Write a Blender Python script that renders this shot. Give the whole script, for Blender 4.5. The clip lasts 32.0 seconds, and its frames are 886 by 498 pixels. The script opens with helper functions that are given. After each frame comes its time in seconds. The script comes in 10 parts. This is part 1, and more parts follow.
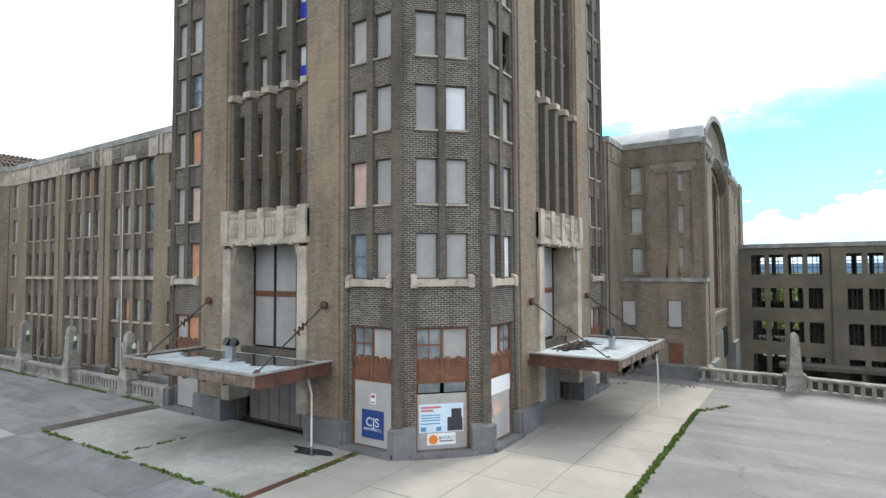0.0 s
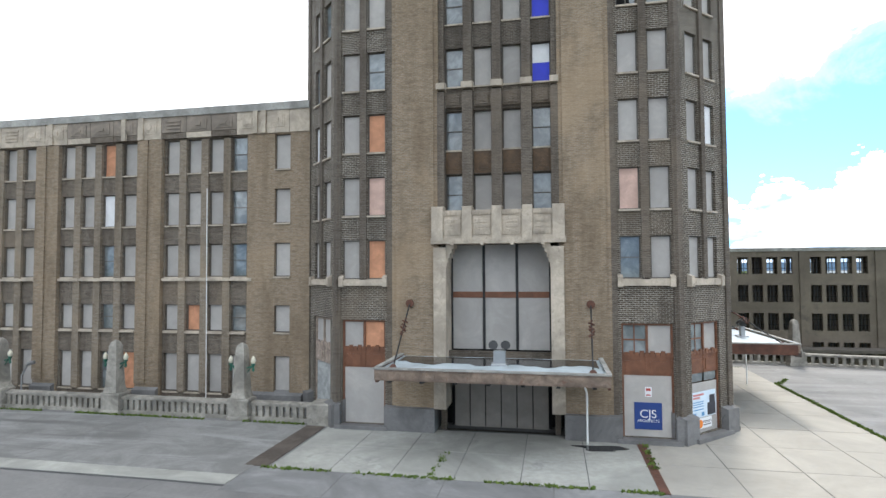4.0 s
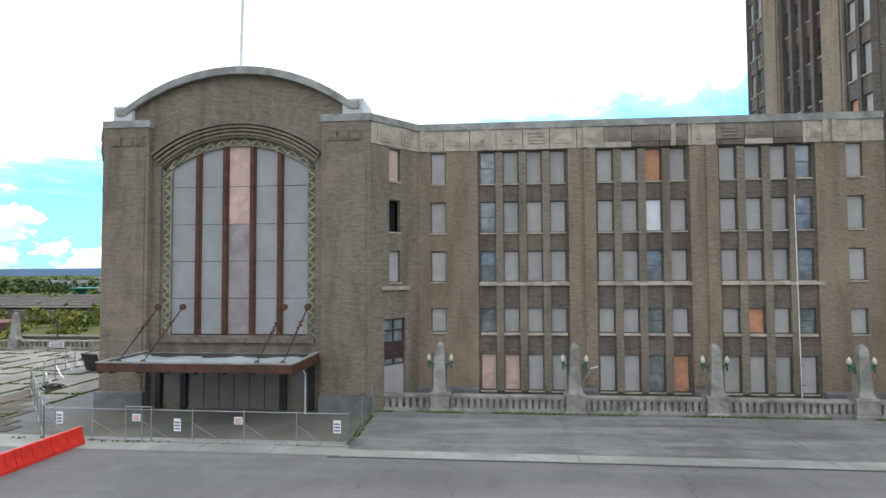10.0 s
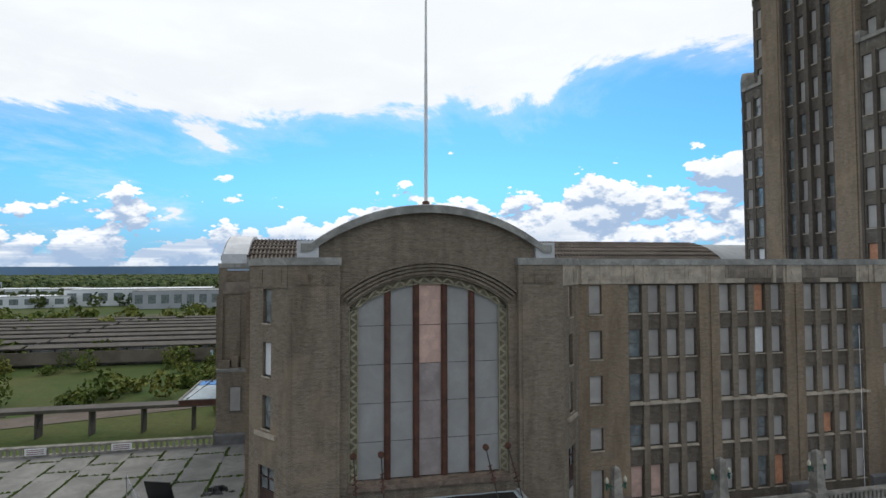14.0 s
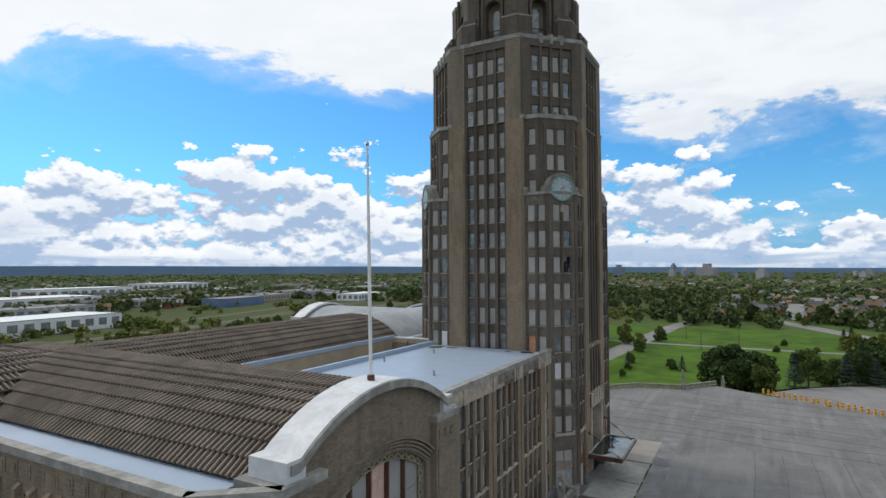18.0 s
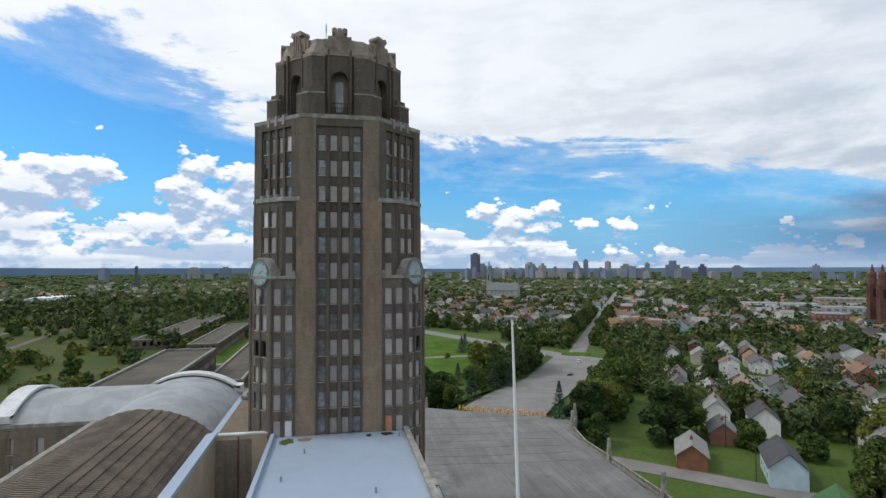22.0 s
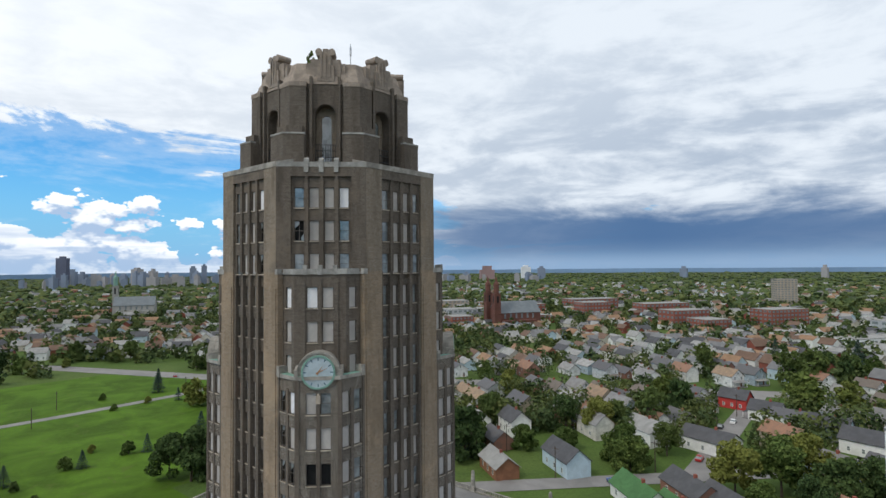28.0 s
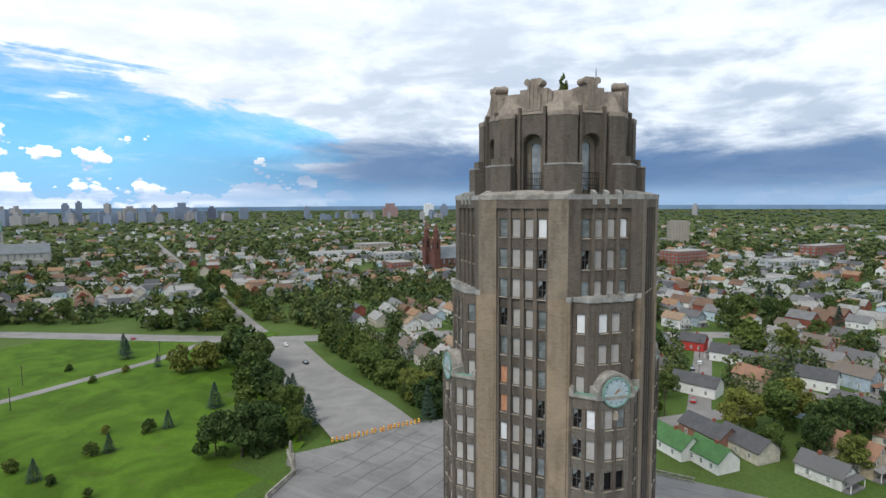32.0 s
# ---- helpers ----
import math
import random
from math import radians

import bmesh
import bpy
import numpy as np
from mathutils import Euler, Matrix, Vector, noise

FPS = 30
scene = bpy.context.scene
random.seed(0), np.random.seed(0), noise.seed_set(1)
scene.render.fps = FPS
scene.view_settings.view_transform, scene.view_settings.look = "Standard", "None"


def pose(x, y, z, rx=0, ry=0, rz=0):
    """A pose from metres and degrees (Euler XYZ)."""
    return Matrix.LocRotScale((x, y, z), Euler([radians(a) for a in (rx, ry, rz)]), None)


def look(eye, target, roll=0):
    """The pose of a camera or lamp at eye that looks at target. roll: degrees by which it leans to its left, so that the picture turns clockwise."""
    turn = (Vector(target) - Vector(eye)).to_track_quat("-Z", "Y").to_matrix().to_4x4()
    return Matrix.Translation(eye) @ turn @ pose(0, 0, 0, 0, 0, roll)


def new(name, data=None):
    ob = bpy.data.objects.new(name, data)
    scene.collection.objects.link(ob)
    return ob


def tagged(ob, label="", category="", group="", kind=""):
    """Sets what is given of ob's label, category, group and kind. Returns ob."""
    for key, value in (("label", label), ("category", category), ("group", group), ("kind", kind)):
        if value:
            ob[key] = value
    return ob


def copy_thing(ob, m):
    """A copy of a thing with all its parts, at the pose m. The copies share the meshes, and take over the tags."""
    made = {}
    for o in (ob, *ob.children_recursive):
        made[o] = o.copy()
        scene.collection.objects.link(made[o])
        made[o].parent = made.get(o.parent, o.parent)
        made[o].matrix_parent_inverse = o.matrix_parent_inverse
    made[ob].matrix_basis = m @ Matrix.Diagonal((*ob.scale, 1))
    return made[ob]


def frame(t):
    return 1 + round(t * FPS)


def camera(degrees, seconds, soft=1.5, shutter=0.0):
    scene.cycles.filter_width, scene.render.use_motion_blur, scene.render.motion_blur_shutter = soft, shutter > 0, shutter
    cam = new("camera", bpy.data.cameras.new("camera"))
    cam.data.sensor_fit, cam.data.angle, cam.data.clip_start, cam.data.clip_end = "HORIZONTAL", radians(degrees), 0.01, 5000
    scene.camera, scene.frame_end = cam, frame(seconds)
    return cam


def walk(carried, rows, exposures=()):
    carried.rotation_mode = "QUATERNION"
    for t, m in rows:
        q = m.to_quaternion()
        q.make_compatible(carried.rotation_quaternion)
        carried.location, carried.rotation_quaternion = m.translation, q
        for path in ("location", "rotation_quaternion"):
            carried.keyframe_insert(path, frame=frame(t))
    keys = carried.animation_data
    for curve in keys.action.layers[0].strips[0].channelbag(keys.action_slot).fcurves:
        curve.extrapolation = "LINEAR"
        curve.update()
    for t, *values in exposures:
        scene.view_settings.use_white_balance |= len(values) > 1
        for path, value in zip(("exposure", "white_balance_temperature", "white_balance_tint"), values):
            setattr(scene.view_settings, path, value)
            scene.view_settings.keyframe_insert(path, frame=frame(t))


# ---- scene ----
cam = camera(77.0, 32.0)
METRES, EYE, TILT, LEAN, TURN = 270.0, 8.75, 0.0, 0.0, 33.1
ROWS = [
    (0.0, 0.0, 0.0, 0.0, 0.01, 2.42, 0.29),
    (0.5, -0.0116, 0.0001, 0.0001, -1.77, 2.41, 0.29),
    (1.0, -0.0231, 0.0006, -0.0001, -4.45, 2.43, 0.28),
    (1.5, -0.0349, 0.0019, -0.0001, -7.95, 2.44, 0.31),
    (2.0, -0.0464, 0.0039, -0.0001, -11.39, 2.42, 0.28),
    (2.5, -0.0575, 0.0064, -0.0001, -14.58, 2.42, 0.25),
    (4.5, -0.1006, 0.0207, 0.0007, -22.65, 2.32, 0.28),
    (5.0, -0.1113, 0.0249, 0.0009, -22.7, 2.35, 0.27),
    (5.5, -0.1221, 0.0295, 0.0007, -22.77, 2.49, 0.24),
    (6.0, -0.1332, 0.0342, 0.0007, -22.86, 2.57, 0.21),
    (6.5, -0.1446, 0.0387, 0.0015, -23.21, 2.29, 0.24),
    (7.0, -0.1562, 0.0436, 0.0015, -23.83, 2.31, 0.23),
    (7.5, -0.1681, 0.0488, 0.0017, -24.49, 2.27, 0.24),
    (8.0, -0.1803, 0.0546, 0.002, -25.18, 2.26, 0.27),
    (8.5, -0.1927, 0.0605, 0.0017, -25.76, 2.38, 0.28),
    (9.0, -0.2059, 0.067, 0.0016, -26.44, 2.42, 0.27),
    (9.5, -0.219, 0.0738, 0.002, -27.07, 2.36, 0.3),
    (10.0, -0.2323, 0.0808, 0.002, -27.76, 2.39, 0.31),
    (10.5, -0.2454, 0.0877, 0.0024, -28.41, 2.33, 0.31),
    (11.0, -0.2584, 0.0942, 0.0027, -29.01, 2.3, 0.32),
    (11.5, -0.2703, 0.1005, 0.0037, -29.65, 2.29, 0.32),
    (12.0, -0.2806, 0.1063, 0.0089, -30.09, 2.24, 0.33),
    (12.5, -0.2891, 0.1111, 0.0164, -30.82, 2.23, 0.28),
    (13.0, -0.2965, 0.1161, 0.0242, -35.3, 2.17, 0.19),
    (13.5, -0.304, 0.122, 0.0316, -40.31, 2.15, 0.15),
    (15.5, -0.3344, 0.1557, 0.0577, -59.09, 2.31, 0.45),
    (16.0, -0.3412, 0.1682, 0.0633, -64.67, 2.27, 0.46),
    (16.5, -0.3461, 0.182, 0.0686, -72.46, 2.14, 0.37),
    (17.0, -0.3491, 0.1969, 0.0735, -80.05, 2.09, 0.26),
    (17.5, -0.3499, 0.2123, 0.0783, -87.39, 2.04, 0.22),
    (18.0, -0.3494, 0.2276, 0.0825, -94.32, 2.04, 0.23),
    (18.5, -0.3467, 0.2426, 0.0869, -100.57, 2.0, 0.3),
    (19.0, -0.3429, 0.2582, 0.092, -105.39, 1.98, 0.34),
    (19.5, -0.3386, 0.2737, 0.0972, -109.69, 1.95, 0.34),
    (20.0, -0.3327, 0.289, 0.1028, -113.49, 1.92, 0.35),
    (20.5, -0.3266, 0.3046, 0.1087, -116.45, 1.9, 0.31),
    (21.0, -0.3187, 0.319, 0.1151, -121.63, 1.86, 0.25),
    (21.5, -0.3103, 0.3331, 0.1215, -127.88, 1.83, 0.22),
    (22.0, -0.3001, 0.3462, 0.1267, -133.91, 1.82, 0.25),
    (22.5, -0.2878, 0.3573, 0.1315, -139.19, 1.81, 0.24),
    (23.0, -0.2747, 0.3666, 0.1359, -144.38, 1.79, 0.23),
    (23.5, -0.2609, 0.3748, 0.1396, -148.92, 1.78, 0.22),
    (24.0, -0.2463, 0.3822, 0.1434, -152.84, 1.77, 0.26),
    (24.5, -0.2305, 0.3888, 0.147, -156.41, 1.76, 0.32),
    (25.0, -0.2142, 0.3949, 0.1498, -159.71, 1.8, 0.39),
    (25.5, -0.1971, 0.4002, 0.1525, -162.37, 1.82, 0.41),
    (27.5, -0.12, 0.4186, 0.1613, -170.25, 1.87, 0.5),
    (28.0, -0.0991, 0.4218, 0.164, -172.83, 1.84, 0.51),
    (28.5, -0.0785, 0.425, 0.1673, -174.02, 1.79, 0.47),
    (29.0, -0.0579, 0.4287, 0.1706, -174.92, 0.81, 0.41),
    (29.5, -0.0367, 0.4314, 0.1743, -175.58, -0.74, 0.4),
    (30.0, -0.0154, 0.4339, 0.1789, -176.36, -2.29, 0.35),
    (30.5, 0.0056, 0.4358, 0.1838, -177.56, -4.56, 0.35),
    (31.0, 0.026, 0.4366, 0.1904, -179.57, -4.9, 0.33),
    (31.5, 0.0453, 0.4374, 0.1978, -181.64, -4.89, 0.31),
    (32.0, 0.0639, 0.4381, 0.2048, -183.71, -4.89, 0.3),
]
walk(cam, [(t, pose(0, 0, EYE, TILT, LEAN, TURN) @ pose(METRES * x, METRES * y, METRES * z, 90 + pitch, roll, yaw)) for t, x, y, z, yaw, pitch, roll in ROWS],
     [(0.0, 1.12), (2.0, 1.15), (5.0, 1.28), (6.5, 1.22), (8.0, 1.10), (9.5, 1.00), (10.5, 0.80), (11.2, 0.44), (12.0, 0.20), (13.0, 0.0), (15.5, -0.08), (19.0, -0.12), (25.0, 0.0), (29.0, 0.08), (30.5, 0.27), (32.0, 0.31)])

# ---- world, sun ----
SUN_AZ, SUN_EL = 12.0, 48.0


def link_nodes(tree, a, b):
    tree.links.new(a, b)


def sky_world():
    w = bpy.data.worlds.new("cloudy_sky")
    w.use_nodes = True
    scene.world = w
    nt = w.node_tree
    nt.nodes.clear()
    N = nt.nodes.new

    def math_node(op, a, b=None, clamp=False):
        n = N("ShaderNodeMath")
        n.operation, n.use_clamp = op, clamp
        for k, v in enumerate((a, b)):
            if v is None:
                continue
            if isinstance(v, (int, float)):
                n.inputs[k].default_value = v
            else:
                nt.links.new(v, n.inputs[k])
        return n.outputs[0]

    def rng(v, a, b, c, d, kind="SMOOTHSTEP"):
        n = N("ShaderNodeMapRange")
        n.interpolation_type = kind
        nt.links.new(v, n.inputs[0])
        for k, q in enumerate((a, b, c, d)):
            n.inputs[k + 1].default_value = q
        return n.outputs[0]

    def noise_at(vec, scale, detail, rough, distort=0.0):
        n = N("ShaderNodeTexNoise")
        nt.links.new(vec, n.inputs["Vector"])
        n.inputs["Scale"].default_value, n.inputs["Detail"].default_value = scale, detail
        n.inputs["Roughness"].default_value, n.inputs["Distortion"].default_value = rough, distort
        return n.outputs["Fac"]

    def comb(x, y, z):
        n = N("ShaderNodeCombineXYZ")
        for k, v in enumerate((x, y, z)):
            if isinstance(v, (int, float)):
                n.inputs[k].default_value = v
            else:
                nt.links.new(v, n.inputs[k])
        return n.outputs[0]

    def mix(fac, a, b):
        n = N("ShaderNodeMix")
        n.data_type = "RGBA"
        nt.links.new(fac, n.inputs[0])
        for k, v in ((6, a), (7, b)):
            if isinstance(v, tuple):
                n.inputs[k].default_value = (*v, 1)
            else:
                nt.links.new(v, n.inputs[k])
        return n.outputs[2]

    tc = N("ShaderNodeTexCoord")
    sep = N("ShaderNodeSeparateXYZ")
    nt.links.new(tc.outputs["Generated"], sep.inputs[0])
    x, y, z = sep.outputs
    zc = math_node("MAXIMUM", z, 0.0)
    # clear sky
    sky = N("ShaderNodeTexSky")
    sky.sky_type, sky.sun_disc = "NISHITA", False
    sky.sun_elevation, sky.sun_rotation = radians(SUN_EL), radians(SUN_AZ)
    sky.air_density, sky.dust_density, sky.ozone_density = 1.0, 0.6, 3.0
    sc = N("ShaderNodeVectorMath")
    sc.operation = "MULTIPLY"
    nt.links.new(sky.outputs[0], sc.inputs[0])
    sc.inputs[1].default_value = (0.052, 0.118, 0.160)
    pale = rng(z, 0.0, 0.17, 0.85, 0.0)
    blue = mix(pale, sc.outputs[0], (0.24, 0.51, 0.84))
    def az_curve(stops):
        """A value that runs with the azimuth, given as (degrees, value) from +x towards +y."""
        r = N("ShaderNodeValToRGB")
        el = r.color_ramp.elements
        while len(el) < len(stops):
            el.new(0.5)
        for e, (d, v) in zip(el, stops):
            e.position, e.color = (d + 180) / 360, (v, v, v, 1)
        nt.links.new(turn, r.inputs[0])
        return r.outputs[0]

    turn = math_node("ADD", math_node("DIVIDE", math_node("ARCTAN2", y, x), 2 * math.pi), 0.5)
    # high layer: sheets of cloud seen from below, whose lower edge differs round the sky
    den = math_node("ADD", zc, 0.16)
    px, py = math_node("DIVIDE", x, den), math_node("DIVIDE", y, den)
    flat = comb(px, py, 0.37)
    big = noise_at(flat, 0.75, 9, 0.64, 0.6)
    fray = math_node("MULTIPLY", math_node("SUBTRACT", noise_at(flat, 3.1, 6, 0.62, 0.4), 0.5), 0.30)
    big = math_node("ADD", big, fray)
    edge = az_curve([(-180, 0.0), (-95, 0.0), (-70, 0.0), (-56, 0.0), (-44, 0.15), (-28, 0.22), (-12, 0.24), (6, 0.29), (30, 0.32), (60, 0.31), (95, 0.25), (122, 0.20), (145, 0.08), (180, 0.0)])
    above = math_node("MULTIPLY", math_node("SUBTRACT", z, edge), 1.9)
    above = math_node("MINIMUM", math_node("MAXIMUM", above, -0.20), 0.16)
    cov = math_node("ADD", big, above)
    sheet = rng(cov, 0.48, 0.545, 0.0, 1.0)
    wisp = math_node("MULTIPLY", rng(cov, 0.36, 0.50, 0.0, 1.0), 0.22)
    # cumulus along the horizon: billows, lit from above
    tops = az_curve([(-180, 0.02), (-60, 0.02), (-30, 0.065), (-5, 0.125), (15, 0.185), (40, 0.195), (75, 0.165), (100, 0.115), (130, 0.10), (165, 0.05), (180, 0.03)])

    def heap(dz):
        v = comb(math_node("MULTIPLY", x, 5.0), math_node("MULTIPLY", y, 5.0), math_node("MULTIPLY", math_node("ADD", z, dz), 8.5))
        lump = noise_at(v, 1.05, 4, 0.5, 0.2)
        vo = N("ShaderNodeTexVoronoi")
        vo.feature = "SMOOTH_F1"
        nt.links.new(v, vo.inputs["Vector"])
        vo.inputs["Scale"].default_value = 2.6
        vo.inputs["Detail"].default_value = 3.0
        vo.inputs["Roughness"].default_value = 0.55
        vo.inputs["Lacunarity"].default_value = 2.3
        vo.inputs["Smoothness"].default_value = 0.25
        puff = math_node("MULTIPLY", math_node("SUBTRACT", 0.5, vo.outputs["Distance"]), 0.55)
        return math_node("ADD", math_node("MULTIPLY", math_node("SUBTRACT", lump, 0.5), 1.35), puff)

    body = heap(0.0)
    fall = math_node("MULTIPLY", math_node("SUBTRACT", tops, z), 4.6)
    fall = math_node("MINIMUM", math_node("MAXIMUM", fall, -0.32), 0.44)
    dens = math_node("ADD", body, fall)
    cum = rng(dens, -0.17, -0.12, 0.0, 1.0)
    relief = math_node("SUBTRACT", body, heap(0.016))
    lit = rng(relief, -0.16, 0.12, 0.0, 1.0)
    thick = rng(dens, -0.05, 0.40, 1.0, 0.70)
    streak_v = comb(math_node("MULTIPLY", x, 2.2), math_node("MULTIPLY", y, 2.2), math_node("MULTIPLY", z, 34.0))
    streak = math_node("MULTIPLY", rng(noise_at(streak_v, 1.0, 5, 0.55, 0.3), 0.46, 0.60, 0.0, 1.0), rng(z, 0.03, 0.085, 1.0, 0.0))
    lit = math_node("MULTIPLY", math_node("MULTIPLY", lit, thick), math_node("SUBTRACT", 1.0, math_node("MULTIPLY", streak, 0.85)))
    cum_col = mix(lit, (0.42, 0.56, 0.78), (1.06, 1.09, 1.12))
    # high sheets: white, with soft grey bellies, greyer towards the overcast side
    belly = noise_at(flat, 1.6, 7, 0.6, 0.6)
    low_v = comb(math_node("MULTIPLY", x, 4.2), math_node("MULTIPLY", y, 4.2), math_node("MULTIPLY", z, 13.0))
    lump2 = noise_at(low_v, 1.5, 8, 0.58, 0.3)
    grey_side = az_curve([(-180, 0.6), (-80, 0.85), (-55, 0.7), (-30, 0.45), (0, 0.28), (60, 0.12), (120, 0.2), (160, 0.5), (180, 0.6)])
    soft = rng(math_node("ADD", math_node("MULTIPLY", belly, 0.45), math_node("MULTIPLY", lump2, 0.55)), 0.42, 0.60, 1.0, 0.0)
    soft = math_node("MULTIPLY", soft, math_node("MULTIPLY", grey_side, rng(z, 0.14, 0.42, 1.0, 0.45)))
    sheet_top = mix(rng(grey_side, 0.15, 0.75, 0.0, 1.0), (1.0, 1.04, 1.08), (0.80, 0.87, 0.95))
    sheet_col = mix(soft, sheet_top, (0.37, 0.46, 0.59))
    # rain cloud low in the north-west
    rain_az = az_curve([(-180, 0.6), (-92, 0.9), (-70, 1.0), (-52, 0.85), (-40, 0.3), (-30, 0.0), (180, 0.0)])
    ragged = math_node("ADD", z, math_node("MULTIPLY", math_node("SUBTRACT", lump2, 0.5), 0.11))
    rain = math_node("MULTIPLY", rain_az, rng(ragged, 0.065, 0.125, 1.0, 0.0))
    low_light = math_node("MULTIPLY", rng(z, 0.0, 0.05, 1.0, 0.0), 0.45)
    rain_col = mix(low_light, (0.085, 0.175, 0.345), (0.30, 0.46, 0.66))
    col = mix(wisp, blue, (0.9, 0.95, 1.0))
    col = mix(cum, col, cum_col)
    col = mix(sheet, col, sheet_col)
    col = mix(rain, col, rain_col)
    # pale haze at the very horizon
    haze = rng(z, 0.0, 0.03, 0.45, 0.0)
    col = mix(haze, col, (0.36, 0.52, 0.74))
    bg = N("ShaderNodeBackground")
    nt.links.new(col, bg.inputs[0])
    bg.inputs[1].default_value = 1.0
    out = N("ShaderNodeOutputWorld")
    nt.links.new(bg.outputs[0], out.inputs[0])


sky_world()
sun_data = bpy.data.lights.new("sun", "SUN")
sun_data.energy, sun_data.angle, sun_data.color = 1.3, radians(12), (1.0, 0.95, 0.87)
sun = new("sun", sun_data)
sd = Vector((math.sin(radians(SUN_AZ)) * math.cos(radians(SUN_EL)), math.cos(radians(SUN_AZ)) * math.cos(radians(SUN_EL)), math.sin(radians(SUN_EL))))
sun.matrix_world = look(sd * 100, (0, 0, 0))
scene.view_settings.exposure = 0.0

# ---- materials ----
MATS = {}


def base_mat(name):
    m = bpy.data.materials.new(name)
    m.use_nodes = True
    nt = m.node_tree
    return m, nt, nt.nodes["Principled BSDF"]


def nd(nt, kind, **kw):
    n = nt.nodes.new(kind)
    for k, v in kw.items():
        if k in n.inputs:
            n.inputs[k].default_value = v
    return n


def mixc(nt, fac, a, b, mode="MIX"):
    n = nt.nodes.new("ShaderNodeMix")
    n.data_type, n.blend_type = "RGBA", mode
    for k, v in ((0, fac), (6, a), (7, b)):
        if isinstance(v, (int, float)):
            n.inputs[k].default_value = v
        elif isinstance(v, tuple):
            n.inputs[k].default_value = (*v, 1)
        else:
            nt.links.new(v, n.inputs[k])
    return n.outputs[2]


def ramp(nt, src, a, b, c=0.0, d=1.0):
    n = nt.nodes.new("ShaderNodeMapRange")
    n.interpolation_type = "SMOOTHSTEP"
    nt.links.new(src, n.inputs[0])
    for k, v in enumerate((a, b, c, d)):
        n.inputs[k + 1].default_value = v
    return n.outputs[0]


def place(nt):
    return nt.nodes.new("ShaderNodeNewGeometry").outputs["Position"]


def tex_noise(nt, vec, scale, detail=5, rough=0.6, distort=0.0):
    n = nd(nt, "ShaderNodeTexNoise", Scale=scale, Detail=detail, Roughness=rough, Distortion=distort)
    nt.links.new(vec, n.inputs["Vector"])
    return n.outputs["Fac"]


def bump(nt, p, height, strength, dist):
    b = nd(nt, "ShaderNodeBump", Strength=strength, Distance=dist)
    nt.links.new(height, b.inputs["Height"])
    nt.links.new(b.outputs[0], p.inputs["Normal"])


def dark(c, k):
    return tuple(v * k for v in c)


def surface(name, col, rough=0.8, stain=0.35, big=0.25, fine=6.0, metal=0.0, bumps=0.15, dirt=None, vary=0.0, spec=0.4):
    """A plain surface with stains at two scales."""
    if name in MATS:
        return MATS[name]
    m, nt, p = base_mat(name)
    pos = place(nt)
    n1, n2 = tex_noise(nt, pos, big, 6, 0.62, 0.6), tex_noise(nt, pos, fine, 6, 0.65)
    c = mixc(nt, ramp(nt, n1, 0.35, 0.68), dark(col, 1 - stain), dark(col, 1 + stain * 0.35))
    c = mixc(nt, ramp(nt, n2, 0.3, 0.7), mixc(nt, 0.6, c, dark(col, 1 - stain * 0.7)), c)
    if dirt:
        n3 = tex_noise(nt, pos, big * 3.1, 8, 0.7, 1.2)
        c = mixc(nt, ramp(nt, n3, 0.55, 0.72, 0, 0.8), c, dirt)
    if vary:
        oi = nt.nodes.new("ShaderNodeObjectInfo")
        c = mixc(nt, 1.0, c, mixc(nt, oi.outputs["Random"], (1 - vary,) * 3, (1 + vary,) * 3), "MULTIPLY")
    nt.links.new(c, p.inputs["Base Color"])
    nt.links.new(ramp(nt, n2, 0.2, 0.8, max(rough - 0.12, 0.02), min(rough + 0.1, 1)), p.inputs["Roughness"])
    p.inputs["Metallic"].default_value = metal
    p.inputs["Specular IOR Level"].default_value = spec
    if bumps:
        bump(nt, p, n2, bumps, 0.02)
    MATS[name] = m
    return m


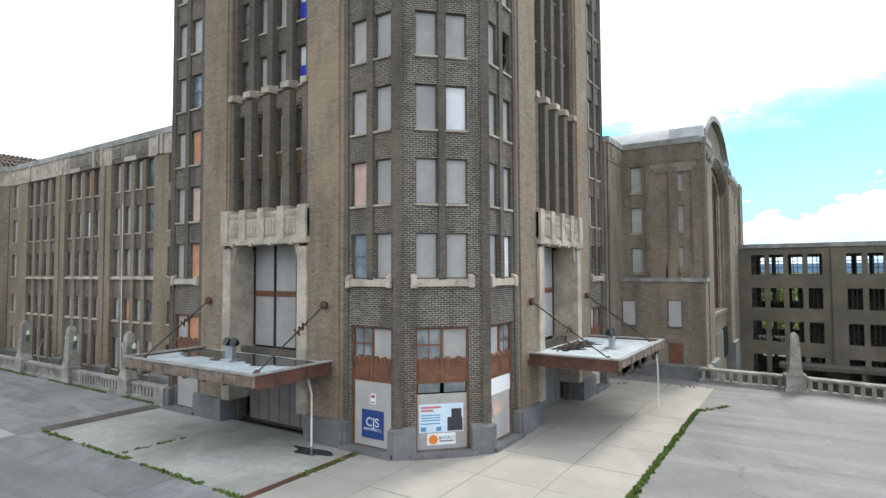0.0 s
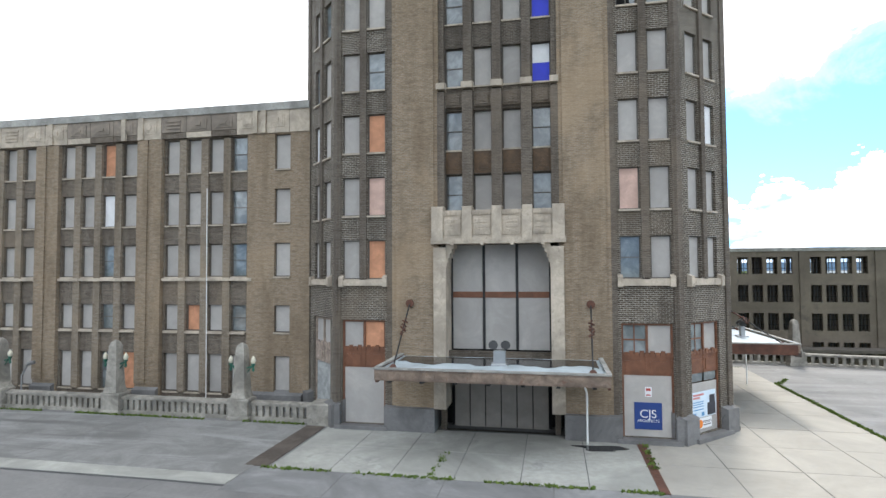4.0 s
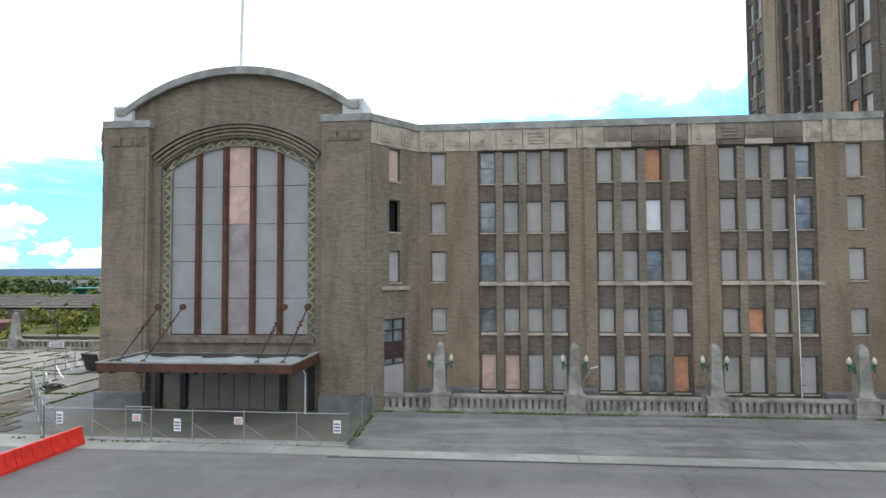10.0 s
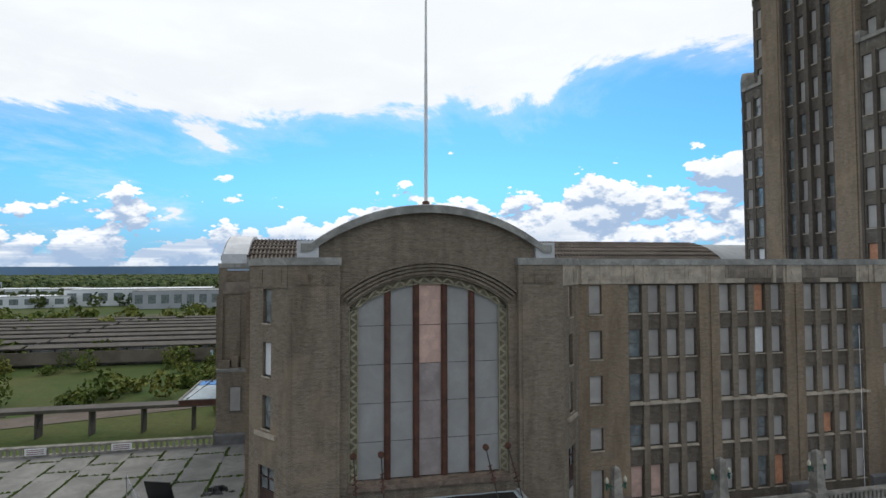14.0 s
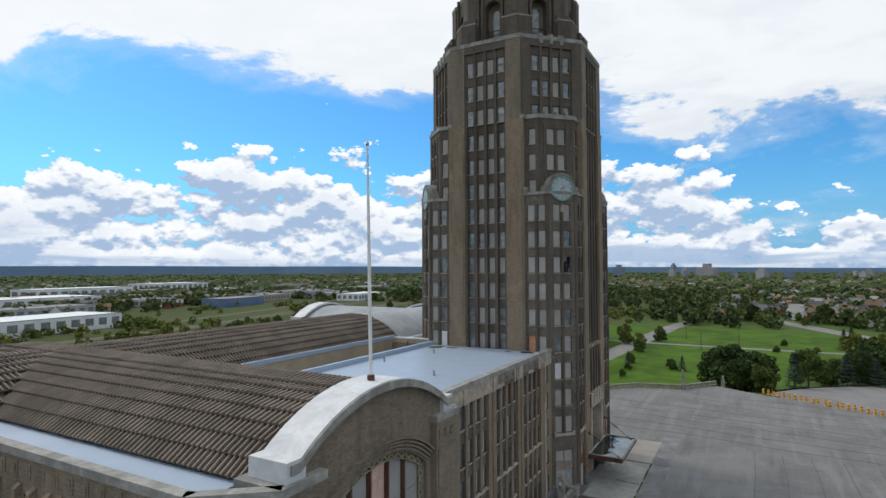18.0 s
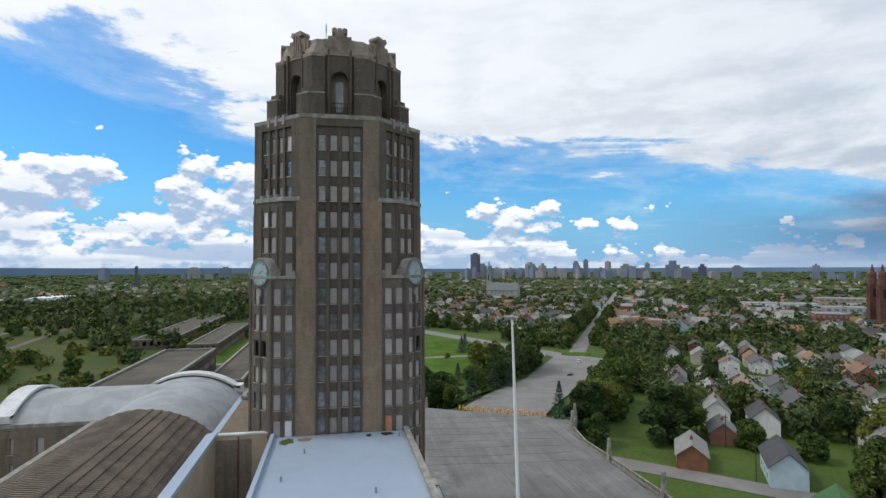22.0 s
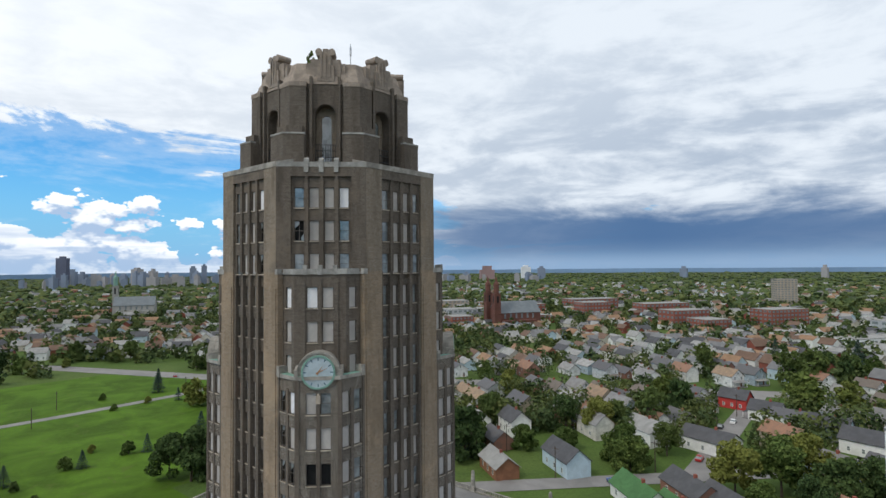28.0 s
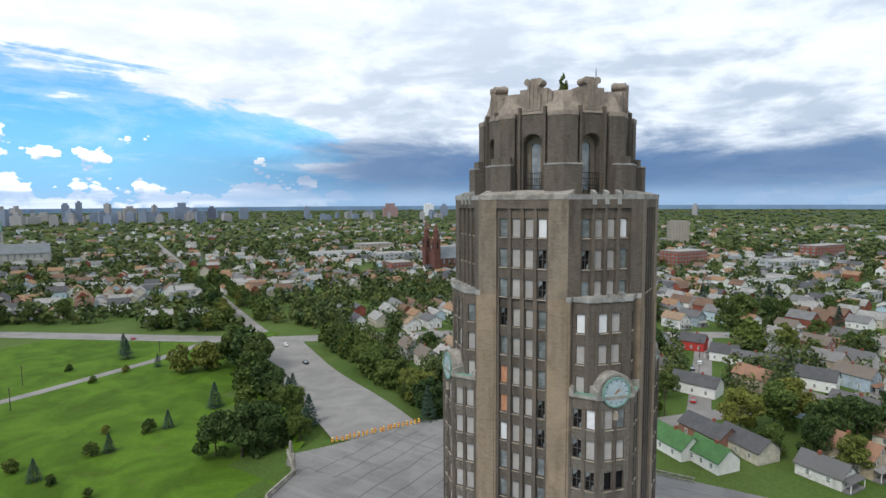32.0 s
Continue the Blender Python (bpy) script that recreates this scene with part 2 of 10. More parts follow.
def brick(name, col, alt, mortar, stain=0.4, bw=0.26, bh=0.09, joint=0.012):
    """Brick courses in metres along the wall, with run-down grime and pale patches."""
    m, nt, p = base_mat(name)
    uv = nt.nodes.new("ShaderNodeUVMap")
    b = nd(nt, "ShaderNodeTexBrick", Scale=1.0)
    nt.links.new(uv.outputs[0], b.inputs["Vector"])
    b.inputs["Color1"].default_value, b.inputs["Color2"].default_value = (*col, 1), (*alt, 1)
    b.inputs["Mortar"].default_value = (*mortar, 1)
    b.inputs["Mortar Size"].default_value, b.inputs["Mortar Smooth"].default_value = joint, 0.2
    b.inputs["Brick Width"].default_value, b.inputs["Row Height"].default_value = bw, bh
    b.inputs["Bias"].default_value = 0.0
    pos = place(nt)
    mp = nd(nt, "ShaderNodeMapping")
    mp.inputs["Scale"].default_value = (1, 1, 0.16)
    nt.links.new(pos, mp.inputs["Vector"])
    streak = tex_noise(nt, mp.outputs[0], 0.9, 7, 0.62, 0.3)
    mp2 = nd(nt, "ShaderNodeMapping")
    mp2.inputs["Scale"].default_value = (1.5, 1.5, 6.5)
    nt.links.new(pos, mp2.inputs["Vector"])
    band = tex_noise(nt, mp2.outputs[0], 1.0, 6, 0.7, 0.2)
    blot = tex_noise(nt, pos, 0.16, 5, 0.6, 0.5)
    c = mixc(nt, ramp(nt, streak, 0.42, 0.70), b.outputs["Color"], mixc(nt, 0.62, b.outputs["Color"], dark(col, 1 - stain)))
    mp3 = nd(nt, "ShaderNodeMapping")
    mp3.inputs["Scale"].default_value = (5.0, 5.0, 23.0)
    nt.links.new(pos, mp3.inputs["Vector"])
    course = tex_noise(nt, mp3.outputs[0], 1.0, 4, 0.7, 0.1)
    c = mixc(nt, ramp(nt, band, 0.48, 0.62, 0, 0.42), c, dark(col, 0.52))
    c = mixc(nt, ramp(nt, course, 0.50, 0.64, 0, 0.50), c, dark(col, 0.50))
    c = mixc(nt, ramp(nt, course, 0.46, 0.34, 0, 0.40), c, dark(alt, 1.30))
    c = mixc(nt, ramp(nt, blot, 0.52, 0.70, 0, 0.45), c, (alt[0] * 1.35, alt[1] * 1.32, alt[2] * 1.25))
    nt.links.new(c, p.inputs["Base Color"])
    p.inputs["Roughness"].default_value = 0.9
    p.inputs["Specular IOR Level"].default_value = 0.25
    bump(nt, p, mixc(nt, 0.5, b.outputs["Fac"], band), 0.35, -0.012)
    MATS[name] = m
    return m


M_BRICK = brick("brown_brick", (0.180, 0.140, 0.099), (0.246, 0.195, 0.140), (0.30, 0.27, 0.23))
M_DARKBROWN = brick("dark_brown_brick", (0.098, 0.078, 0.060), (0.142, 0.114, 0.088), (0.19, 0.172, 0.148))
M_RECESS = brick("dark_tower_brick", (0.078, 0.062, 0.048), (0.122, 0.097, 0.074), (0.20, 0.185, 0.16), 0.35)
M_TAN = brick("tan_brick", (0.232, 0.168, 0.108), (0.296, 0.222, 0.150), (0.28, 0.25, 0.205), 0.35)
M_DARKB = brick("dark_brick", (0.108, 0.085, 0.064), (0.165, 0.130, 0.098), (0.24, 0.22, 0.19), 0.35)
M_BAY = brick("dark_brick_pale_mortar", (0.072, 0.057, 0.043), (0.120, 0.095, 0.071), (0.40, 0.375, 0.325), 0.35, 0.30, 0.105, 0.014)
M_TERRA = surface("brown_grey_terracotta", (0.27, 0.225, 0.18), 0.8, 0.4, 0.6, 4.0, dirt=(0.13, 0.11, 0.09))
M_CROWN = surface("crown_terracotta", (0.33, 0.27, 0.215), 0.8, 0.4, 0.7, 4.0, dirt=(0.15, 0.12, 0.095))
M_STONE = surface("limestone", (0.35, 0.325, 0.28), 0.85, 0.5, 0.9, 6.0, dirt=(0.14, 0.13, 0.11))
M_PALE = surface("pale_terracotta", (0.50, 0.425, 0.335), 0.75, 0.38, 0.8, 7.0, dirt=(0.20, 0.165, 0.13))
M_GRANITE = surface("grey_granite", (0.19, 0.185, 0.18), 0.7, 0.4, 0.5, 9.0, dirt=(0.09, 0.09, 0.09))
M_COPING = surface("weathered_coping", (0.36, 0.35, 0.32), 0.85, 0.45, 0.7, 5.0, dirt=(0.15, 0.145, 0.13))
M_WHITE = surface("white_roof_coating", (0.68, 0.69, 0.70), 0.6, 0.25, 0.5, 3.0, dirt=(0.50, 0.49, 0.46))
M_MEMB = surface("grey_blue_roof_membrane", (0.36, 0.44, 0.55), 0.42, 0.10, 0.12, 0.5, bumps=0, spec=0.5)
M_GREYROOF = surface("pale_grey_roof_coating", (0.37, 0.395, 0.41), 0.7, 0.25, 0.3, 2.0, dirt=(0.27, 0.285, 0.29))
# clay pans painted dark for the shade between the lighter covers
M_TILE = surface("shaded_clay_pan", (0.055, 0.043, 0.034), 0.85, 0.4, 0.25, 5.0)
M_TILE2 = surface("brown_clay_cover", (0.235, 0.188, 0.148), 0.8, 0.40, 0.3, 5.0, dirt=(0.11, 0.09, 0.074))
M_STUCCO = surface("tan_painted_stucco", (0.44, 0.35, 0.24), 0.9, 0.2, 0.3, 3.0)
M_BOARD = surface("grey_beige_board", (0.43, 0.405, 0.375), 0.75, 0.18, 0.6, 4.0, bumps=0.05, vary=0.10)
M_BOARDP = surface("pink_orange_plywood", (0.62, 0.30, 0.17), 0.8, 0.3, 1.2, 6.0, bumps=0.06)
M_BOARDK = surface("pale_pink_plywood", (0.66, 0.45, 0.37), 0.8, 0.25, 1.2, 6.0, bumps=0.06)
M_BOARDW = surface("white_board", (0.78, 0.78, 0.78), 0.6, 0.12, 0.8, 5.0, bumps=0.03)
# door boards: the canopies' shade is put into this darker colour
M_DOORSHADE = surface("shaded_door_board", (0.20, 0.183, 0.160), 0.7, 0.22, 0.8, 5.0, bumps=0.05)
M_DARKW = surface("dark_plum_wood", (0.075, 0.042, 0.036), 0.6, 0.4, 1.5, 10.0, dirt=(0.035, 0.022, 0.02))
M_PEEL = surface("peeling_pale_wood", (0.40, 0.32, 0.26), 0.8, 0.5, 2.5, 12.0, dirt=(0.16, 0.06, 0.04))
M_BLOCK = surface("grey_cinder_block", (0.36, 0.37, 0.36), 0.9, 0.2, 1.5, 9.0, vary=0.15)
M_BLUE = surface("blue_tarpaulin", (0.03, 0.05, 0.62), 0.5, 0.15, 1.0, 5.0, bumps=0.1)
# near-black colour stands in for unlit space behind walls and openings
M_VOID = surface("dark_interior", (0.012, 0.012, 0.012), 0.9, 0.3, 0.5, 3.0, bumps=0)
M_FRAME = surface("grey_brown_window_frame", (0.13, 0.115, 0.10), 0.6, 0.3, 1.0, 8.0)
M_WOOD = surface("red_brown_door_wood", (0.20, 0.085, 0.045), 0.55, 0.35, 1.5, 10.0, dirt=(0.10, 0.05, 0.03))
M_SPANDREL = surface("carved_brown_wood", (0.13, 0.075, 0.035), 0.55, 0.45, 2.0, 12.0, dirt=(0.045, 0.028, 0.018))
M_RUST = surface("rusty_steel", (0.125, 0.052, 0.032), 0.7, 0.5, 1.2, 9.0, dirt=(0.07, 0.035, 0.025))
M_RUST2 = surface("rust_streaked_canopy_face", (0.25, 0.185, 0.14), 0.7, 0.5, 1.5, 7.0, dirt=(0.15, 0.065, 0.038))
M_STEEL = surface("dark_steel", (0.05, 0.05, 0.05), 0.5, 0.3, 1.0, 8.0, metal=0.6)
M_GALV = surface("galvanised_steel", (0.42, 0.43, 0.44), 0.4, 0.2, 1.0, 8.0, metal=0.8)
M_WPAINT = surface("white_paint", (0.78, 0.78, 0.76), 0.5, 0.12, 1.0, 6.0)
M_COPPER = surface("green_copper", (0.20, 0.36, 0.29), 0.7, 0.3, 1.0, 6.0)
def asphalt():
    """Old asphalt: pale worn fields, damp stains, fine cracks."""
    m, nt, p = base_mat("worn_asphalt")
    pos = place(nt)
    n1, n2, n3 = tex_noise(nt, pos, 0.10, 7, 0.62, 0.8), tex_noise(nt, pos, 5.0, 6, 0.7), tex_noise(nt, pos, 0.45, 6, 0.65, 1.2)
    c = mixc(nt, ramp(nt, n1, 0.35, 0.66), (0.140, 0.136, 0.132), (0.205, 0.198, 0.190))
    mp = nd(nt, "ShaderNodeMapping")
    mp.inputs["Scale"].default_value = (0.035, 0.55, 1.0)
    nt.links.new(pos, mp.inputs["Vector"])
    wear = tex_noise(nt, mp.outputs[0], 1.0, 6, 0.6, 0.3)
    c = mixc(nt, ramp(nt, wear, 0.50, 0.66, 0, 0.55), c, (0.25, 0.245, 0.235))
    c = mixc(nt, ramp(nt, wear, 0.44, 0.32, 0, 0.55), c, (0.095, 0.094, 0.093))
    c = mixc(nt, ramp(nt, n2, 0.3, 0.7, 0, 0.35), c, (0.110, 0.108, 0.106))
    c = mixc(nt, ramp(nt, n3, 0.56, 0.70, 0, 0.55), c, (0.105, 0.104, 0.104))
    v = nd(nt, "ShaderNodeTexVoronoi", Scale=0.16)
    v.feature = "DISTANCE_TO_EDGE"
    w = nt.nodes.new("ShaderNodeVectorMath")
    w.operation = "ADD"
    q = nd(nt, "ShaderNodeTexNoise", Scale=0.7, Detail=5.0, Roughness=0.7)
    nt.links.new(pos, q.inputs["Vector"])
    k = nt.nodes.new("ShaderNodeVectorMath")
    k.operation = "SCALE"
    k.inputs["Scale"].default_value = 1.6
    nt.links.new(q.outputs["Color"], k.inputs[0])
    nt.links.new(pos, w.inputs[0])
    nt.links.new(k.outputs[0], w.inputs[1])
    nt.links.new(w.outputs[0], v.inputs["Vector"])
    line = nt.nodes.new("ShaderNodeMath")
    line.operation = "MULTIPLY"
    nt.links.new(ramp(nt, v.outputs["Distance"], 0.001, 0.005, 0.55, 0), line.inputs[0])
    nt.links.new(ramp(nt, n1, 0.44, 0.56, 1, 0), line.inputs[1])
    c = mixc(nt, line.outputs[0], c, (0.035, 0.035, 0.03))
    nt.links.new(c, p.inputs["Base Color"])
    nt.links.new(ramp(nt, n3, 0.5, 0.72, 0.85, 0.5), p.inputs["Roughness"])
    bump(nt, p, n2, 0.2, 0.01)
    MATS["worn_asphalt"] = m
    return m


def streaked():
    """Worn concrete and asphalt: long pale and dark streaks, rust spots, moss."""
    m, nt, p = base_mat("streaked_concrete")
    pos = place(nt)
    mp = nd(nt, "ShaderNodeMapping")
    mp.inputs["Scale"].default_value = (0.09, 0.75, 1.0)
    nt.links.new(pos, mp.inputs["Vector"])
    wear, blot, fine, spot = tex_noise(nt, mp.outputs[0], 1.0, 7, 0.66, 0.6), tex_noise(nt, pos, 0.4, 6, 0.65, 0.8), tex_noise(nt, pos, 7.0, 5, 0.7), tex_noise(nt, pos, 1.7, 3, 0.5, 0.4)
    c = mixc(nt, ramp(nt, blot, 0.36, 0.64), (0.165, 0.162, 0.155), (0.235, 0.230, 0.222))
    c = mixc(nt, ramp(nt, wear, 0.52, 0.62, 0, 0.7), c, (0.30, 0.297, 0.288))
    c = mixc(nt, ramp(nt, wear, 0.46, 0.34, 0, 0.8), c, (0.105, 0.103, 0.10))
    c = mixc(nt, ramp(nt, spot, 0.70, 0.80, 0, 0.6), c, (0.17, 0.095, 0.05))
    c = mixc(nt, ramp(nt, fine, 0.35, 0.7, 0, 0.3), c, (0.12, 0.118, 0.11))
    nt.links.new(c, p.inputs["Base Color"])
    nt.links.new(ramp(nt, wear, 0.3, 0.6, 0.6, 0.92), p.inputs["Roughness"])
    bump(nt, p, fine, 0.25, 0.01)
    return m


M_STREAK = streaked()
M_MOSSY = surface("mossy_brown_concrete", (0.185, 0.172, 0.135), 0.92, 0.4, 0.3, 4.0, dirt=(0.11, 0.115, 0.06))
M_ASPH = asphalt()
M_CONC = surface("pale_concrete", (0.385, 0.38, 0.345), 0.9, 0.38, 0.2, 3.0, dirt=(0.24, 0.235, 0.22))
M_CONC2 = surface("grey_concrete", (0.235, 0.233, 0.230), 0.85, 0.45, 0.22, 2.0, dirt=(0.13, 0.13, 0.125))
M_ROAD = surface("street_asphalt", (0.235, 0.225, 0.215), 0.9, 0.25, 0.08, 2.0, dirt=(0.16, 0.155, 0.15))
M_WEED = surface("weeds_in_joints", (0.075, 0.105, 0.030), 0.95, 0.4, 2.0, 14.0)
M_DIRT = surface("bare_earth", (0.22, 0.17, 0.12), 0.95, 0.35, 0.3, 4.0)
M_LAWN = surface("mown_lawn", (0.078, 0.150, 0.014), 0.95, 0.45, 0.06, 0.9, dirt=(0.082, 0.108, 0.024), spec=0.1)
M_BARK = surface("bark", (0.085, 0.065, 0.05), 0.95, 0.4, 2.0, 12.0)


def glass():
    m, nt, p = base_mat("dusty_sky_toned_glass")
    pos = place(nt)
    n = tex_noise(nt, pos, 0.9, 5, 0.6, 0.4)
    # light blue-grey base paints in dust and the sky's reflection
    nt.links.new(mixc(nt, ramp(nt, n, 0.35, 0.7), (0.16, 0.185, 0.19), (0.33, 0.365, 0.37)), p.inputs["Base Color"])
    p.inputs["Roughness"].default_value = 0.06
    p.inputs["IOR"].default_value = 1.8
    p.inputs["Transmission Weight"].default_value = 0.2
    return m


M_GLASS = glass()


def leafy(name, a, b, c, spread=0.0):
    """Leaves that differ one by one and from tree to tree."""
    m, nt, p = base_mat(name)
    g = nt.nodes.new("ShaderNodeNewGeometry")
    oi = nt.nodes.new("ShaderNodeObjectInfo")
    k = mixc(nt, g.outputs["Random Per Island"], a, b)
    if spread:
        n = tex_noise(nt, g.outputs["Position"], spread, 3, 0.6, 0.5)
        k = mixc(nt, ramp(nt, n, 0.42, 0.66, 0.0, 0.85), k, c)
        k = mixc(nt, ramp(nt, n, 0.30, 0.44, 0.6, 0.0), k, dark(a, 0.8))
    else:
        k = mixc(nt, ramp(nt, oi.outputs["Random"], 0.45, 1.0, 0.0, 0.8), k, c)
        k = mixc(nt, ramp(nt, oi.outputs["Random"], 0.0, 0.35, 0.55, 0.0), k, dark(a, 0.9))
    nt.links.new(k, p.inputs["Base Color"])
    p.inputs["Roughness"].default_value = 0.8
    p.inputs["Specular IOR Level"].default_value = 0.15
    MATS[name] = m
    return m


M_LEAF = leafy("green_leaves", (0.044, 0.076, 0.017), (0.118, 0.162, 0.042), (0.160, 0.165, 0.036))
M_LEAFD = leafy("dark_green_leaves", (0.026, 0.050, 0.016), (0.072, 0.112, 0.034), (0.085, 0.115, 0.030))
M_FIR = leafy("blue_green_needles", (0.018, 0.036, 0.026), (0.045, 0.075, 0.058), (0.035, 0.060, 0.035))
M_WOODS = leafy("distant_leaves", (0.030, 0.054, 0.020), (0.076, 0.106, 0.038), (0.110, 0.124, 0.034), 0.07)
M_SCRUB = leafy("yellow_green_scrub", (0.050, 0.080, 0.016), (0.130, 0.160, 0.036), (0.170, 0.165, 0.036), 0.09)

# ---- building tools ----
WM = {}


class MB:
    """A mesh under construction: vertices, faces and a material slot for each face."""

    def __init__(self):
        self.v, self.f, self.m, self.el = [], [], [], []

    def face(self, pts, m=0):
        k = len(self.v)
        self.el.append((k, len(self.f)))
        self.v.extend(pts)
        self.f.append(tuple(range(k, k + len(pts))))
        self.m.append(m)

    def hexa(self, b, t, m=0):
        """A solid from four points below and four above, both counter-clockwise from above."""
        k = len(self.v)
        self.el.append((k, len(self.f)))
        self.v.extend(b)
        self.v.extend(t)
        for q in ((3, 2, 1, 0), (4, 5, 6, 7), (0, 1, 5, 4), (1, 2, 6, 5), (2, 3, 7, 6), (3, 0, 4, 7)):
            self.f.append(tuple(k + i for i in q))
            self.m.append(m)

    def box(self, x0, x1, y0, y1, z0, z1, m=0):
        self.hexa([(x0, y0, z0), (x1, y0, z0), (x1, y1, z0), (x0, y1, z0)], [(x0, y0, z1), (x1, y0, z1), (x1, y1, z1), (x0, y1, z1)], m)

    def bbox(self, x0, x1, y0, y1, z0, z1, c=0.03, m=0):
        """A box with its upper edges chamfered."""
        k = len(self.v)
        self.el.append((k, len(self.f)))
        for u, z in ((0, z0), (0, z1 - c), (c, z1)):
            self.v.extend([(x0 + u, y0 + u, z), (x1 - u, y0 + u, z), (x1 - u, y1 - u, z), (x0 + u, y1 - u, z)])
        for r in (0, 4):
            for i in range(4):
                j = (i + 1) % 4
                self.f.append((k + r + i, k + r + j, k + r + 4 + j, k + r + 4 + i))
        self.f += [(k + 8, k + 9, k + 10, k + 11), (k + 3, k + 2, k + 1, k)]
        self.m.extend([m] * 10)

    def prism(self, pts, z0, z1, m=0, top=None):
        n, k = len(pts), len(self.v)
        self.el.append((k, len(self.f)))
        self.v.extend([(p[0], p[1], z0) for p in pts] + [(p[0], p[1], z1) for p in pts])
        for i in range(n):
            j = (i + 1) % n
            self.f.append((k + i, k + j, k + n + j, k + n + i))
            self.m.append(m)
        self.f.append(tuple(k + n + i for i in range(n)))
        self.m.append(m if top is None else top)
        self.f.append(tuple(k + i for i in reversed(range(n))))
        self.m.append(m)

    def tube(self, a, b, r, n=8, m=0, r2=None):
        a, b = Vector(a), Vector(b)
        d = (b - a).normalized()
        s = d.orthogonal().normalized()
        q = d.cross(s)
        r2 = r if r2 is None else r2
        k = len(self.v)
        self.el.append((k, len(self.f)))
        for c, rr in ((a, r), (b, r2)):
            for i in range(n):
                w = 2 * math.pi * i / n
                self.v.append(tuple(c + (s * math.cos(w) + q * math.sin(w)) * rr))
        for i in range(n):
            j = (i + 1) % n
            self.f.append((k + i, k + j, k + n + j, k + n + i))
            self.m.append(m)
        self.f.append(tuple(k + n + i for i in range(n)))
        self.f.append(tuple(k + i for i in reversed(range(n))))
        self.m.extend((m, m))

    def turned(self, prof, n=12, at=(0, 0, 0), m=0):
        """A turned body from (radius, height) pairs."""
        k = len(self.v)
        self.el.append((k, len(self.f)))
        for r, z in prof:
            for i in range(n):
                w = 2 * math.pi * i / n
                self.v.append((at[0] + r * math.cos(w), at[1] + r * math.sin(w), at[2] + z))
        for a in range(len(prof) - 1):
            for i in range(n):
                j = (i + 1) % n
                self.f.append((k + a * n + i, k + a * n + j, k + a * n + n + j, k + a * n + n + i))
                self.m.append(m)
        self.f.append(tuple(k + (len(prof) - 1) * n + i for i in range(n)))
        self.f.append(tuple(k + i for i in reversed(range(n))))
        self.m.extend((m, m))

    def sbox(self, s, u0, u1, d0, d1, z0, z1, m=0):
        """A box along a wall side: u along it, d outwards."""
        self.hexa([s.at(u0, d1, z0), s.at(u1, d1, z0), s.at(u1, d0, z0), s.at(u0, d0, z0)], [s.at(u0, d1, z1), s.at(u1, d1, z1), s.at(u1, d0, z1), s.at(u0, d0, z1)], m)

    def wedge(self, s, u0, u1, d0, d1, z0, z1, top, m=0):
        """A box whose top slopes up to the wall by top metres."""
        self.hexa([s.at(u0, d1, z0), s.at(u1, d1, z0), s.at(u1, d0, z0), s.at(u0, d0, z0)], [s.at(u0, d1, z1), s.at(u1, d1, z1), s.at(u1, d0, z1 + top), s.at(u0, d0, z1 + top)], m)

    def facade(self, s, d, u0, u1, z0, z1, holes=(), deep=0.3, m=0, rm=None):
        """A wall face with openings cut through, and their reveals."""
        us = sorted({u0, u1, *[min(max(h[k], u0), u1) for h in holes for k in (0, 1)]})
        zs = sorted({z0, z1, *[min(max(h[k], z0), z1) for h in holes for k in (2, 3)]})
        for a, b in zip(us, us[1:]):
            start = None
            for c, e in zip(zs, zs[1:]):
                open_here = any(h[0] < (a + b) / 2 < h[1] and h[2] < (c + e) / 2 < h[3] for h in holes)
                if open_here:
                    if start is not None:
                        self.face([s.at(a, d, start), s.at(b, d, start), s.at(b, d, c), s.at(a, d, c)], m)
                    start = None
                elif start is None:
                    start = c
            if start is not None:
                self.face([s.at(a, d, start), s.at(b, d, start), s.at(b, d, z1), s.at(a, d, z1)], m)
        rm = m if rm is None else rm
        for a, b, c, e, *_ in holes:
            i = d - deep
            self.face([s.at(a, d, c), s.at(b, d, c), s.at(b, i, c), s.at(a, i, c)], rm)
            self.face([s.at(a, i, e), s.at(b, i, e), s.at(b, d, e), s.at(a, d, e)], rm)
            self.face([s.at(a, d, c), s.at(a, i, c), s.at(a, i, e), s.at(a, d, e)], rm)
            self.face([s.at(b, i, c), s.at(b, d, c), s.at(b, d, e), s.at(b, i, e)], rm)


class Side:
    """A wall's own axes: an origin, the way along it (to the right as one faces it) and outwards."""

    def __init__(self, ox, oy, deg):
        a = radians(deg)
        self.o, self.deg = (ox, oy), deg
        self.t, self.n = (math.cos(a), math.sin(a)), (math.sin(a), -math.cos(a))

    def at(self, u, d, z):
        return (self.o[0] + u * self.t[0] + d * self.n[0], self.o[1] + u * self.t[1] + d * self.n[1], z)

    def spot(self, u, d, z):
        x, y, _ = self.at(u, d, 0)
        return pose(x, y, z, 0, 0, self.deg)


def between(p, q):
    """The side whose face runs from p to q (seen from outside, left to right), d = 0 on the line."""
    s = Side(p[0], p[1], math.degrees(math.atan2(q[1] - p[1], q[0] - p[0])))
    s.length = math.hypot(q[0] - p[0], q[1] - p[1])
    return s


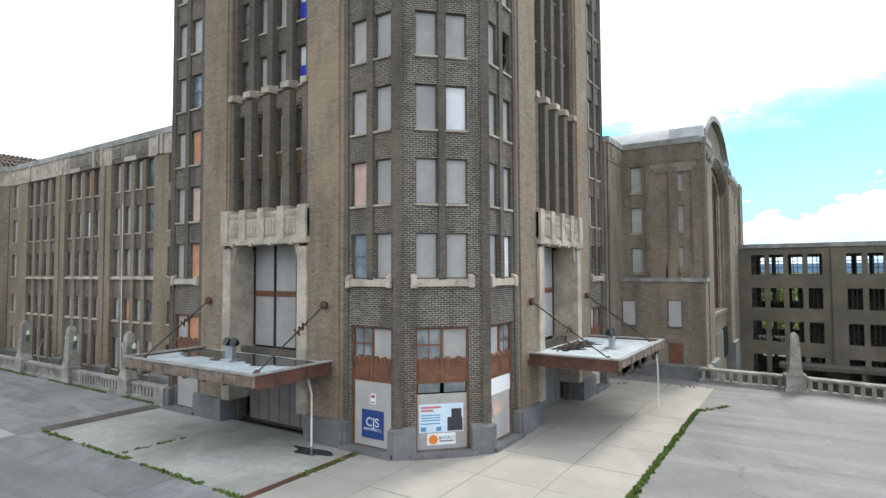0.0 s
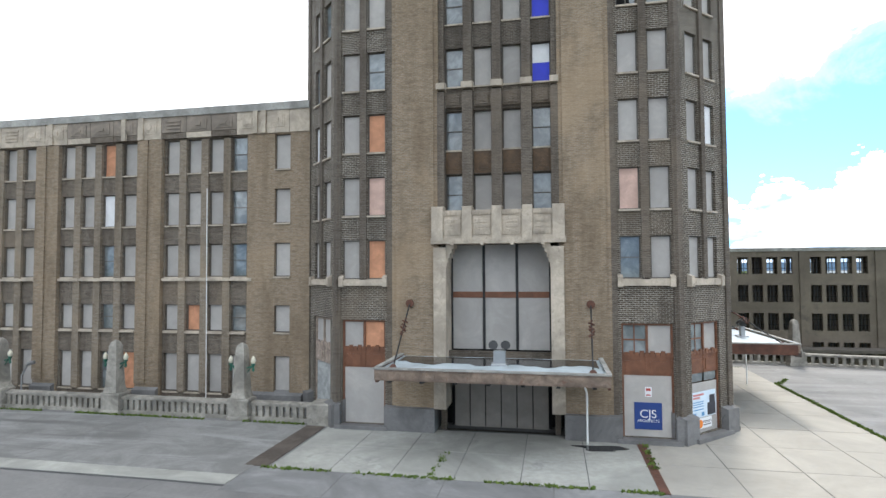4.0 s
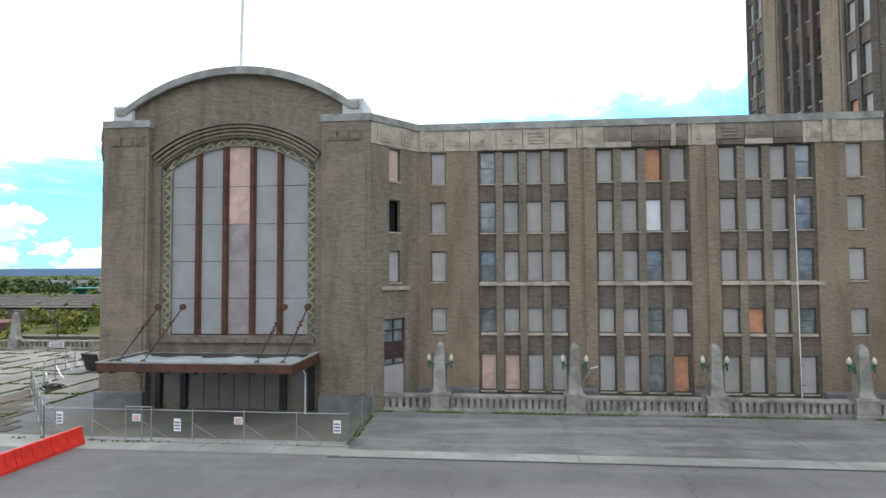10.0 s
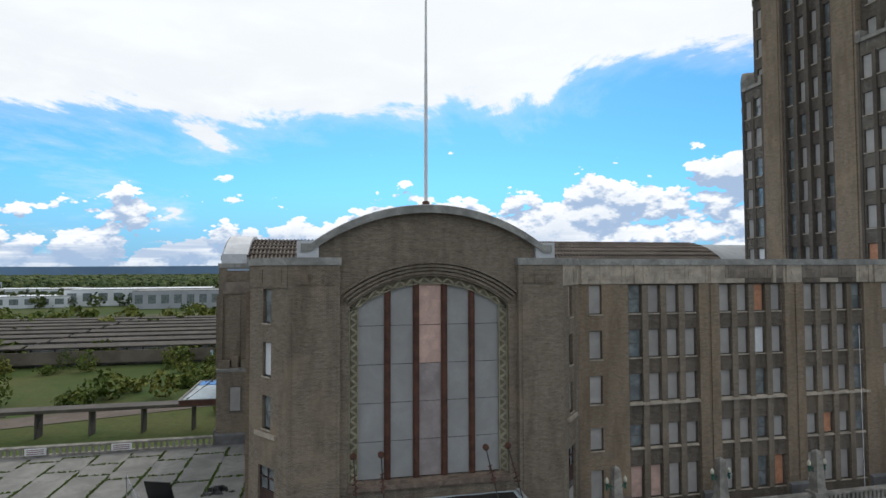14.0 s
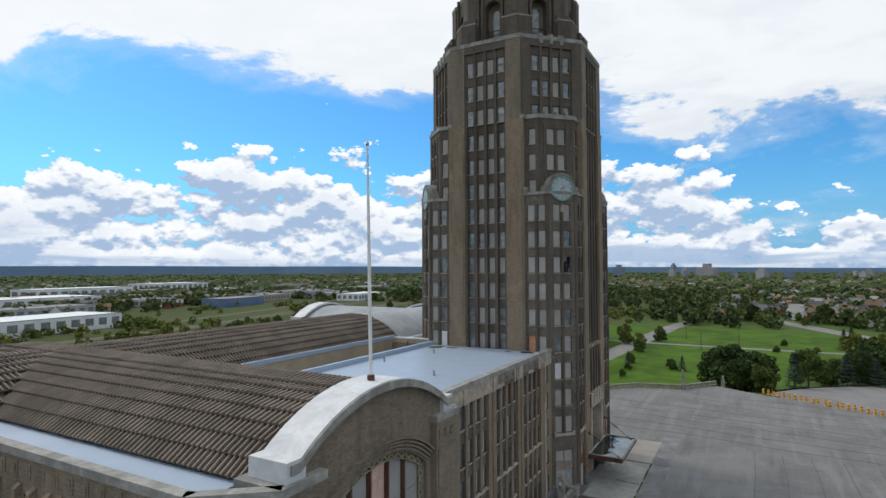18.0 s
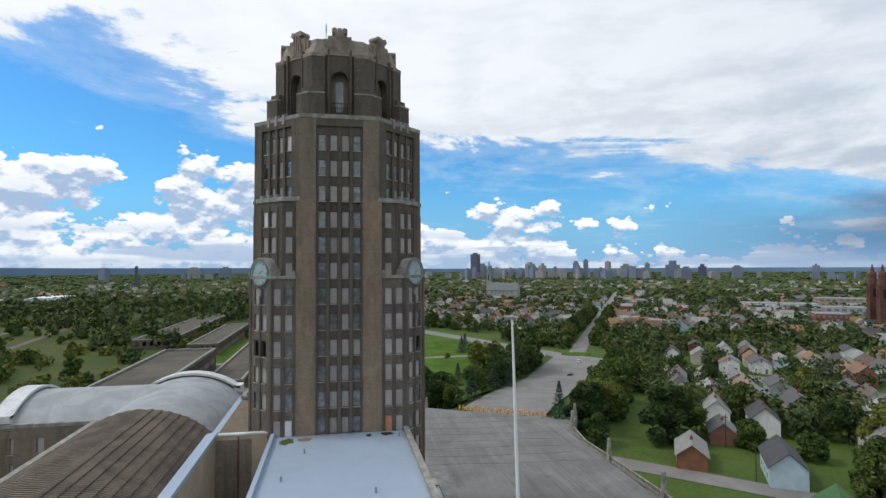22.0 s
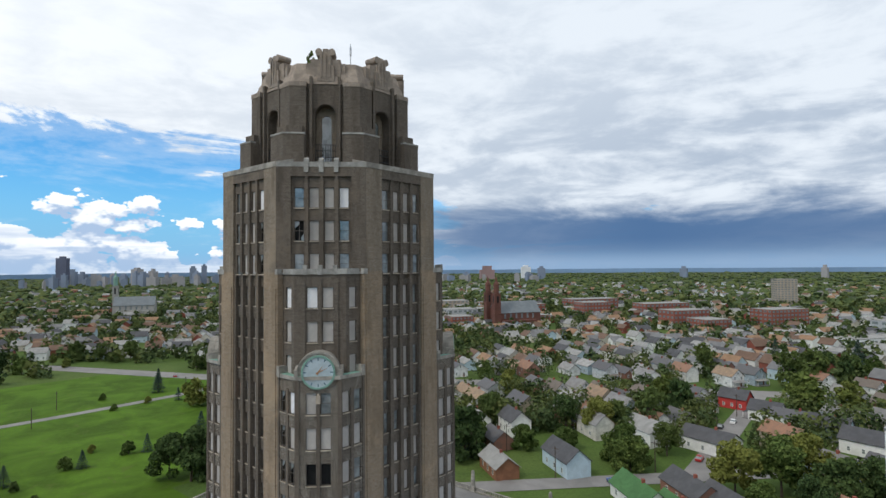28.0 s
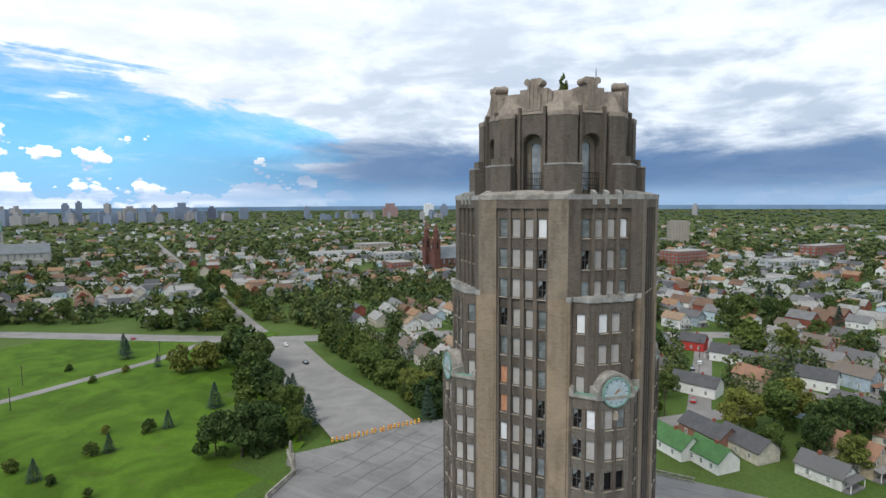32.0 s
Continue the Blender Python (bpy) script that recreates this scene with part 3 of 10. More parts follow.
def mesh_of(mb, name, mats, smooth=False):
    me = bpy.data.meshes.new(name)
    me.from_pydata(mb.v, [], mb.f)
    for mt in mats:
        me.materials.append(mt)
    nf = len(me.polygons)
    if len(mats) > 1:
        me.polygons.foreach_set("material_index", mb.m)
    if smooth:
        me.polygons.foreach_set("use_smooth", [True] * nf)
    # texture coordinates in metres: along the wall and up, or x and y on flat faces
    nl = len(me.loops)
    co = np.empty(len(me.vertices) * 3, "f")
    me.vertices.foreach_get("co", co)
    vi = np.empty(nl, "i")
    me.loops.foreach_get("vertex_index", vi)
    nrm = np.empty(nf * 3, "f")
    me.polygons.foreach_get("normal", nrm)
    tot = np.empty(nf, "i")
    me.polygons.foreach_get("loop_total", tot)
    p, nn = co.reshape(-1, 3)[vi], np.repeat(nrm.reshape(-1, 3), tot, axis=0)
    h = np.hypot(nn[:, 0], nn[:, 1])
    up = h < 0.6
    hs = np.where(h < 1e-6, 1, h)
    uvs = np.stack([(-nn[:, 1] * p[:, 0] + nn[:, 0] * p[:, 1]) / hs, p[:, 2]], 1)
    uvs[up] = p[up][:, :2]
    lay = me.uv_layers.new(name="UVMap")
    lay.data.foreach_set("uv", np.ascontiguousarray(uvs, "f").ravel())
    me.update()
    return me


def thing(name, at, label, category, group="", kind=""):
    e = new(name)
    e.empty_display_size = 0.5
    e.location = at
    WM[e.name] = Matrix.Translation(at)
    return tagged(e, label, category, group, kind)


def split(mb, most=60):
    """The pieces of a mesh that don't touch one another, as meshes of their own."""
    el = mb.el if mb.el and mb.el[0][0] == 0 else [(0, 0)] + mb.el
    n = len(el)
    if n < 2 or n > 900:
        return [mb]
    v = np.array(mb.v)
    ends = el[1:] + [(len(mb.v), len(mb.f))]
    lo = np.array([v[a[0]:e[0]].min(0) for a, e in zip(el, ends)]) - 0.012
    hi = np.array([v[a[0]:e[0]].max(0) for a, e in zip(el, ends)]) + 0.012
    tie = (lo[:, None] <= hi[None]).all(2) & (hi[:, None] >= lo[None]).all(2)
    group = -np.ones(n, int)
    count = 0
    for i in range(n):
        if group[i] >= 0:
            continue
        todo = [i]
        group[i] = count
        while todo:
            for j in np.nonzero(tie[todo.pop()] & (group < 0))[0]:
                group[j] = count
                todo.append(j)
        count += 1
    if count == 1 or count > most:
        return [mb]
    out = []
    for g in range(count):
        b = MB()
        for i in np.nonzero(group == g)[0]:
            (v0, f0), (v1, f1) = el[i], ends[i]
            k = len(b.v) - v0
            b.v.extend(mb.v[v0:v1])
            b.f.extend(tuple(q + k for q in f) for f in mb.f[f0:f1])
            b.m.extend(mb.m[f0:f1])
        out.append(b)
    return out


def part(name, mb, mats, parent, label="", smooth=False, kind=""):
    """A part in world places under a thing or a part; pieces that stand apart become objects of their own."""
    if parent is not None and not kind:
        pieces = split(mb)
        if len(pieces) > 1:
            return [part_one(name, p, mats, parent, label, smooth) for p in pieces][0]
    return part_one(name, mb, mats, parent, label, smooth, kind)


def part_one(name, mb, mats, parent, label="", smooth=False, kind=""):
    """One mesh object, its places in the world, under a thing or a part."""
    ob = new(name, mesh_of(mb, name, mats if isinstance(mats, (list, tuple)) else [mats], smooth))
    WM[ob.name] = Matrix.Identity(4)
    if parent is not None:
        ob.parent = parent
        ob.matrix_parent_inverse = WM[parent.name].inverted()
    return tagged(ob, label, kind=kind)


def placed(name, me, m, parent, label=""):
    """One object on a shared mesh at the pose m, under a thing or a part."""
    ob = new(name, me)
    ob.matrix_basis = m
    WM[ob.name] = m.copy()
    if parent is not None:
        ob.parent = parent
        ob.matrix_parent_inverse = WM[parent.name].inverted()
    return tagged(ob, label)


def solid(name, mb, mats, label, category="", kind="", group="", smooth=False):
    """A thing of one mesh."""
    ob = part(name, mb, mats, None, smooth=smooth)
    return tagged(ob, label, category, group, kind)


# windows: one frame mesh and one filling mesh for each size, shared by all alike
WIN_MESH = {}
FILL = {"board": ("board", M_BOARD, ""), "plywood": ("board", M_BOARDP, "orange plywood board"), "pink": ("board", M_BOARDK, "pale pink plywood board"),
        "white": ("board", M_BOARDW, "white board"), "glass": ("pane", M_GLASS, ""), "void": ("board", M_VOID, "dark broken opening"), "blue": ("board", M_BOARD, ""), "hole": ("board", M_VOID, "near-black filling of a window frame")}


def window(parent, s, d, u0, u1, z0, z1, kind="board", name="window", sill=M_PALE):
    """A window set back at d in an opening: frame with sill, and its board or panes."""
    w, h = round(u1 - u0, 3), round(z1 - z0, 3)
    key = (w, h, sill.name)
    if key not in WIN_MESH:
        b = MB()
        f = min(0.06, w * 0.06)
        b.box(-w / 2, -w / 2 + f, -0.05, 0.06, 0, h)
        b.box(w / 2 - f, w / 2, -0.05, 0.06, 0, h)
        b.box(-w / 2 + f, w / 2 - f, -0.05, 0.06, h - f, h)
        b.box(-w / 2 + f, w / 2 - f, -0.05, 0.06, 0, f)
        b.box(-w / 2 - 0.03, w / 2 + 0.03, -0.33, 0.06, -0.10, 0.0, 1)
        WIN_MESH[key] = mesh_of(b, "window", [M_FRAME, sill])
    ob = placed(name, WIN_MESH[key], s.spot((u0 + u1) / 2, d, z0), parent)
    key = (w, h, kind)
    if key not in WIN_MESH:
        b = MB()
        f = min(0.06, w * 0.06)
        if kind == "glass":
            b.box(-w / 2 + f, w / 2 - f, 0.0, 0.02, f, h * 0.5 - 0.025)
            b.box(-w / 2 + f, w / 2 - f, -0.03, -0.01, h * 0.5 + 0.025, h - f)
            b.box(-w / 2 + f, w / 2 - f, -0.045, 0.03, h * 0.5 - 0.025, h * 0.5 + 0.025, 1)
            mats = [M_GLASS, M_FRAME]
        elif kind == "blue":
            b.box(-w / 2 + f, w / 2 - f, -0.02, 0.02, h * 0.5, h - f)
            b.box(-w / 2 + f, w / 2 - f, -0.04, 0.0, f, h * 0.5, 1)
            mats = [M_BOARDW, M_BLUE]
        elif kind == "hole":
            # the unlit depth is a near-black sheet behind the frame
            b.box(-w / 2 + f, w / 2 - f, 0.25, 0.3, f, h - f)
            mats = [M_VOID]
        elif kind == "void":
            # near-black sheet painted as the darkness behind broken panes
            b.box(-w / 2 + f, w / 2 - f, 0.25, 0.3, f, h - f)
            x0, x1, zt = -w / 2 + f, w / 2 - f, h - f
            b.box(x0, x1, -0.045, 0.03, h * 0.5 - 0.03, h * 0.5 + 0.03, 1)
            b.box(-0.025, 0.025, -0.03, 0.02, f, zt, 1)
            # jagged remains of the panes
            b.hexa([(x0, -0.01, h * 0.62), (-0.03, -0.01, h * 0.80), (-0.03, 0.01, h * 0.80), (x0, 0.01, h * 0.62)], [(x0, -0.01, zt), (-0.03, -0.01, zt), (-0.03, 0.01, zt), (x0, 0.01, zt)], 2)
            b.hexa([(0.2 * w, -0.01, f), (x1, -0.01, f), (x1, 0.01, f), (0.2 * w, 0.01, f)], [(0.2 * w, -0.01, h * 0.2), (x1, -0.01, h * 0.34), (x1, 0.01, h * 0.34), (0.2 * w, 0.01, h * 0.2)], 2)
            mats = [M_VOID, M_FRAME, M_GLASS]
        else:
            b.box(-w / 2 + f * 0.4, w / 2 - f * 0.4, -0.035, 0.02, f * 0.4, h - f * 0.4)
            mats = [FILL[kind][1]]
        WIN_MESH[key] = mesh_of(b, FILL[kind][0], mats)
    c = new(FILL[kind][0], WIN_MESH[key])
    c.parent = ob
    tagged(c, FILL[kind][2])
    return ob

def bent_band(b, s, line, d0, d1, zlo, zhi):
    """One bar bent along a line of (u, z), from depth d0 to d1."""
    k = len(b.v)
    for u, z in line:
        b.v += [s.at(u, d0, z + zlo), s.at(u, d1, z + zlo), s.at(u, d1, z + zhi), s.at(u, d0, z + zhi)]
    for i in range(len(line) - 1):
        p = k + 4 * i
        for j in range(4):
            b.f.append((p + j, p + (j + 1) % 4, p + 4 + (j + 1) % 4, p + 4 + j))
            b.m.append(0)
    n = k + 4 * (len(line) - 1)
    b.f += [(k + 3, k + 2, k + 1, k), (n, n + 1, n + 2, n + 3)]
    b.m += [0, 0]
    return b


# ---- the tower ----
CX, CY = -25.8, 33.65
tower = thing("station_tower", (CX, CY, 0), "tall octagonal brown brick art deco office tower with boarded windows", "tower")
FLOORS = [8.45 + 3.66 * k for k in range(15)]
WH = 2.25
rw = random.Random(7)
OCT = 5.65


def pick(col, n):
    """Outer columns are mostly glazed, inner ones mostly boarded."""
    r = rw.random()
    if n == 4 and col in (0, 3):
        return "glass" if r < 0.80 else ("white" if r < 0.88 else ("void" if r < 0.93 else "board"))
    if n == 4:
        return "board" if r < 0.96 else "glass"
    return "board" if r < 0.80 else ("glass" if r < 0.93 else ("white" if r < 0.96 else "void"))


SPECIAL = {}


def column_set(side, tag, d, cols, floors, deep, holes):
    for i, f in enumerate(floors):
        for c, (a, b) in enumerate(cols):
            holes.append((a, b, f, f + WH))
            kind = SPECIAL.get((tag, c, round(f, 1)), pick(c, len(cols)))
            window(tower, side, d - deep, a, b, f, f + WH, kind)


PAV = [(-2.98, -1.93), (-1.35, -0.30), (0.30, 1.35), (1.93, 2.98)]
TWO_L, TWO_R = [(-9.02, -8.0), (-7.5, -6.45)], [(6.45, 7.5), (8.0, 9.02)]
# boards of other colours at single windows of the lower floors
SPECIAL.update({("b0l", 1, 8.4): "plywood", ("b0l", 1, 12.1): "pink", ("b0l", 1, 15.8): "plywood", ("b0l", 1, 19.4): "glass", ("b0l", 0, 8.4): "board", ("b0l", 0, 12.1): "board", ("b0l", 0, 15.8): "board", ("b0l", 0, 19.4): "board",
                ("b0r", 0, 8.4): "glass", ("b0r", 1, 8.4): "board", ("b0r", 0, 12.1): "pink", ("b0r", 1, 12.1): "board", ("b0r", 0, 15.8): "board", ("b0r", 1, 15.8): "board",
                ("p0", 3, 19.4): "blue", ("p0", 3, 23.1): "blue", ("p0", 0, 19.4): "glass", ("p0", 0, 23.1): "glass", ("p0", 3, 15.8): "glass", ("p0", 0, 15.8): "glass", ("p0", 0, 12.1): "glass", ("p0", 3, 12.1): "glass",
                ("c0", 0, 8.4): "board", ("c0", 1, 8.4): "board", ("c0", 0, 12.1): "board", ("c0", 1, 12.1): "board", ("c0", 0, 15.8): "board", ("c0", 1, 15.8): "white", ("c0", 0, 19.4): "board", ("c0", 1, 19.4): "board",
                # the two c2 fillings at 30.4 are added in place of dark glass
                ("c2", 0, 30.4): "hole", ("c2", 1, 30.4): "hole", ("b2r", 0, 30.4): "void", ("b2r", 0, 37.7): "void", ("b2r", 0, 34.1): "void", ("b2r", 0, 26.8): "void", ("b2r", 1, 30.4): "void", ("b3r", 0, 19.4): "plywood", ("b3r", 1, 19.4): "board",
                ("p2", 0, 37.7): "plywood", ("p2", 0, 41.4): "plywood", ("p2", 0, 34.1): "white", ("p2", 0, 45.1): "white", ("p2", 0, 48.7): "void", ("p2", 3, 52.4): "void", ("o4", 3, 52.4): "void", ("o4", 3, 56.0): "void", ("o4", 3, 59.7): "white", ("d2", 0, 48.7): "white", ("d2", 1, 45.1): "board",
                ("o5", 3, 59.7): "white", ("o5", 0, 56.0): "void", ("c2", 0, 34.1): "board", ("c2", 1, 34.1): "board", ("c2", 0, 26.8): "board", ("c2", 1, 26.8): "board"})


def tower_side(k):
    s = Side(CX, CY, 90 * k)
    low = 20.0 if k in (2, 3) else 0.0
    # pavilion piers of tan brick
    b = MB()
    for a, e in ((-6.0, -3.3), (3.3, 6.0)):
        b.sbox(s, a, e, 11.0, 12.6, 1.3, 52.6)
        b.sbox(s, a + 0.25, e - 0.25, 12.6, 12.7, 1.3, 50.8)
    part("pier", b, M_TAN, tower, "lighter tan brick pier")
    # recessed wall between them
    b, holes = MB(), []
    fl = [f for f in FLOORS if f > 12 and f < 52]
    column_set(s, "p%d" % k, 12.05, PAV, fl, 0.25, holes)
    if k in (0, 1):
        holes.append((-3.0, 3.0, 4.4, 10.45))
        holes.append((-3.0, 3.0, 0.0, 3.9))
    b.facade(s, 12.05, -3.3, 3.3, 0, 52.6, holes, 0.35)
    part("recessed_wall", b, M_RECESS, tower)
    b = MB()
    for u, w in ((-3.15, 0.15), (-1.64, 0.24), (0, 0.24), (1.64, 0.24), (3.15, 0.15)):
        b.sbox(s, u - w, u + w, 12.0, 12.42, 12.5, 52.6)
        if k in (0, 1):
            b.wedge(s, u - w - 0.05, u + w + 0.05, 12.0, 12.62, 12.5, 19.0, 0.2)
    part("mullion", b, M_DARKBROWN, tower)
    if k in (0, 1):
        b = MB()
        for u, w in ((-3.15, 0.24), (-1.64, 0.32), (0, 0.32), (1.64, 0.32), (3.15, 0.24)):
            b.wedge(s, u - w, u + w, 12.0, 12.75, 19.15, 19.5, 0.18)
        part("cap", b, M_PALE, tower, "pale stone pilaster caps")
        b = MB()
        for i in range(4):
            u = -2.46 + 1.64 * i
            b.sbox(s, u - 0.5, u + 0.5, 12.05, 12.2, 18.2, 19.0)
            b.sbox(s, u - 0.34, u + 0.34, 12.2, 12.27, 18.32, 18.88)
            b.sbox(s, u - 0.16, u + 0.16, 12.27, 12.32, 18.48, 18.72)
        part("ornament", b, M_DARKB, tower, "carved square brick ornaments")
        for i in range(4):
            u = -2.46 + 1.64 * i
            b = MB()
            b.sbox(s, u - 0.5, u + 0.5, 12.0, 12.1, 14.42, 15.68)
            for e, dd in ((0.38, 12.13), (0.27, 12.16), (0.12, 12.2)):
                b.sbox(s, u - e, u + e, 12.05, dd, 15.05 - e * 1.2, 15.05 + e * 1.2)
            part_one("spandrel", b, M_SPANDREL, tower, "carved brown wooden spandrel panel")
        portal(s, k)
    # corner bays, lower part with two windows on each side
    for tag, cols, a, e in (("l", TWO_L, -9.4, -6.0), ("r", TWO_R, 6.0, 9.4)):
        b, holes = MB(), []
        fl = [f for f in FLOORS if f < 39 and f > (19 if low else 8)]
        column_set(s, "b%d%s" % (k, tag), 12.5, cols, fl, 0.22, holes)
        entry = low == 0
        m0, m1 = cols[0][0], cols[1][1]
        if entry:
            holes.append((m0, m1, 0.25, 6.1))
        b.facade(s, 12.5, a, e, 0 if entry else 6, 41.6, holes, 0.32)
        part("bay_wall", b, M_BAY, tower)
        b = MB()
        c = (cols[0][1] + cols[1][0]) / 2
        b.sbox(s, c - 0.2, c + 0.2, 12.45, 12.62, 8.5, 40.3)
        for q in (a + 0.15, e - 0.15):
            b.sbox(s, q - 0.15, q + 0.15, 12.45, 12.6, 1.3, 41.4)
        part("mullion", b, M_DARKBROWN, tower)
        if entry:
            b = MB()
            b.sbox(s, m0 - 0.12, m1 + 0.12, 12.5, 12.72, 8.08, 8.4)
            for q in (m0 - 0.02, m1 + 0.02):
                b.wedge(s, q - 0.13, q + 0.13, 12.5, 12.78, 8.02, 8.55, 0.12)
            part("sill", b, M_PALE, tower, "pale stone sill with end blocks")
            entrance(s, 12.5, m0, m1, "%d%s" % (k, tag))
        # upper part, one window
        b, holes = MB(), []
        q = 7.03 if a > 0 else -7.03
        one = [(q - 0.5, q + 0.5)]
        fl = [f for f in FLOORS if 40 < f < 50]
        column_set(s, "u%d%s" % (k, tag), 11.9, one, fl, 0.22, holes)
        a2, e2 = (6.0, 7.95) if a > 0 else (-7.95, -6.0)
        b.facade(s, 11.9, a2, e2, 41.6, 52.6, holes, 0.32)
        part("bay_wall", b, M_DARKBROWN, tower)
    # chamfered corner
    c = Side(CX, CY, 90 * k + 45)
    D, hl = (9.4 + 12.5) / math.sqrt(2), (12.5 - 9.4) / math.sqrt(2)
    b, holes = MB(), []
    cols = [(-1.3, -0.22), (0.22, 1.3)]
    base = 20.0 if k in (2,) else 8.0
    fl = [f for f in FLOORS if f < 39 and f > (8 if k != 2 else 20)]
    column_set(c, "c%d" % k, D, cols, fl, 0.22, holes)
    if k in (0, 3):
        holes.append((-1.33, 1.33, 0.25, 6.1))
        entrance(c, D, -1.33, 1.33, "c%d" % k)
    b.facade(c, D, -hl, hl, 0, 41.6, holes, 0.32)
    part("corner_wall", b, M_BAY, tower)
    b = MB()
    b.sbox(c, -0.17, 0.17, D - 0.05, D + 0.14, 8.5, 39.0)
    for q in (-hl, hl):
        b.sbox(c, q - 0.22, q + 0.22, D - 0.12, D + 0.10, 1.3, 41.4)
    part("mullion", b, M_DARKBROWN, tower)
    b = MB()
    b.sbox(c, -1.5, 1.5, D, D + 0.22, 8.08, 8.4)
    for q in (-1.42, 1.42):
        b.wedge(c, q - 0.14, q + 0.14, D, D + 0.28, 8.02, 8.55, 0.12)
    part("sill", b, M_PALE, tower, "pale stone sill with end blocks")
    # upper corner, set back
    D2, h2 = (7.95 + 11.9) / math.sqrt(2), (11.9 - 7.95) / math.sqrt(2)
    b, holes = MB(), []
    fl = [f for f in FLOORS if 43 < f < 50]
    column_set(c, "d%d" % k, D2, [(-1.42, -0.25), (0.25, 1.42)], fl, 0.22, holes)
    b.facade(c, D2, -h2, h2, 41.6, 52.6, holes, 0.32)
    part("corner_wall", b, M_DARKBROWN, tower)
    b = MB()
    for q in (0, -1.75, 1.75):
        b.sbox(c, q - 0.17, q + 0.17, D2 - 0.05, D2 + 0.14, 41.6, 51.6)
    part("mullion", b, M_DARKBROWN, tower)
    # ledge under the clock, with green copper on top
    b = MB()
    pl = [s.at(6.0, 12.68, 0)[:2], s.at(9.5, 12.68, 0)[:2], s.at(12.68, 9.5, 0)[:2], s.at(12.68, 6.0, 0)[:2], s.at(11.2, 6.0, 0)[:2], s.at(6.0, 11.2, 0)[:2]]
    b.prism(pl, 41.35, 41.75, 0, 1)
    for q, dd in ((6.3, 12.75), ):
        b.sbox(s, q - 0.25, q + 0.25, 11.6, dd, 41.35, 42.5)
    s2 = Side(CX, CY, 90 * k + 90)
    b.sbox(s2, -6.55, -6.05, 11.6, 12.75, 41.35, 42.5)
    part("clock_ledge", b, [M_STONE, M_COPPER], tower, "stone ledge with green copper top")
    clock(c, D - 0.45)
    # string course on the shoulders
    b = MB()
    pl = [s.at(5.5, 12.6, 0)[:2], s.at(6.1, 12.72, 0)[:2], s.at(6.1, 12.05, 0)[:2], s.at(8.0, 12.05, 0)[:2], s.at(12.05, 8.0, 0)[:2], s.at(12.05, 6.1, 0)[:2], s.at(12.72, 6.1, 0)[:2], s.at(12.6, 5.5, 0)[:2], s.at(9, 4.5, 0)[:2], s.at(4.5, 9, 0)[:2]]
    b.prism(pl, 52.35, 52.95)
    for q in (-1.6, 0, 1.6):
        b.sbox(c, q - 0.22, q + 0.22, D2 - 0.6, D2 + 0.2, 52.3, 53.35)
    part("string_course", b, M_COPING, tower, "weathered stone coping of the set-back")
    # granite plinth
    if k in (0, 1, 3):
        b = MB()
        for a, e in ((-6.2, -3.5), (3.5, 6.2)):
            b.wedge(s, a, e, 11.0, 12.95, 0, 1.3, 0.3)
        if k != 3:
            for a, e in ((-9.6, -9.05), (-6.42, -6.0), (6.0, 6.42), (9.05, 9.6)):
                b.wedge(s, a, e, 11.6, 12.85, 0, 1.3, 0.3)
        if k in (0, 3):
            for a, e in ((-hl - 0.25, -1.36), (1.36, hl + 0.25)):
                b.wedge(c, a, e, D - 0.6, D + 0.4, 0, 1.3, 0.3)
        part("plinth", b, M_GRANITE, tower, "dark grey granite plinth")


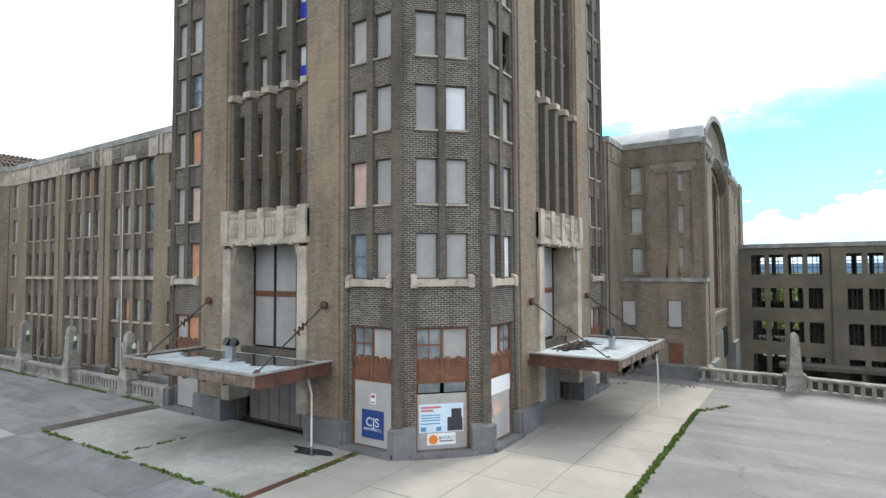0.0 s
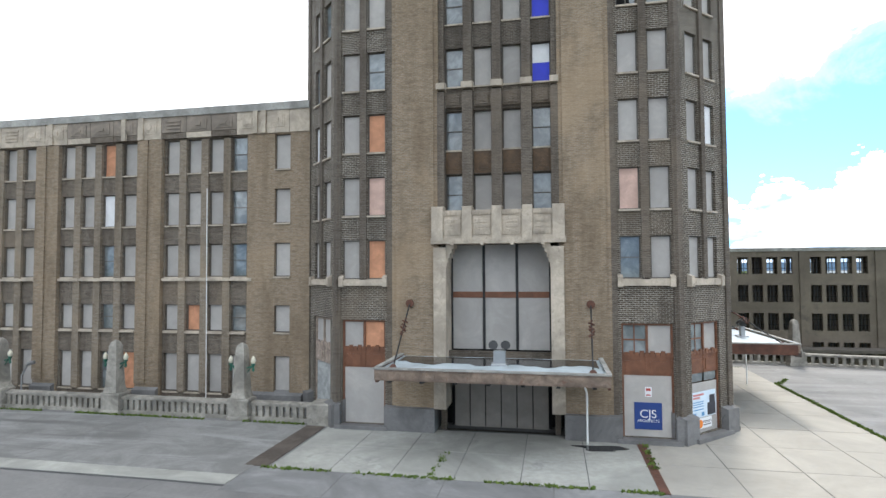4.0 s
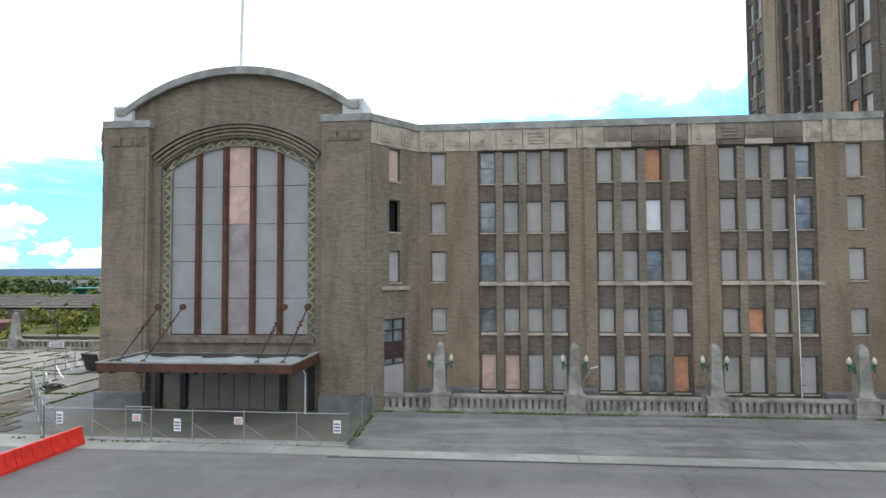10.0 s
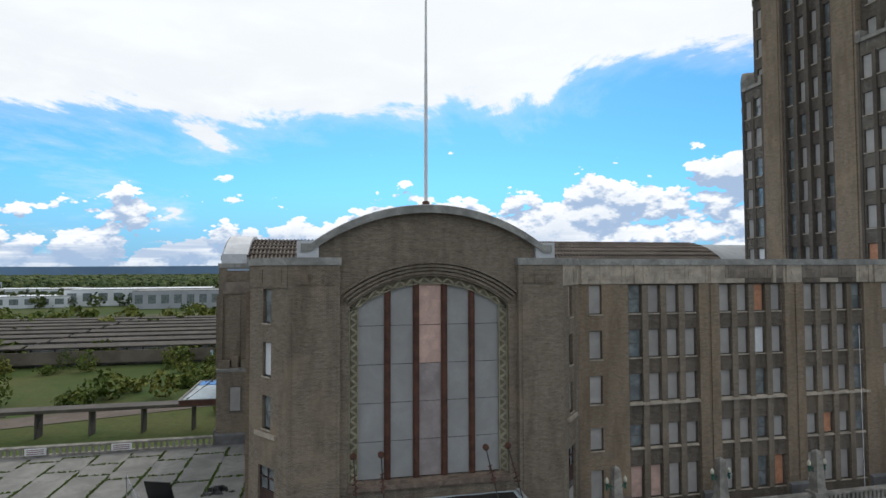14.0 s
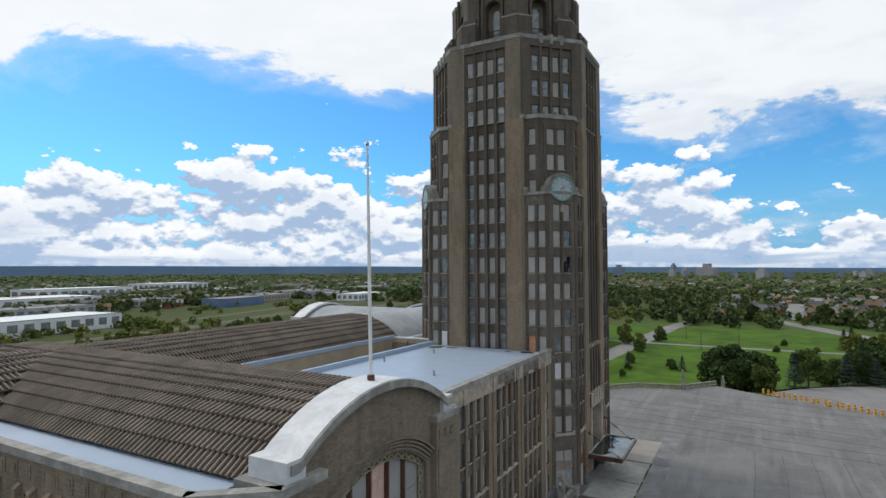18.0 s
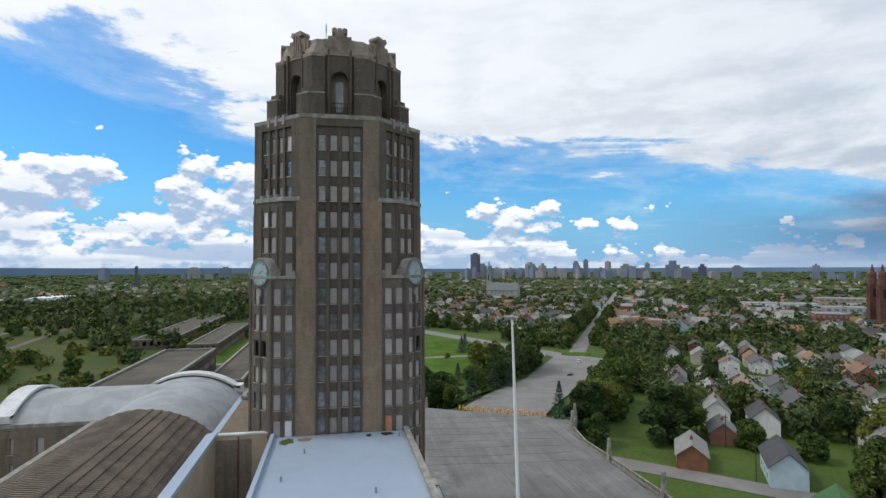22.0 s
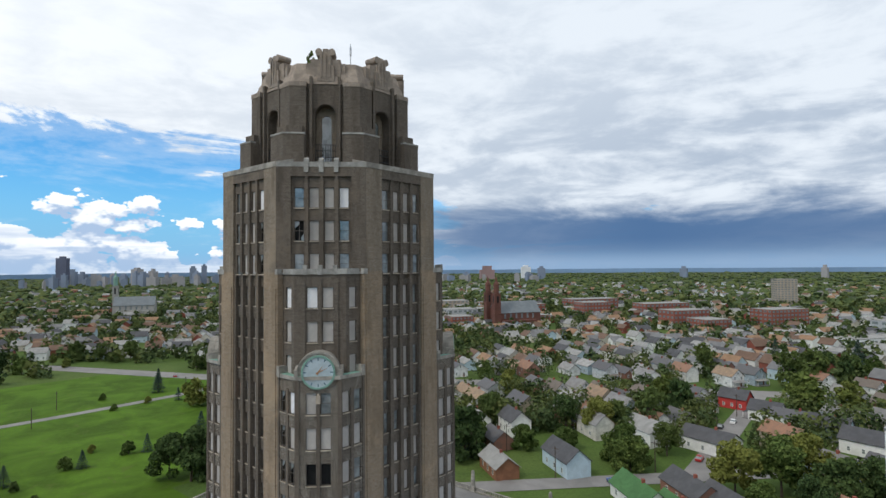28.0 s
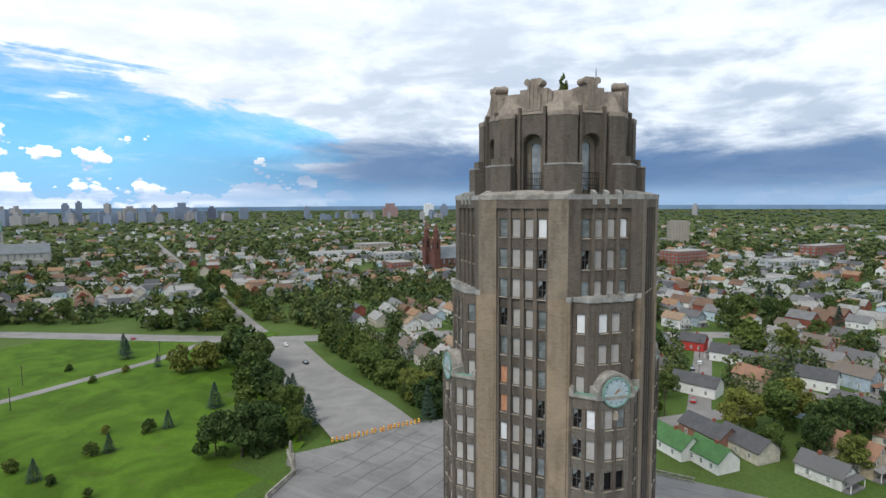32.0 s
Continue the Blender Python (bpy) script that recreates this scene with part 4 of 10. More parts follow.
def entrance(s, d, u0, u1, tag):
    """A tall opening with transom windows, carved wood band and a boarded doorway."""
    e = part("entrance", _frame_box(s, d, u0, u1), M_PEEL if tag == "c3" else M_WOOD, tower, "peeling pale wood entrance surround" if tag == "c3" else "red-brown carved wood entrance surround")
    m = (u0 + u1) / 2
    left, right = ("board", "plywood") if tag == "0l" else ("board", "board") if tag == "c3" else (("glass", "board") if tag in ("0r", "c0") else ("board", "glass"))
    for a, b_, kind in ((u0 + 0.1, m - 0.06, left), (m + 0.06, u1 - 0.1, right)):
        b = MB()
        b.sbox(s, a, b_, d - 0.26, d - 0.22, 4.55, 6.0)
        part("board" if kind != "glass" else "pane", b, FILL[kind][1], e)
        if kind == "glass":
            b = MB()
            b.sbox(s, a, b_, d - 0.28, d - 0.19, 5.2, 5.28)
            b.sbox(s, (a + b_) / 2 - 0.03, (a + b_) / 2 + 0.03, d - 0.28, d - 0.2, 4.55, 6.0)
            part("glazing_bar", b, M_WOOD, e)
    b = MB()
    if tag == "c0":
        for a, b_ in ((u0 + 0.15, m - 0.1), (m + 0.1, u1 - 0.15)):
            b.sbox(s, a, b_, d - 0.25, d - 0.2, 2.95, 3.4)
        part("pane", b, M_GLASS, e)
        b = MB()
        b.sbox(s, u0 + 0.04, u1 - 0.04, d - 0.24, d - 0.18, 0.25, 2.88)
    elif tag == "c3":
        for r in range(15):
            for q in range(8):
                a = u0 + 0.05 + 0.36 * q - (0.18 if r % 2 else 0)
                a, c = max(a, u0 + 0.05), min(a + 0.35, u1 - 0.05)
                if c - a > 0.05:
                    k = MB()
                    k.sbox(s, a, c, d - 0.26, d - 0.2, 0.25 + 0.205 * r, 0.445 + 0.205 * r)
                    part_one("block", k, M_BLOCK, e)
        b.sbox(s, u0 + 0.04, u1 - 0.04, d - 0.3, d - 0.25, 0.25, 3.4)
    else:
        b.sbox(s, u0 + 0.04, u1 - 0.04, d - 0.24, d - 0.18, 0.25, 3.4)
    part("door_board", b, M_BOARD, e, "grey boarded doorway")
    b = MB()
    b.sbox(s, u0 - 0.3, u1 + 0.3, d - 0.3, d + 0.55, 0.0, 0.22)
    part("step", b, M_GRANITE, e, "stone step")


def _frame_box(s, d, u0, u1):
    b = MB()
    for a, c in ((u0, u0 + 0.1), (u1 - 0.1, u1), ((u0 + u1) / 2 - 0.06, (u0 + u1) / 2 + 0.06)):
        z0 = 0.25 if a != (u0 + u1) / 2 - 0.06 else 3.42
        b.sbox(s, a, c, d - 0.3, d - 0.12, z0, 6.1)
    b.sbox(s, u0 + 0.1, u1 - 0.1, d - 0.3, d - 0.12, 6.0, 6.1)
    b.sbox(s, u0 + 0.1, u1 - 0.1, d - 0.3, d - 0.15, 3.4, 4.5)
    for i in range(2):
        a = u0 + 0.2 + i * (u1 - u0 - 0.1) / 2
        w = (u1 - u0) / 2 - 0.4
        b.sbox(s, a, a + w, d - 0.15, d - 0.11, 3.55, 4.15)
    n = 9
    for i in range(n):
        a = u0 + 0.1 + (u1 - u0 - 0.2) * i / n
        w = (u1 - u0 - 0.2) / n
        b.wedge(s, a + 0.02, a + w - 0.02, d - 0.15, d - 0.09, 4.38, 4.55 + 0.08 * (i % 2), 0.04)
    return b


def portal(s, k):
    p = part("portal", _portal_stone(s), M_PALE, tower, "carved pale terracotta portal frame")
    b = MB()
    for i in range(3):
        a = -2.85 + 1.9 * i
        for z0, z1 in ((4.4, 7.35), (7.7, 10.4)):
            b.sbox(s, a + 0.08, a + 1.82, 11.0, 11.06, z0, z1)
    part("board", b, M_BOARD, p, "tall grey boards")
    b = MB()
    for a in (-2.85, -0.99, 0.91, 2.77):
        b.sbox(s, a - 0.02, a + 0.1, 11.0, 11.14, 4.4, 10.4)
    part("mullion", b, M_STEEL, p)
    b = MB()
    b.sbox(s, -2.85, 2.85, 11.0, 11.1, 7.35, 7.7)
    part("transom", b, M_WOOD, p, "brown wooden transom strip")
    b = MB()
    b.sbox(s, -2.85, 2.85, 10.9, 11.0, 0, 10.4)
    part("backing", b, M_VOID, p)
    b = MB()
    for i in range(6):
        a = -2.6 + 0.88 * i
        b.sbox(s, a + 0.02, a + 0.84, 11.5, 11.56, 0.12, 3.2)
    b.sbox(s, -2.75, 2.75, 11.45, 11.54, 3.2, 3.9)
    part("door_leaf", b, M_DOORSHADE, p, "boarded doors under the canopy, its shade in their colour")


def _portal_stone(s):
    b = MB()
    for sg in (-1, 1):
        a, e = sorted((sg * 2.85, sg * 3.55))
        b.sbox(s, a, e, 11.0, 12.85, 1.3, 10.2)
        # corbel in the upper corner
        for j in range(5):
            q = sg * (2.85 - 0.42 * (1 - j / 5) ** 1.5)
            a2, e2 = sorted((sg * 2.86, q))
            b.sbox(s, a2, e2, 11.6, 12.7, 10.4 - 0.26 * (j + 1), 10.4 - 0.26 * j)
    b.sbox(s, -3.68, 3.68, 11.6, 12.95, 10.4, 10.72)
    b.sbox(s, -3.62, 3.62, 11.6, 12.85, 10.72, 12.25)
    for u, w in ((-3.3, 0.32), (-1.64, 0.27), (0, 0.27), (1.64, 0.27), (3.3, 0.32)):
        b.wedge(s, u - w, u + w, 11.6, 12.99, 10.55, 12.45, 0.2)
    for i in range(4):
        u = -2.46 + 1.64 * i
        b.sbox(s, u - 0.45, u + 0.45, 12.85, 12.91, 10.9, 11.85)
        for q in range(3):
            for z in range(3):
                b.wedge(s, u - 0.33 + q * 0.24, u - 0.17 + q * 0.24, 12.91, 12.96, 11.0 + z * 0.28, 11.18 + z * 0.28, 0.03)
        for q in range(6):
            b.sbox(s, u - 0.52 + q * 0.18, u - 0.41 + q * 0.18, 12.85, 12.93, 11.97, 12.15)
        b.sbox(s, u - 0.1, u + 0.1, 12.7, 13.05, 10.3, 10.5)
    return b


def clock(c, d):
    k = part("clock_housing", _clock_stone(c, d), M_STONE, tower, "carved stone arch around the clock")
    z, r = 42.15, 1.58
    b = MB()
    n = 32
    pts = [(r * math.cos(2 * math.pi * i / n), r * math.sin(2 * math.pi * i / n)) for i in range(n)]
    b.face([c.at(u, d + 0.58, z + v) for u, v in pts])
    part("clock_face", b, surface("pale_blue_dial", (0.42, 0.50, 0.53), 0.4, 0.2, 1.5, 8.0), k, "pale blue-white round dial")
    b = MB()
    for i in range(n):
        a, e = pts[i], pts[(i + 1) % n]
        o = 1.12
        b.hexa([c.at(a[0], d + 0.5, z + a[1]), c.at(e[0], d + 0.5, z + e[1]), c.at(e[0] * o, d + 0.5, z + e[1] * o), c.at(a[0] * o, d + 0.5, z + a[1] * o)],
               [c.at(a[0], d + 0.68, z + a[1]), c.at(e[0], d + 0.68, z + e[1]), c.at(e[0] * o, d + 0.68, z + e[1] * o), c.at(a[0] * o, d + 0.68, z + a[1] * o)])
    part("rim", b, M_COPPER, k, "green copper rim")
    b = MB()
    for i in range(12):
        w = math.pi * i / 6
        q = Vector((math.sin(w), math.cos(w)))
        t = Vector((q.y, -q.x)) * 0.055
        p0, p1 = q * 1.22, q * 1.52
        b.face([c.at(v.x, d + 0.6, z + v.y) for v in (p0 - t, p1 - t, p1 + t, p0 + t)][::-1])
    part("hour_marks", b, surface("dark_blue_marks", (0.06, 0.12, 0.16), 0.5, 0.1), k)
    b = MB()
    for w, ln, wd in ((radians(36), 0.85, 0.10), (radians(66), 1.35, 0.07)):
        q = Vector((math.sin(w), math.cos(w)))
        t = Vector((q.y, -q.x)) * wd
        b.face([c.at(v.x, d + 0.63, z + v.y) for v in (-q * 0.25 - t, q * ln, -q * 0.25 + t)][::-1])
    part("clock_pointers", b, surface("orange_brown_pointer", (0.42, 0.21, 0.08), 0.5, 0.2), k, "orange-brown clock pointers")
    b = MB()
    b.sbox(c, -0.22, 0.22, d, d + 0.72, 38.9, 39.7)
    b.sbox(c, -0.1, 0.1, d, d + 0.8, 39.4, 39.9)
    part("bracket_stone", b, M_PALE, k)


def _clock_stone(c, d):
    """Arched block behind the dial: one body, with a raised band along its edge."""
    b = MB()
    z, n = 42.15, 20
    for r, d0, d1 in ((2.15, d - 1.4, d + 0.45),):
        pts = [(r * math.cos(math.pi * i / n), z + r * math.sin(math.pi * i / n)) for i in range(n + 1)] + [(-r, 41.2), (r, 41.2)]
        k, m = 0, len(pts)
        b.v = [c.at(u, d0, v) for u, v in pts] + [c.at(u, d1, v) for u, v in pts]
        b.f = [tuple(m + i for i in range(m)), tuple(reversed(range(m)))] + [(i, (i + 1) % m, m + (i + 1) % m, m + i) for i in range(m)]
        b.m = [0] * len(b.f)
        b.el = [(0, 0)]
    line = [(2.2 * math.cos(math.pi * i / n), z + 2.2 * math.sin(math.pi * i / n)) for i in range(n + 1)]
    bent_band(b, c, line, d - 0.2, d + 0.56, -0.22, 0.0)
    b.tube(c.at(0, d - 1.0, z), c.at(0, d + 0.5, z), 1.75, 28)
    for sg in (-1, 1):
        a, e = sorted((sg * 2.1, sg * 2.5))
        b.wedge(c, a, e, d - 1.2, d + 0.6, 41.75, 42.4, 0.3)
    return b


def octagon(r_in, turn=0.0):
    rr = r_in / math.cos(radians(22.5))
    return [(CX + rr * math.cos(radians(22.5 + 45 * i + turn)), CY + rr * math.sin(radians(22.5 + 45 * i + turn))) for i in range(8)]


def arched_panel(b, s, d, u0, u1, z0, z1, w, zb, zs, rise, deep, n=10, m=0):
    """A wall face with one round- or segment-headed opening, and its reveal."""
    R = (w * w + rise * rise) / (2 * rise)
    arc = lambda u: zs + rise - R + math.sqrt(max(R * R - u * u, 0))
    if u0 < -w:
        b.face([s.at(u0, d, z0), s.at(-w, d, z0), s.at(-w, d, z1), s.at(u0, d, z1)], m)
    if u1 > w:
        b.face([s.at(w, d, z0), s.at(u1, d, z0), s.at(u1, d, z1), s.at(w, d, z1)], m)
    if zb > z0:
        b.face([s.at(-w, d, z0), s.at(w, d, z0), s.at(w, d, zb), s.at(-w, d, zb)], m)
        b.face([s.at(-w, d, zb), s.at(w, d, zb), s.at(w, d - deep, zb), s.at(-w, d - deep, zb)], m)
    us = [-w * math.cos(math.pi * i / n) for i in range(n + 1)]
    for a, e in zip(us, us[1:]):
        b.face([s.at(a, d, arc(a)), s.at(e, d, arc(e)), s.at(e, d, z1), s.at(a, d, z1)], m)
        b.face([s.at(a, d - deep, arc(a)), s.at(e, d - deep, arc(e)), s.at(e, d, arc(e)), s.at(a, d, arc(a))], m)
    b.face([s.at(-w, d, zb), s.at(-w, d - deep, zb), s.at(-w, d - deep, zs), s.at(-w, d, zs)], m)
    b.face([s.at(w, d - deep, zb), s.at(w, d, zb), s.at(w, d, zs), s.at(w, d - deep, zs)], m)
    return arc


def tower_top():
    # octagonal shaft above the set-back
    for i in range(8):
        s = Side(CX, CY, 45 * i)
        b, holes = MB(), []
        fl = FLOORS[12:]
        dd, hh = (12.6, OCT) if i % 2 == 0 else ((12.6 + OCT) / math.sqrt(2), (12.6 - OCT) / math.sqrt(2))
        column_set(s, "o%d" % i, dd - 0.3, PAV, fl, 0.2, holes)
        b.facade(s, dd - 0.3, -3.3, 3.3, 52.6, 64.2, holes, 0.3)
        part("upper_wall", b, M_DARKBROWN, tower)
        b = MB()
        b.sbox(s, -3.32, 3.32, dd - 0.6, dd - 0.01, 63.15, 64.25)
        part_one("lintel", b, M_DARKBROWN, tower)
        b = MB()
        b.sbox(s, -hh, -3.3, 11, dd, 52.6, 64.2)
        b.sbox(s, 3.3, hh, 11, dd, 52.6, 64.2)
        part("pier", b, M_DARKBROWN if i % 2 else M_BRICK, tower)
        b = MB()
        for u in (-1.64, 0, 1.64):
            b.wedge(s, u - 0.22, u + 0.22, dd - 0.4, dd - 0.04, 52.6, 62.9, 0.0)
            b.wedge(s, u - 0.14, u + 0.14, dd - 0.35, dd, 62.9, 63.2, 0.25)
        part("mullion", b, M_DARKBROWN, tower)
        b = MB()
        if i % 2:
            b.sbox(s, -hh, hh, 10.5, dd + 0.02, 64.2, 64.75)
            for u in (-1.64, 0, 1.64):
                b.wedge(s, u - 0.25, u + 0.25, dd - 0.5, dd + 0.15, 63.6, 65.0, 0.3)
        else:
            b.wedge(s, -hh, hh, 10.3, dd + 0.06, 64.2, 64.8, 0.55)
        part("parapet", b, M_STONE if i % 2 == 0 else M_COPING, tower, "pale stone parapet")
        # belfry stage
        s8 = 9.2 * math.tan(radians(22.5))
        b = MB()
        arched_panel(b, s, 9.2, -s8, s8, 64.5, 74.6, 1.22, 65.0, 70.95, 1.2, 1.3)
        part("crown_wall", b, M_DARKBROWN, tower)
        b = MB()
        line = [(1.36 * math.cos(math.pi * q / 14), 70.95 + 1.36 * math.sin(math.pi * q / 14)) for q in range(15)]
        bent_band(b, s, line, 9.1, 9.3, -0.07, 0.10)
        part_one("arch_ring", b, M_DARKBROWN, tower, "round brick arch over the belfry window")
        b = MB()
        arched_panel(b, s, 7.98, -1.22, 1.22, 64.9, 72.3, 0.58, 65.4, 70.6, 0.57, 0.2)
        part_one("window_surround", b, M_BRICK, tower)
        b = MB()
        b.sbox(s, -0.62, 0.62, 7.78, 7.84, 65.3, 71.3)
        part("window_pane", b, M_GLASS, tower)
        b = MB()
        for q in range(9):
            u = -1.15 + 2.3 * q / 8
            b.tube(s.at(u, 9.1, 64.7), s.at(u, 9.1, 67.5), 0.035, 5)
        for z in (64.9, 65.9, 66.7, 67.4):
            b.sbox(s, -1.2, 1.2, 9.06, 9.14, z, z + 0.09)
        part("railing", b, M_STEEL, tower, "dark iron balcony railing", kind="stuff")
        b = MB()
        for u, w in ((-1.62, 0.16), (1.62, 0.16)):
            b.sbox(s, u - w, u + w, 9.1, 9.62, 64.8, 75.4)
        part("pilaster", b, M_DARKBROWN, tower)
        # cap with stepped panels and a volute
        b = MB()
        t8 = 9.3 * math.tan(radians(22.5))
        b.hexa([s.at(-t8, 9.3, 74.6), s.at(t8, 9.3, 74.6), s.at(t8 * 0.75, 7.0, 74.6), s.at(-t8 * 0.75, 7.0, 74.6)],
               [s.at(-t8 * 0.96, 8.9, 75.9), s.at(t8 * 0.96, 8.9, 75.9), s.at(t8 * 0.75, 7.0, 75.9), s.at(-t8 * 0.75, 7.0, 75.9)])
        b.hexa([s.at(-t8 * 0.95, 8.8, 75.9), s.at(t8 * 0.95, 8.8, 75.9), s.at(t8 * 0.75, 7.0, 75.9), s.at(-t8 * 0.75, 7.0, 75.9)],
               [s.at(-t8 * 0.89, 8.3, 77.35), s.at(t8 * 0.89, 8.3, 77.35), s.at(t8 * 0.75, 7.0, 77.35), s.at(-t8 * 0.75, 7.0, 77.35)])
        b.sbox(s, -2.3, 2.3, 7.2, 8.85, 75.6, 77.2)
        b.sbox(s, -1.75, 1.75, 7.2, 8.98, 75.2, 77.65)
        part("crown_cap", b, M_CROWN, tower, "weathered pale terracotta crown")
        b = MB()
        b.wedge(s, -1.0, 1.0, 7.2, 9.25, 75.0, 76.9, 0.3)
        b.wedge(s, -0.72, 0.72, 7.4, 9.2, 76.9, 78.3, 0.1)
        b.wedge(s, -0.3, 0.3, 7.6, 9.15, 78.3, 78.85, 0.25)
        v = part_one("volute", b, M_CROWN, tower, "stone volute finial")
        for u in (-0.5, 0, 0.5):
            b = MB()
            b.wedge(s, u - 0.09, u + 0.09, 9.1, 9.33, 75.4, 78.2, 0.1)
            part_one("flute", b, M_CROWN, v)
        for u in (-0.74, 0.74):
            b = MB()
            b.tube(s.at(u, 7.5, 78.45), s.at(u, 9.25, 78.45), 0.42, 12)
            part_one("scroll", b, M_CROWN, v)
    # stepped piers wrapped round the octagon's corners
    for i in range(8):
        sa, sb = Side(CX, CY, 45 * i), Side(CX, CY, 45 * i + 45)

        def corner(b, d, u0, z0, z1, inner=8.2):
            h, hi = d * math.tan(radians(22.5)), inner * math.tan(radians(22.5))
            b.prism([sa.at(u0, inner, 0)[:2], sa.at(u0, d, 0)[:2], sa.at(h, d, 0)[:2], sb.at(-u0, d, 0)[:2], sb.at(-u0, inner, 0)[:2], sa.at(hi, inner, 0)[:2]], z0, z1)

        b = MB()
        corner(b, 11.0, 2.15, 64.4, 68.3)
        corner(b, 10.4, 2.45, 68.3, 69.4)
        corner(b, 9.75, 2.15, 68.3, 74.2)
        part("buttress", b, M_DARKBROWN, tower)
        b = MB()
        corner(b, 11.06, 2.1, 68.3, 68.5, 10.35)
        part("buttress_cap", b, M_COPING, tower)
        b = MB()
        corner(b, 9.8, 2.1, 74.2, 74.75)
        part("pier_cap", b, M_CROWN, tower)
    b = MB()
    b.prism(octagon(12.3), 63.9, 64.45)
    b.prism(octagon(8.0), 73.2, 76.0)
    part("roof_deck", b, M_COPING, tower)
    # black cores added so that the hollow tower can't be seen through
    b = MB()
    b.prism(octagon(10.5), 0, 19.0)
    b.prism(octagon(11.3), 19.0, 64.0)
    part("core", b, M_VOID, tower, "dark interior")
    b = MB()
    b.prism(octagon(7.7), 64.0, 73.0)
    part("core", b, M_VOID, tower, "dark interior")
    b = MB()
    b.tube((-31.6, 35.7, 75.4), (-31.6, 35.7, 80.9), 0.05, 6)
    b.tube((-31.6, 35.7, 79.4), (-31.6, 35.7, 80.5), 0.12, 6)
    part("antenna", b, M_GALV, tower, "thin roof antenna")


for k in range(4):
    tower_side(k)
tower_top()

# ---- office wing and concourse ----
wing = thing("office_wing", (-54, 33, 0), "four-storey brown brick office wing with boarded windows and pale frieze", "building")
FY = 24.0
F0 = Side(0, FY, 0)
GROUPS = (-62.45, -54.15, -45.8)
ROWS_Z = ((15.65, 2.3), (12.1, 2.25), (8.6, 2.2), (4.98, 1.75), (0.9, 2.55))
OVER = {(1, 2, 0): "plywood", (1, 2, 1): "white", (1, 2, 2): "glass", (1, 2, 3): "glass", (1, 2, 4): "glass", (0, 0, 0): "glass", (0, 0, 1): "glass", (0, 0, 2): "glass", (0, 0, 3): "glass",
        (0, 0, 4): "pink", (0, 1, 4): "pink", (1, 3, 4): "plywood", (2, 1, 3): "plywood", (2, 3, 0): "glass", (2, 3, 1): "glass", (2, 3, 2): "glass", (2, 3, 3): "glass"}


def office_front():
    holes = []
    for gi, g in enumerate(GROUPS):
        for c in range(4):
            u = g - 2.49 + 1.66 * c
            for r, (z, h) in enumerate(ROWS_Z):
                holes.append((u - 0.55, u + 0.55, z, z + h))
                window(wing, F0, -0.42, u - 0.55, u + 0.55, z, z + h, OVER.get((gi, c, r), "board"))
    b = MB()
    for gi, g in enumerate(GROUPS):
        b.facade(F0, -0.2, g - 3.2, g + 3.2, 0, 18.05, [h for h in holes if g - 3.2 < h[0] < g + 3.2], 0.3)
    part("bay_wall", b, M_DARKB, wing, "darker recessed brick bays")
    b = MB()
    for g in GROUPS:
        for u in (-1.66, 0, 1.66):
            b.sbox(F0, g + u - 0.26, g + u + 0.26, -0.25, -0.02, 0.9, 17.9)
    part("mullion", b, M_BRICK, wing)
    b = MB()
    edges = [-70.0, GROUPS[0] - 3.2, GROUPS[0] + 3.2, GROUPS[1] - 3.2, GROUPS[1] + 3.2, GROUPS[2] - 3.2, GROUPS[2] + 3.2, -38.2]
    for q, (a, e) in enumerate(((edges[0], edges[1]), (edges[2], edges[3]), (edges[4], edges[5]), (edges[6], edges[7]))):
        hs = []
        if q in (0, 3):
            c = -68.5 if q == 0 else -40.1
            for z, h in ROWS_Z:
                hs.append((c - 0.55, c + 0.55, z, z + h))
                window(wing, F0, -0.25, c - 0.55, c + 0.55, z, z + h, "board")
        b.facade(F0, 0.0, a, e, 0.0, 18.05, hs, 0.3)
        for x in (a, e):
            if -69 < x < -39:
                b.face([F0.at(x, -0.2, 0), F0.at(x, 0, 0), F0.at(x, 0, 18.05), F0.at(x, -0.2, 18.05)][:: 1 if x == a else -1])
        if q in (1, 2):
            for w in (-0.55, 0.55):
                b.sbox(F0, (a + e) / 2 + w - 0.4, (a + e) / 2 + w + 0.4, 0.0, 0.1, 1.4, 18.0)
    part("pier", b, M_TAN, wing, "tan brick piers")
    b = MB()
    for g in GROUPS:
        b.sbox(F0, g - 3.15, g + 3.15, -0.2, 0.04, 8.32, 8.5)
        for u in (-2.49, -0.83, 0.83, 2.49):
            b.wedge(F0, g + u + 0.6, g + u + 1.05, -0.2, 0.08, 8.3, 8.5, 0.08)
            b.sbox(F0, g + u - 0.57, g + u + 0.57, -0.2, 0.0, 4.80, 4.9)
    part("sill_course", b, M_PALE, wing, "pale stone sill course")
    # frieze of carved panels, some stretches stained brown
    x, j = -70.0, 0
    while x < -38.3:
        x1 = min(x + 1.9, -38.2)
        brown = (-57.7 < x < -52.3) or (-49.9 < x < -43.4)
        b = MB()
        b.sbox(F0, x + 0.018, x1 - 0.018, -0.3, 0.06 if not brown else 0.05, 18.05 if not brown else 18.45, 19.55)
        c = (x + x1) / 2
        if x1 - x > 1.5 and j % 7 != 4:
            b.sbox(F0, c - 0.62, c + 0.62, 0.05, 0.10, 18.42 if not brown else 18.6, 19.3)
            b.sbox(F0, c - 0.46, c + 0.46, 0.10, 0.12, 18.56 if not brown else 18.72, 19.16)
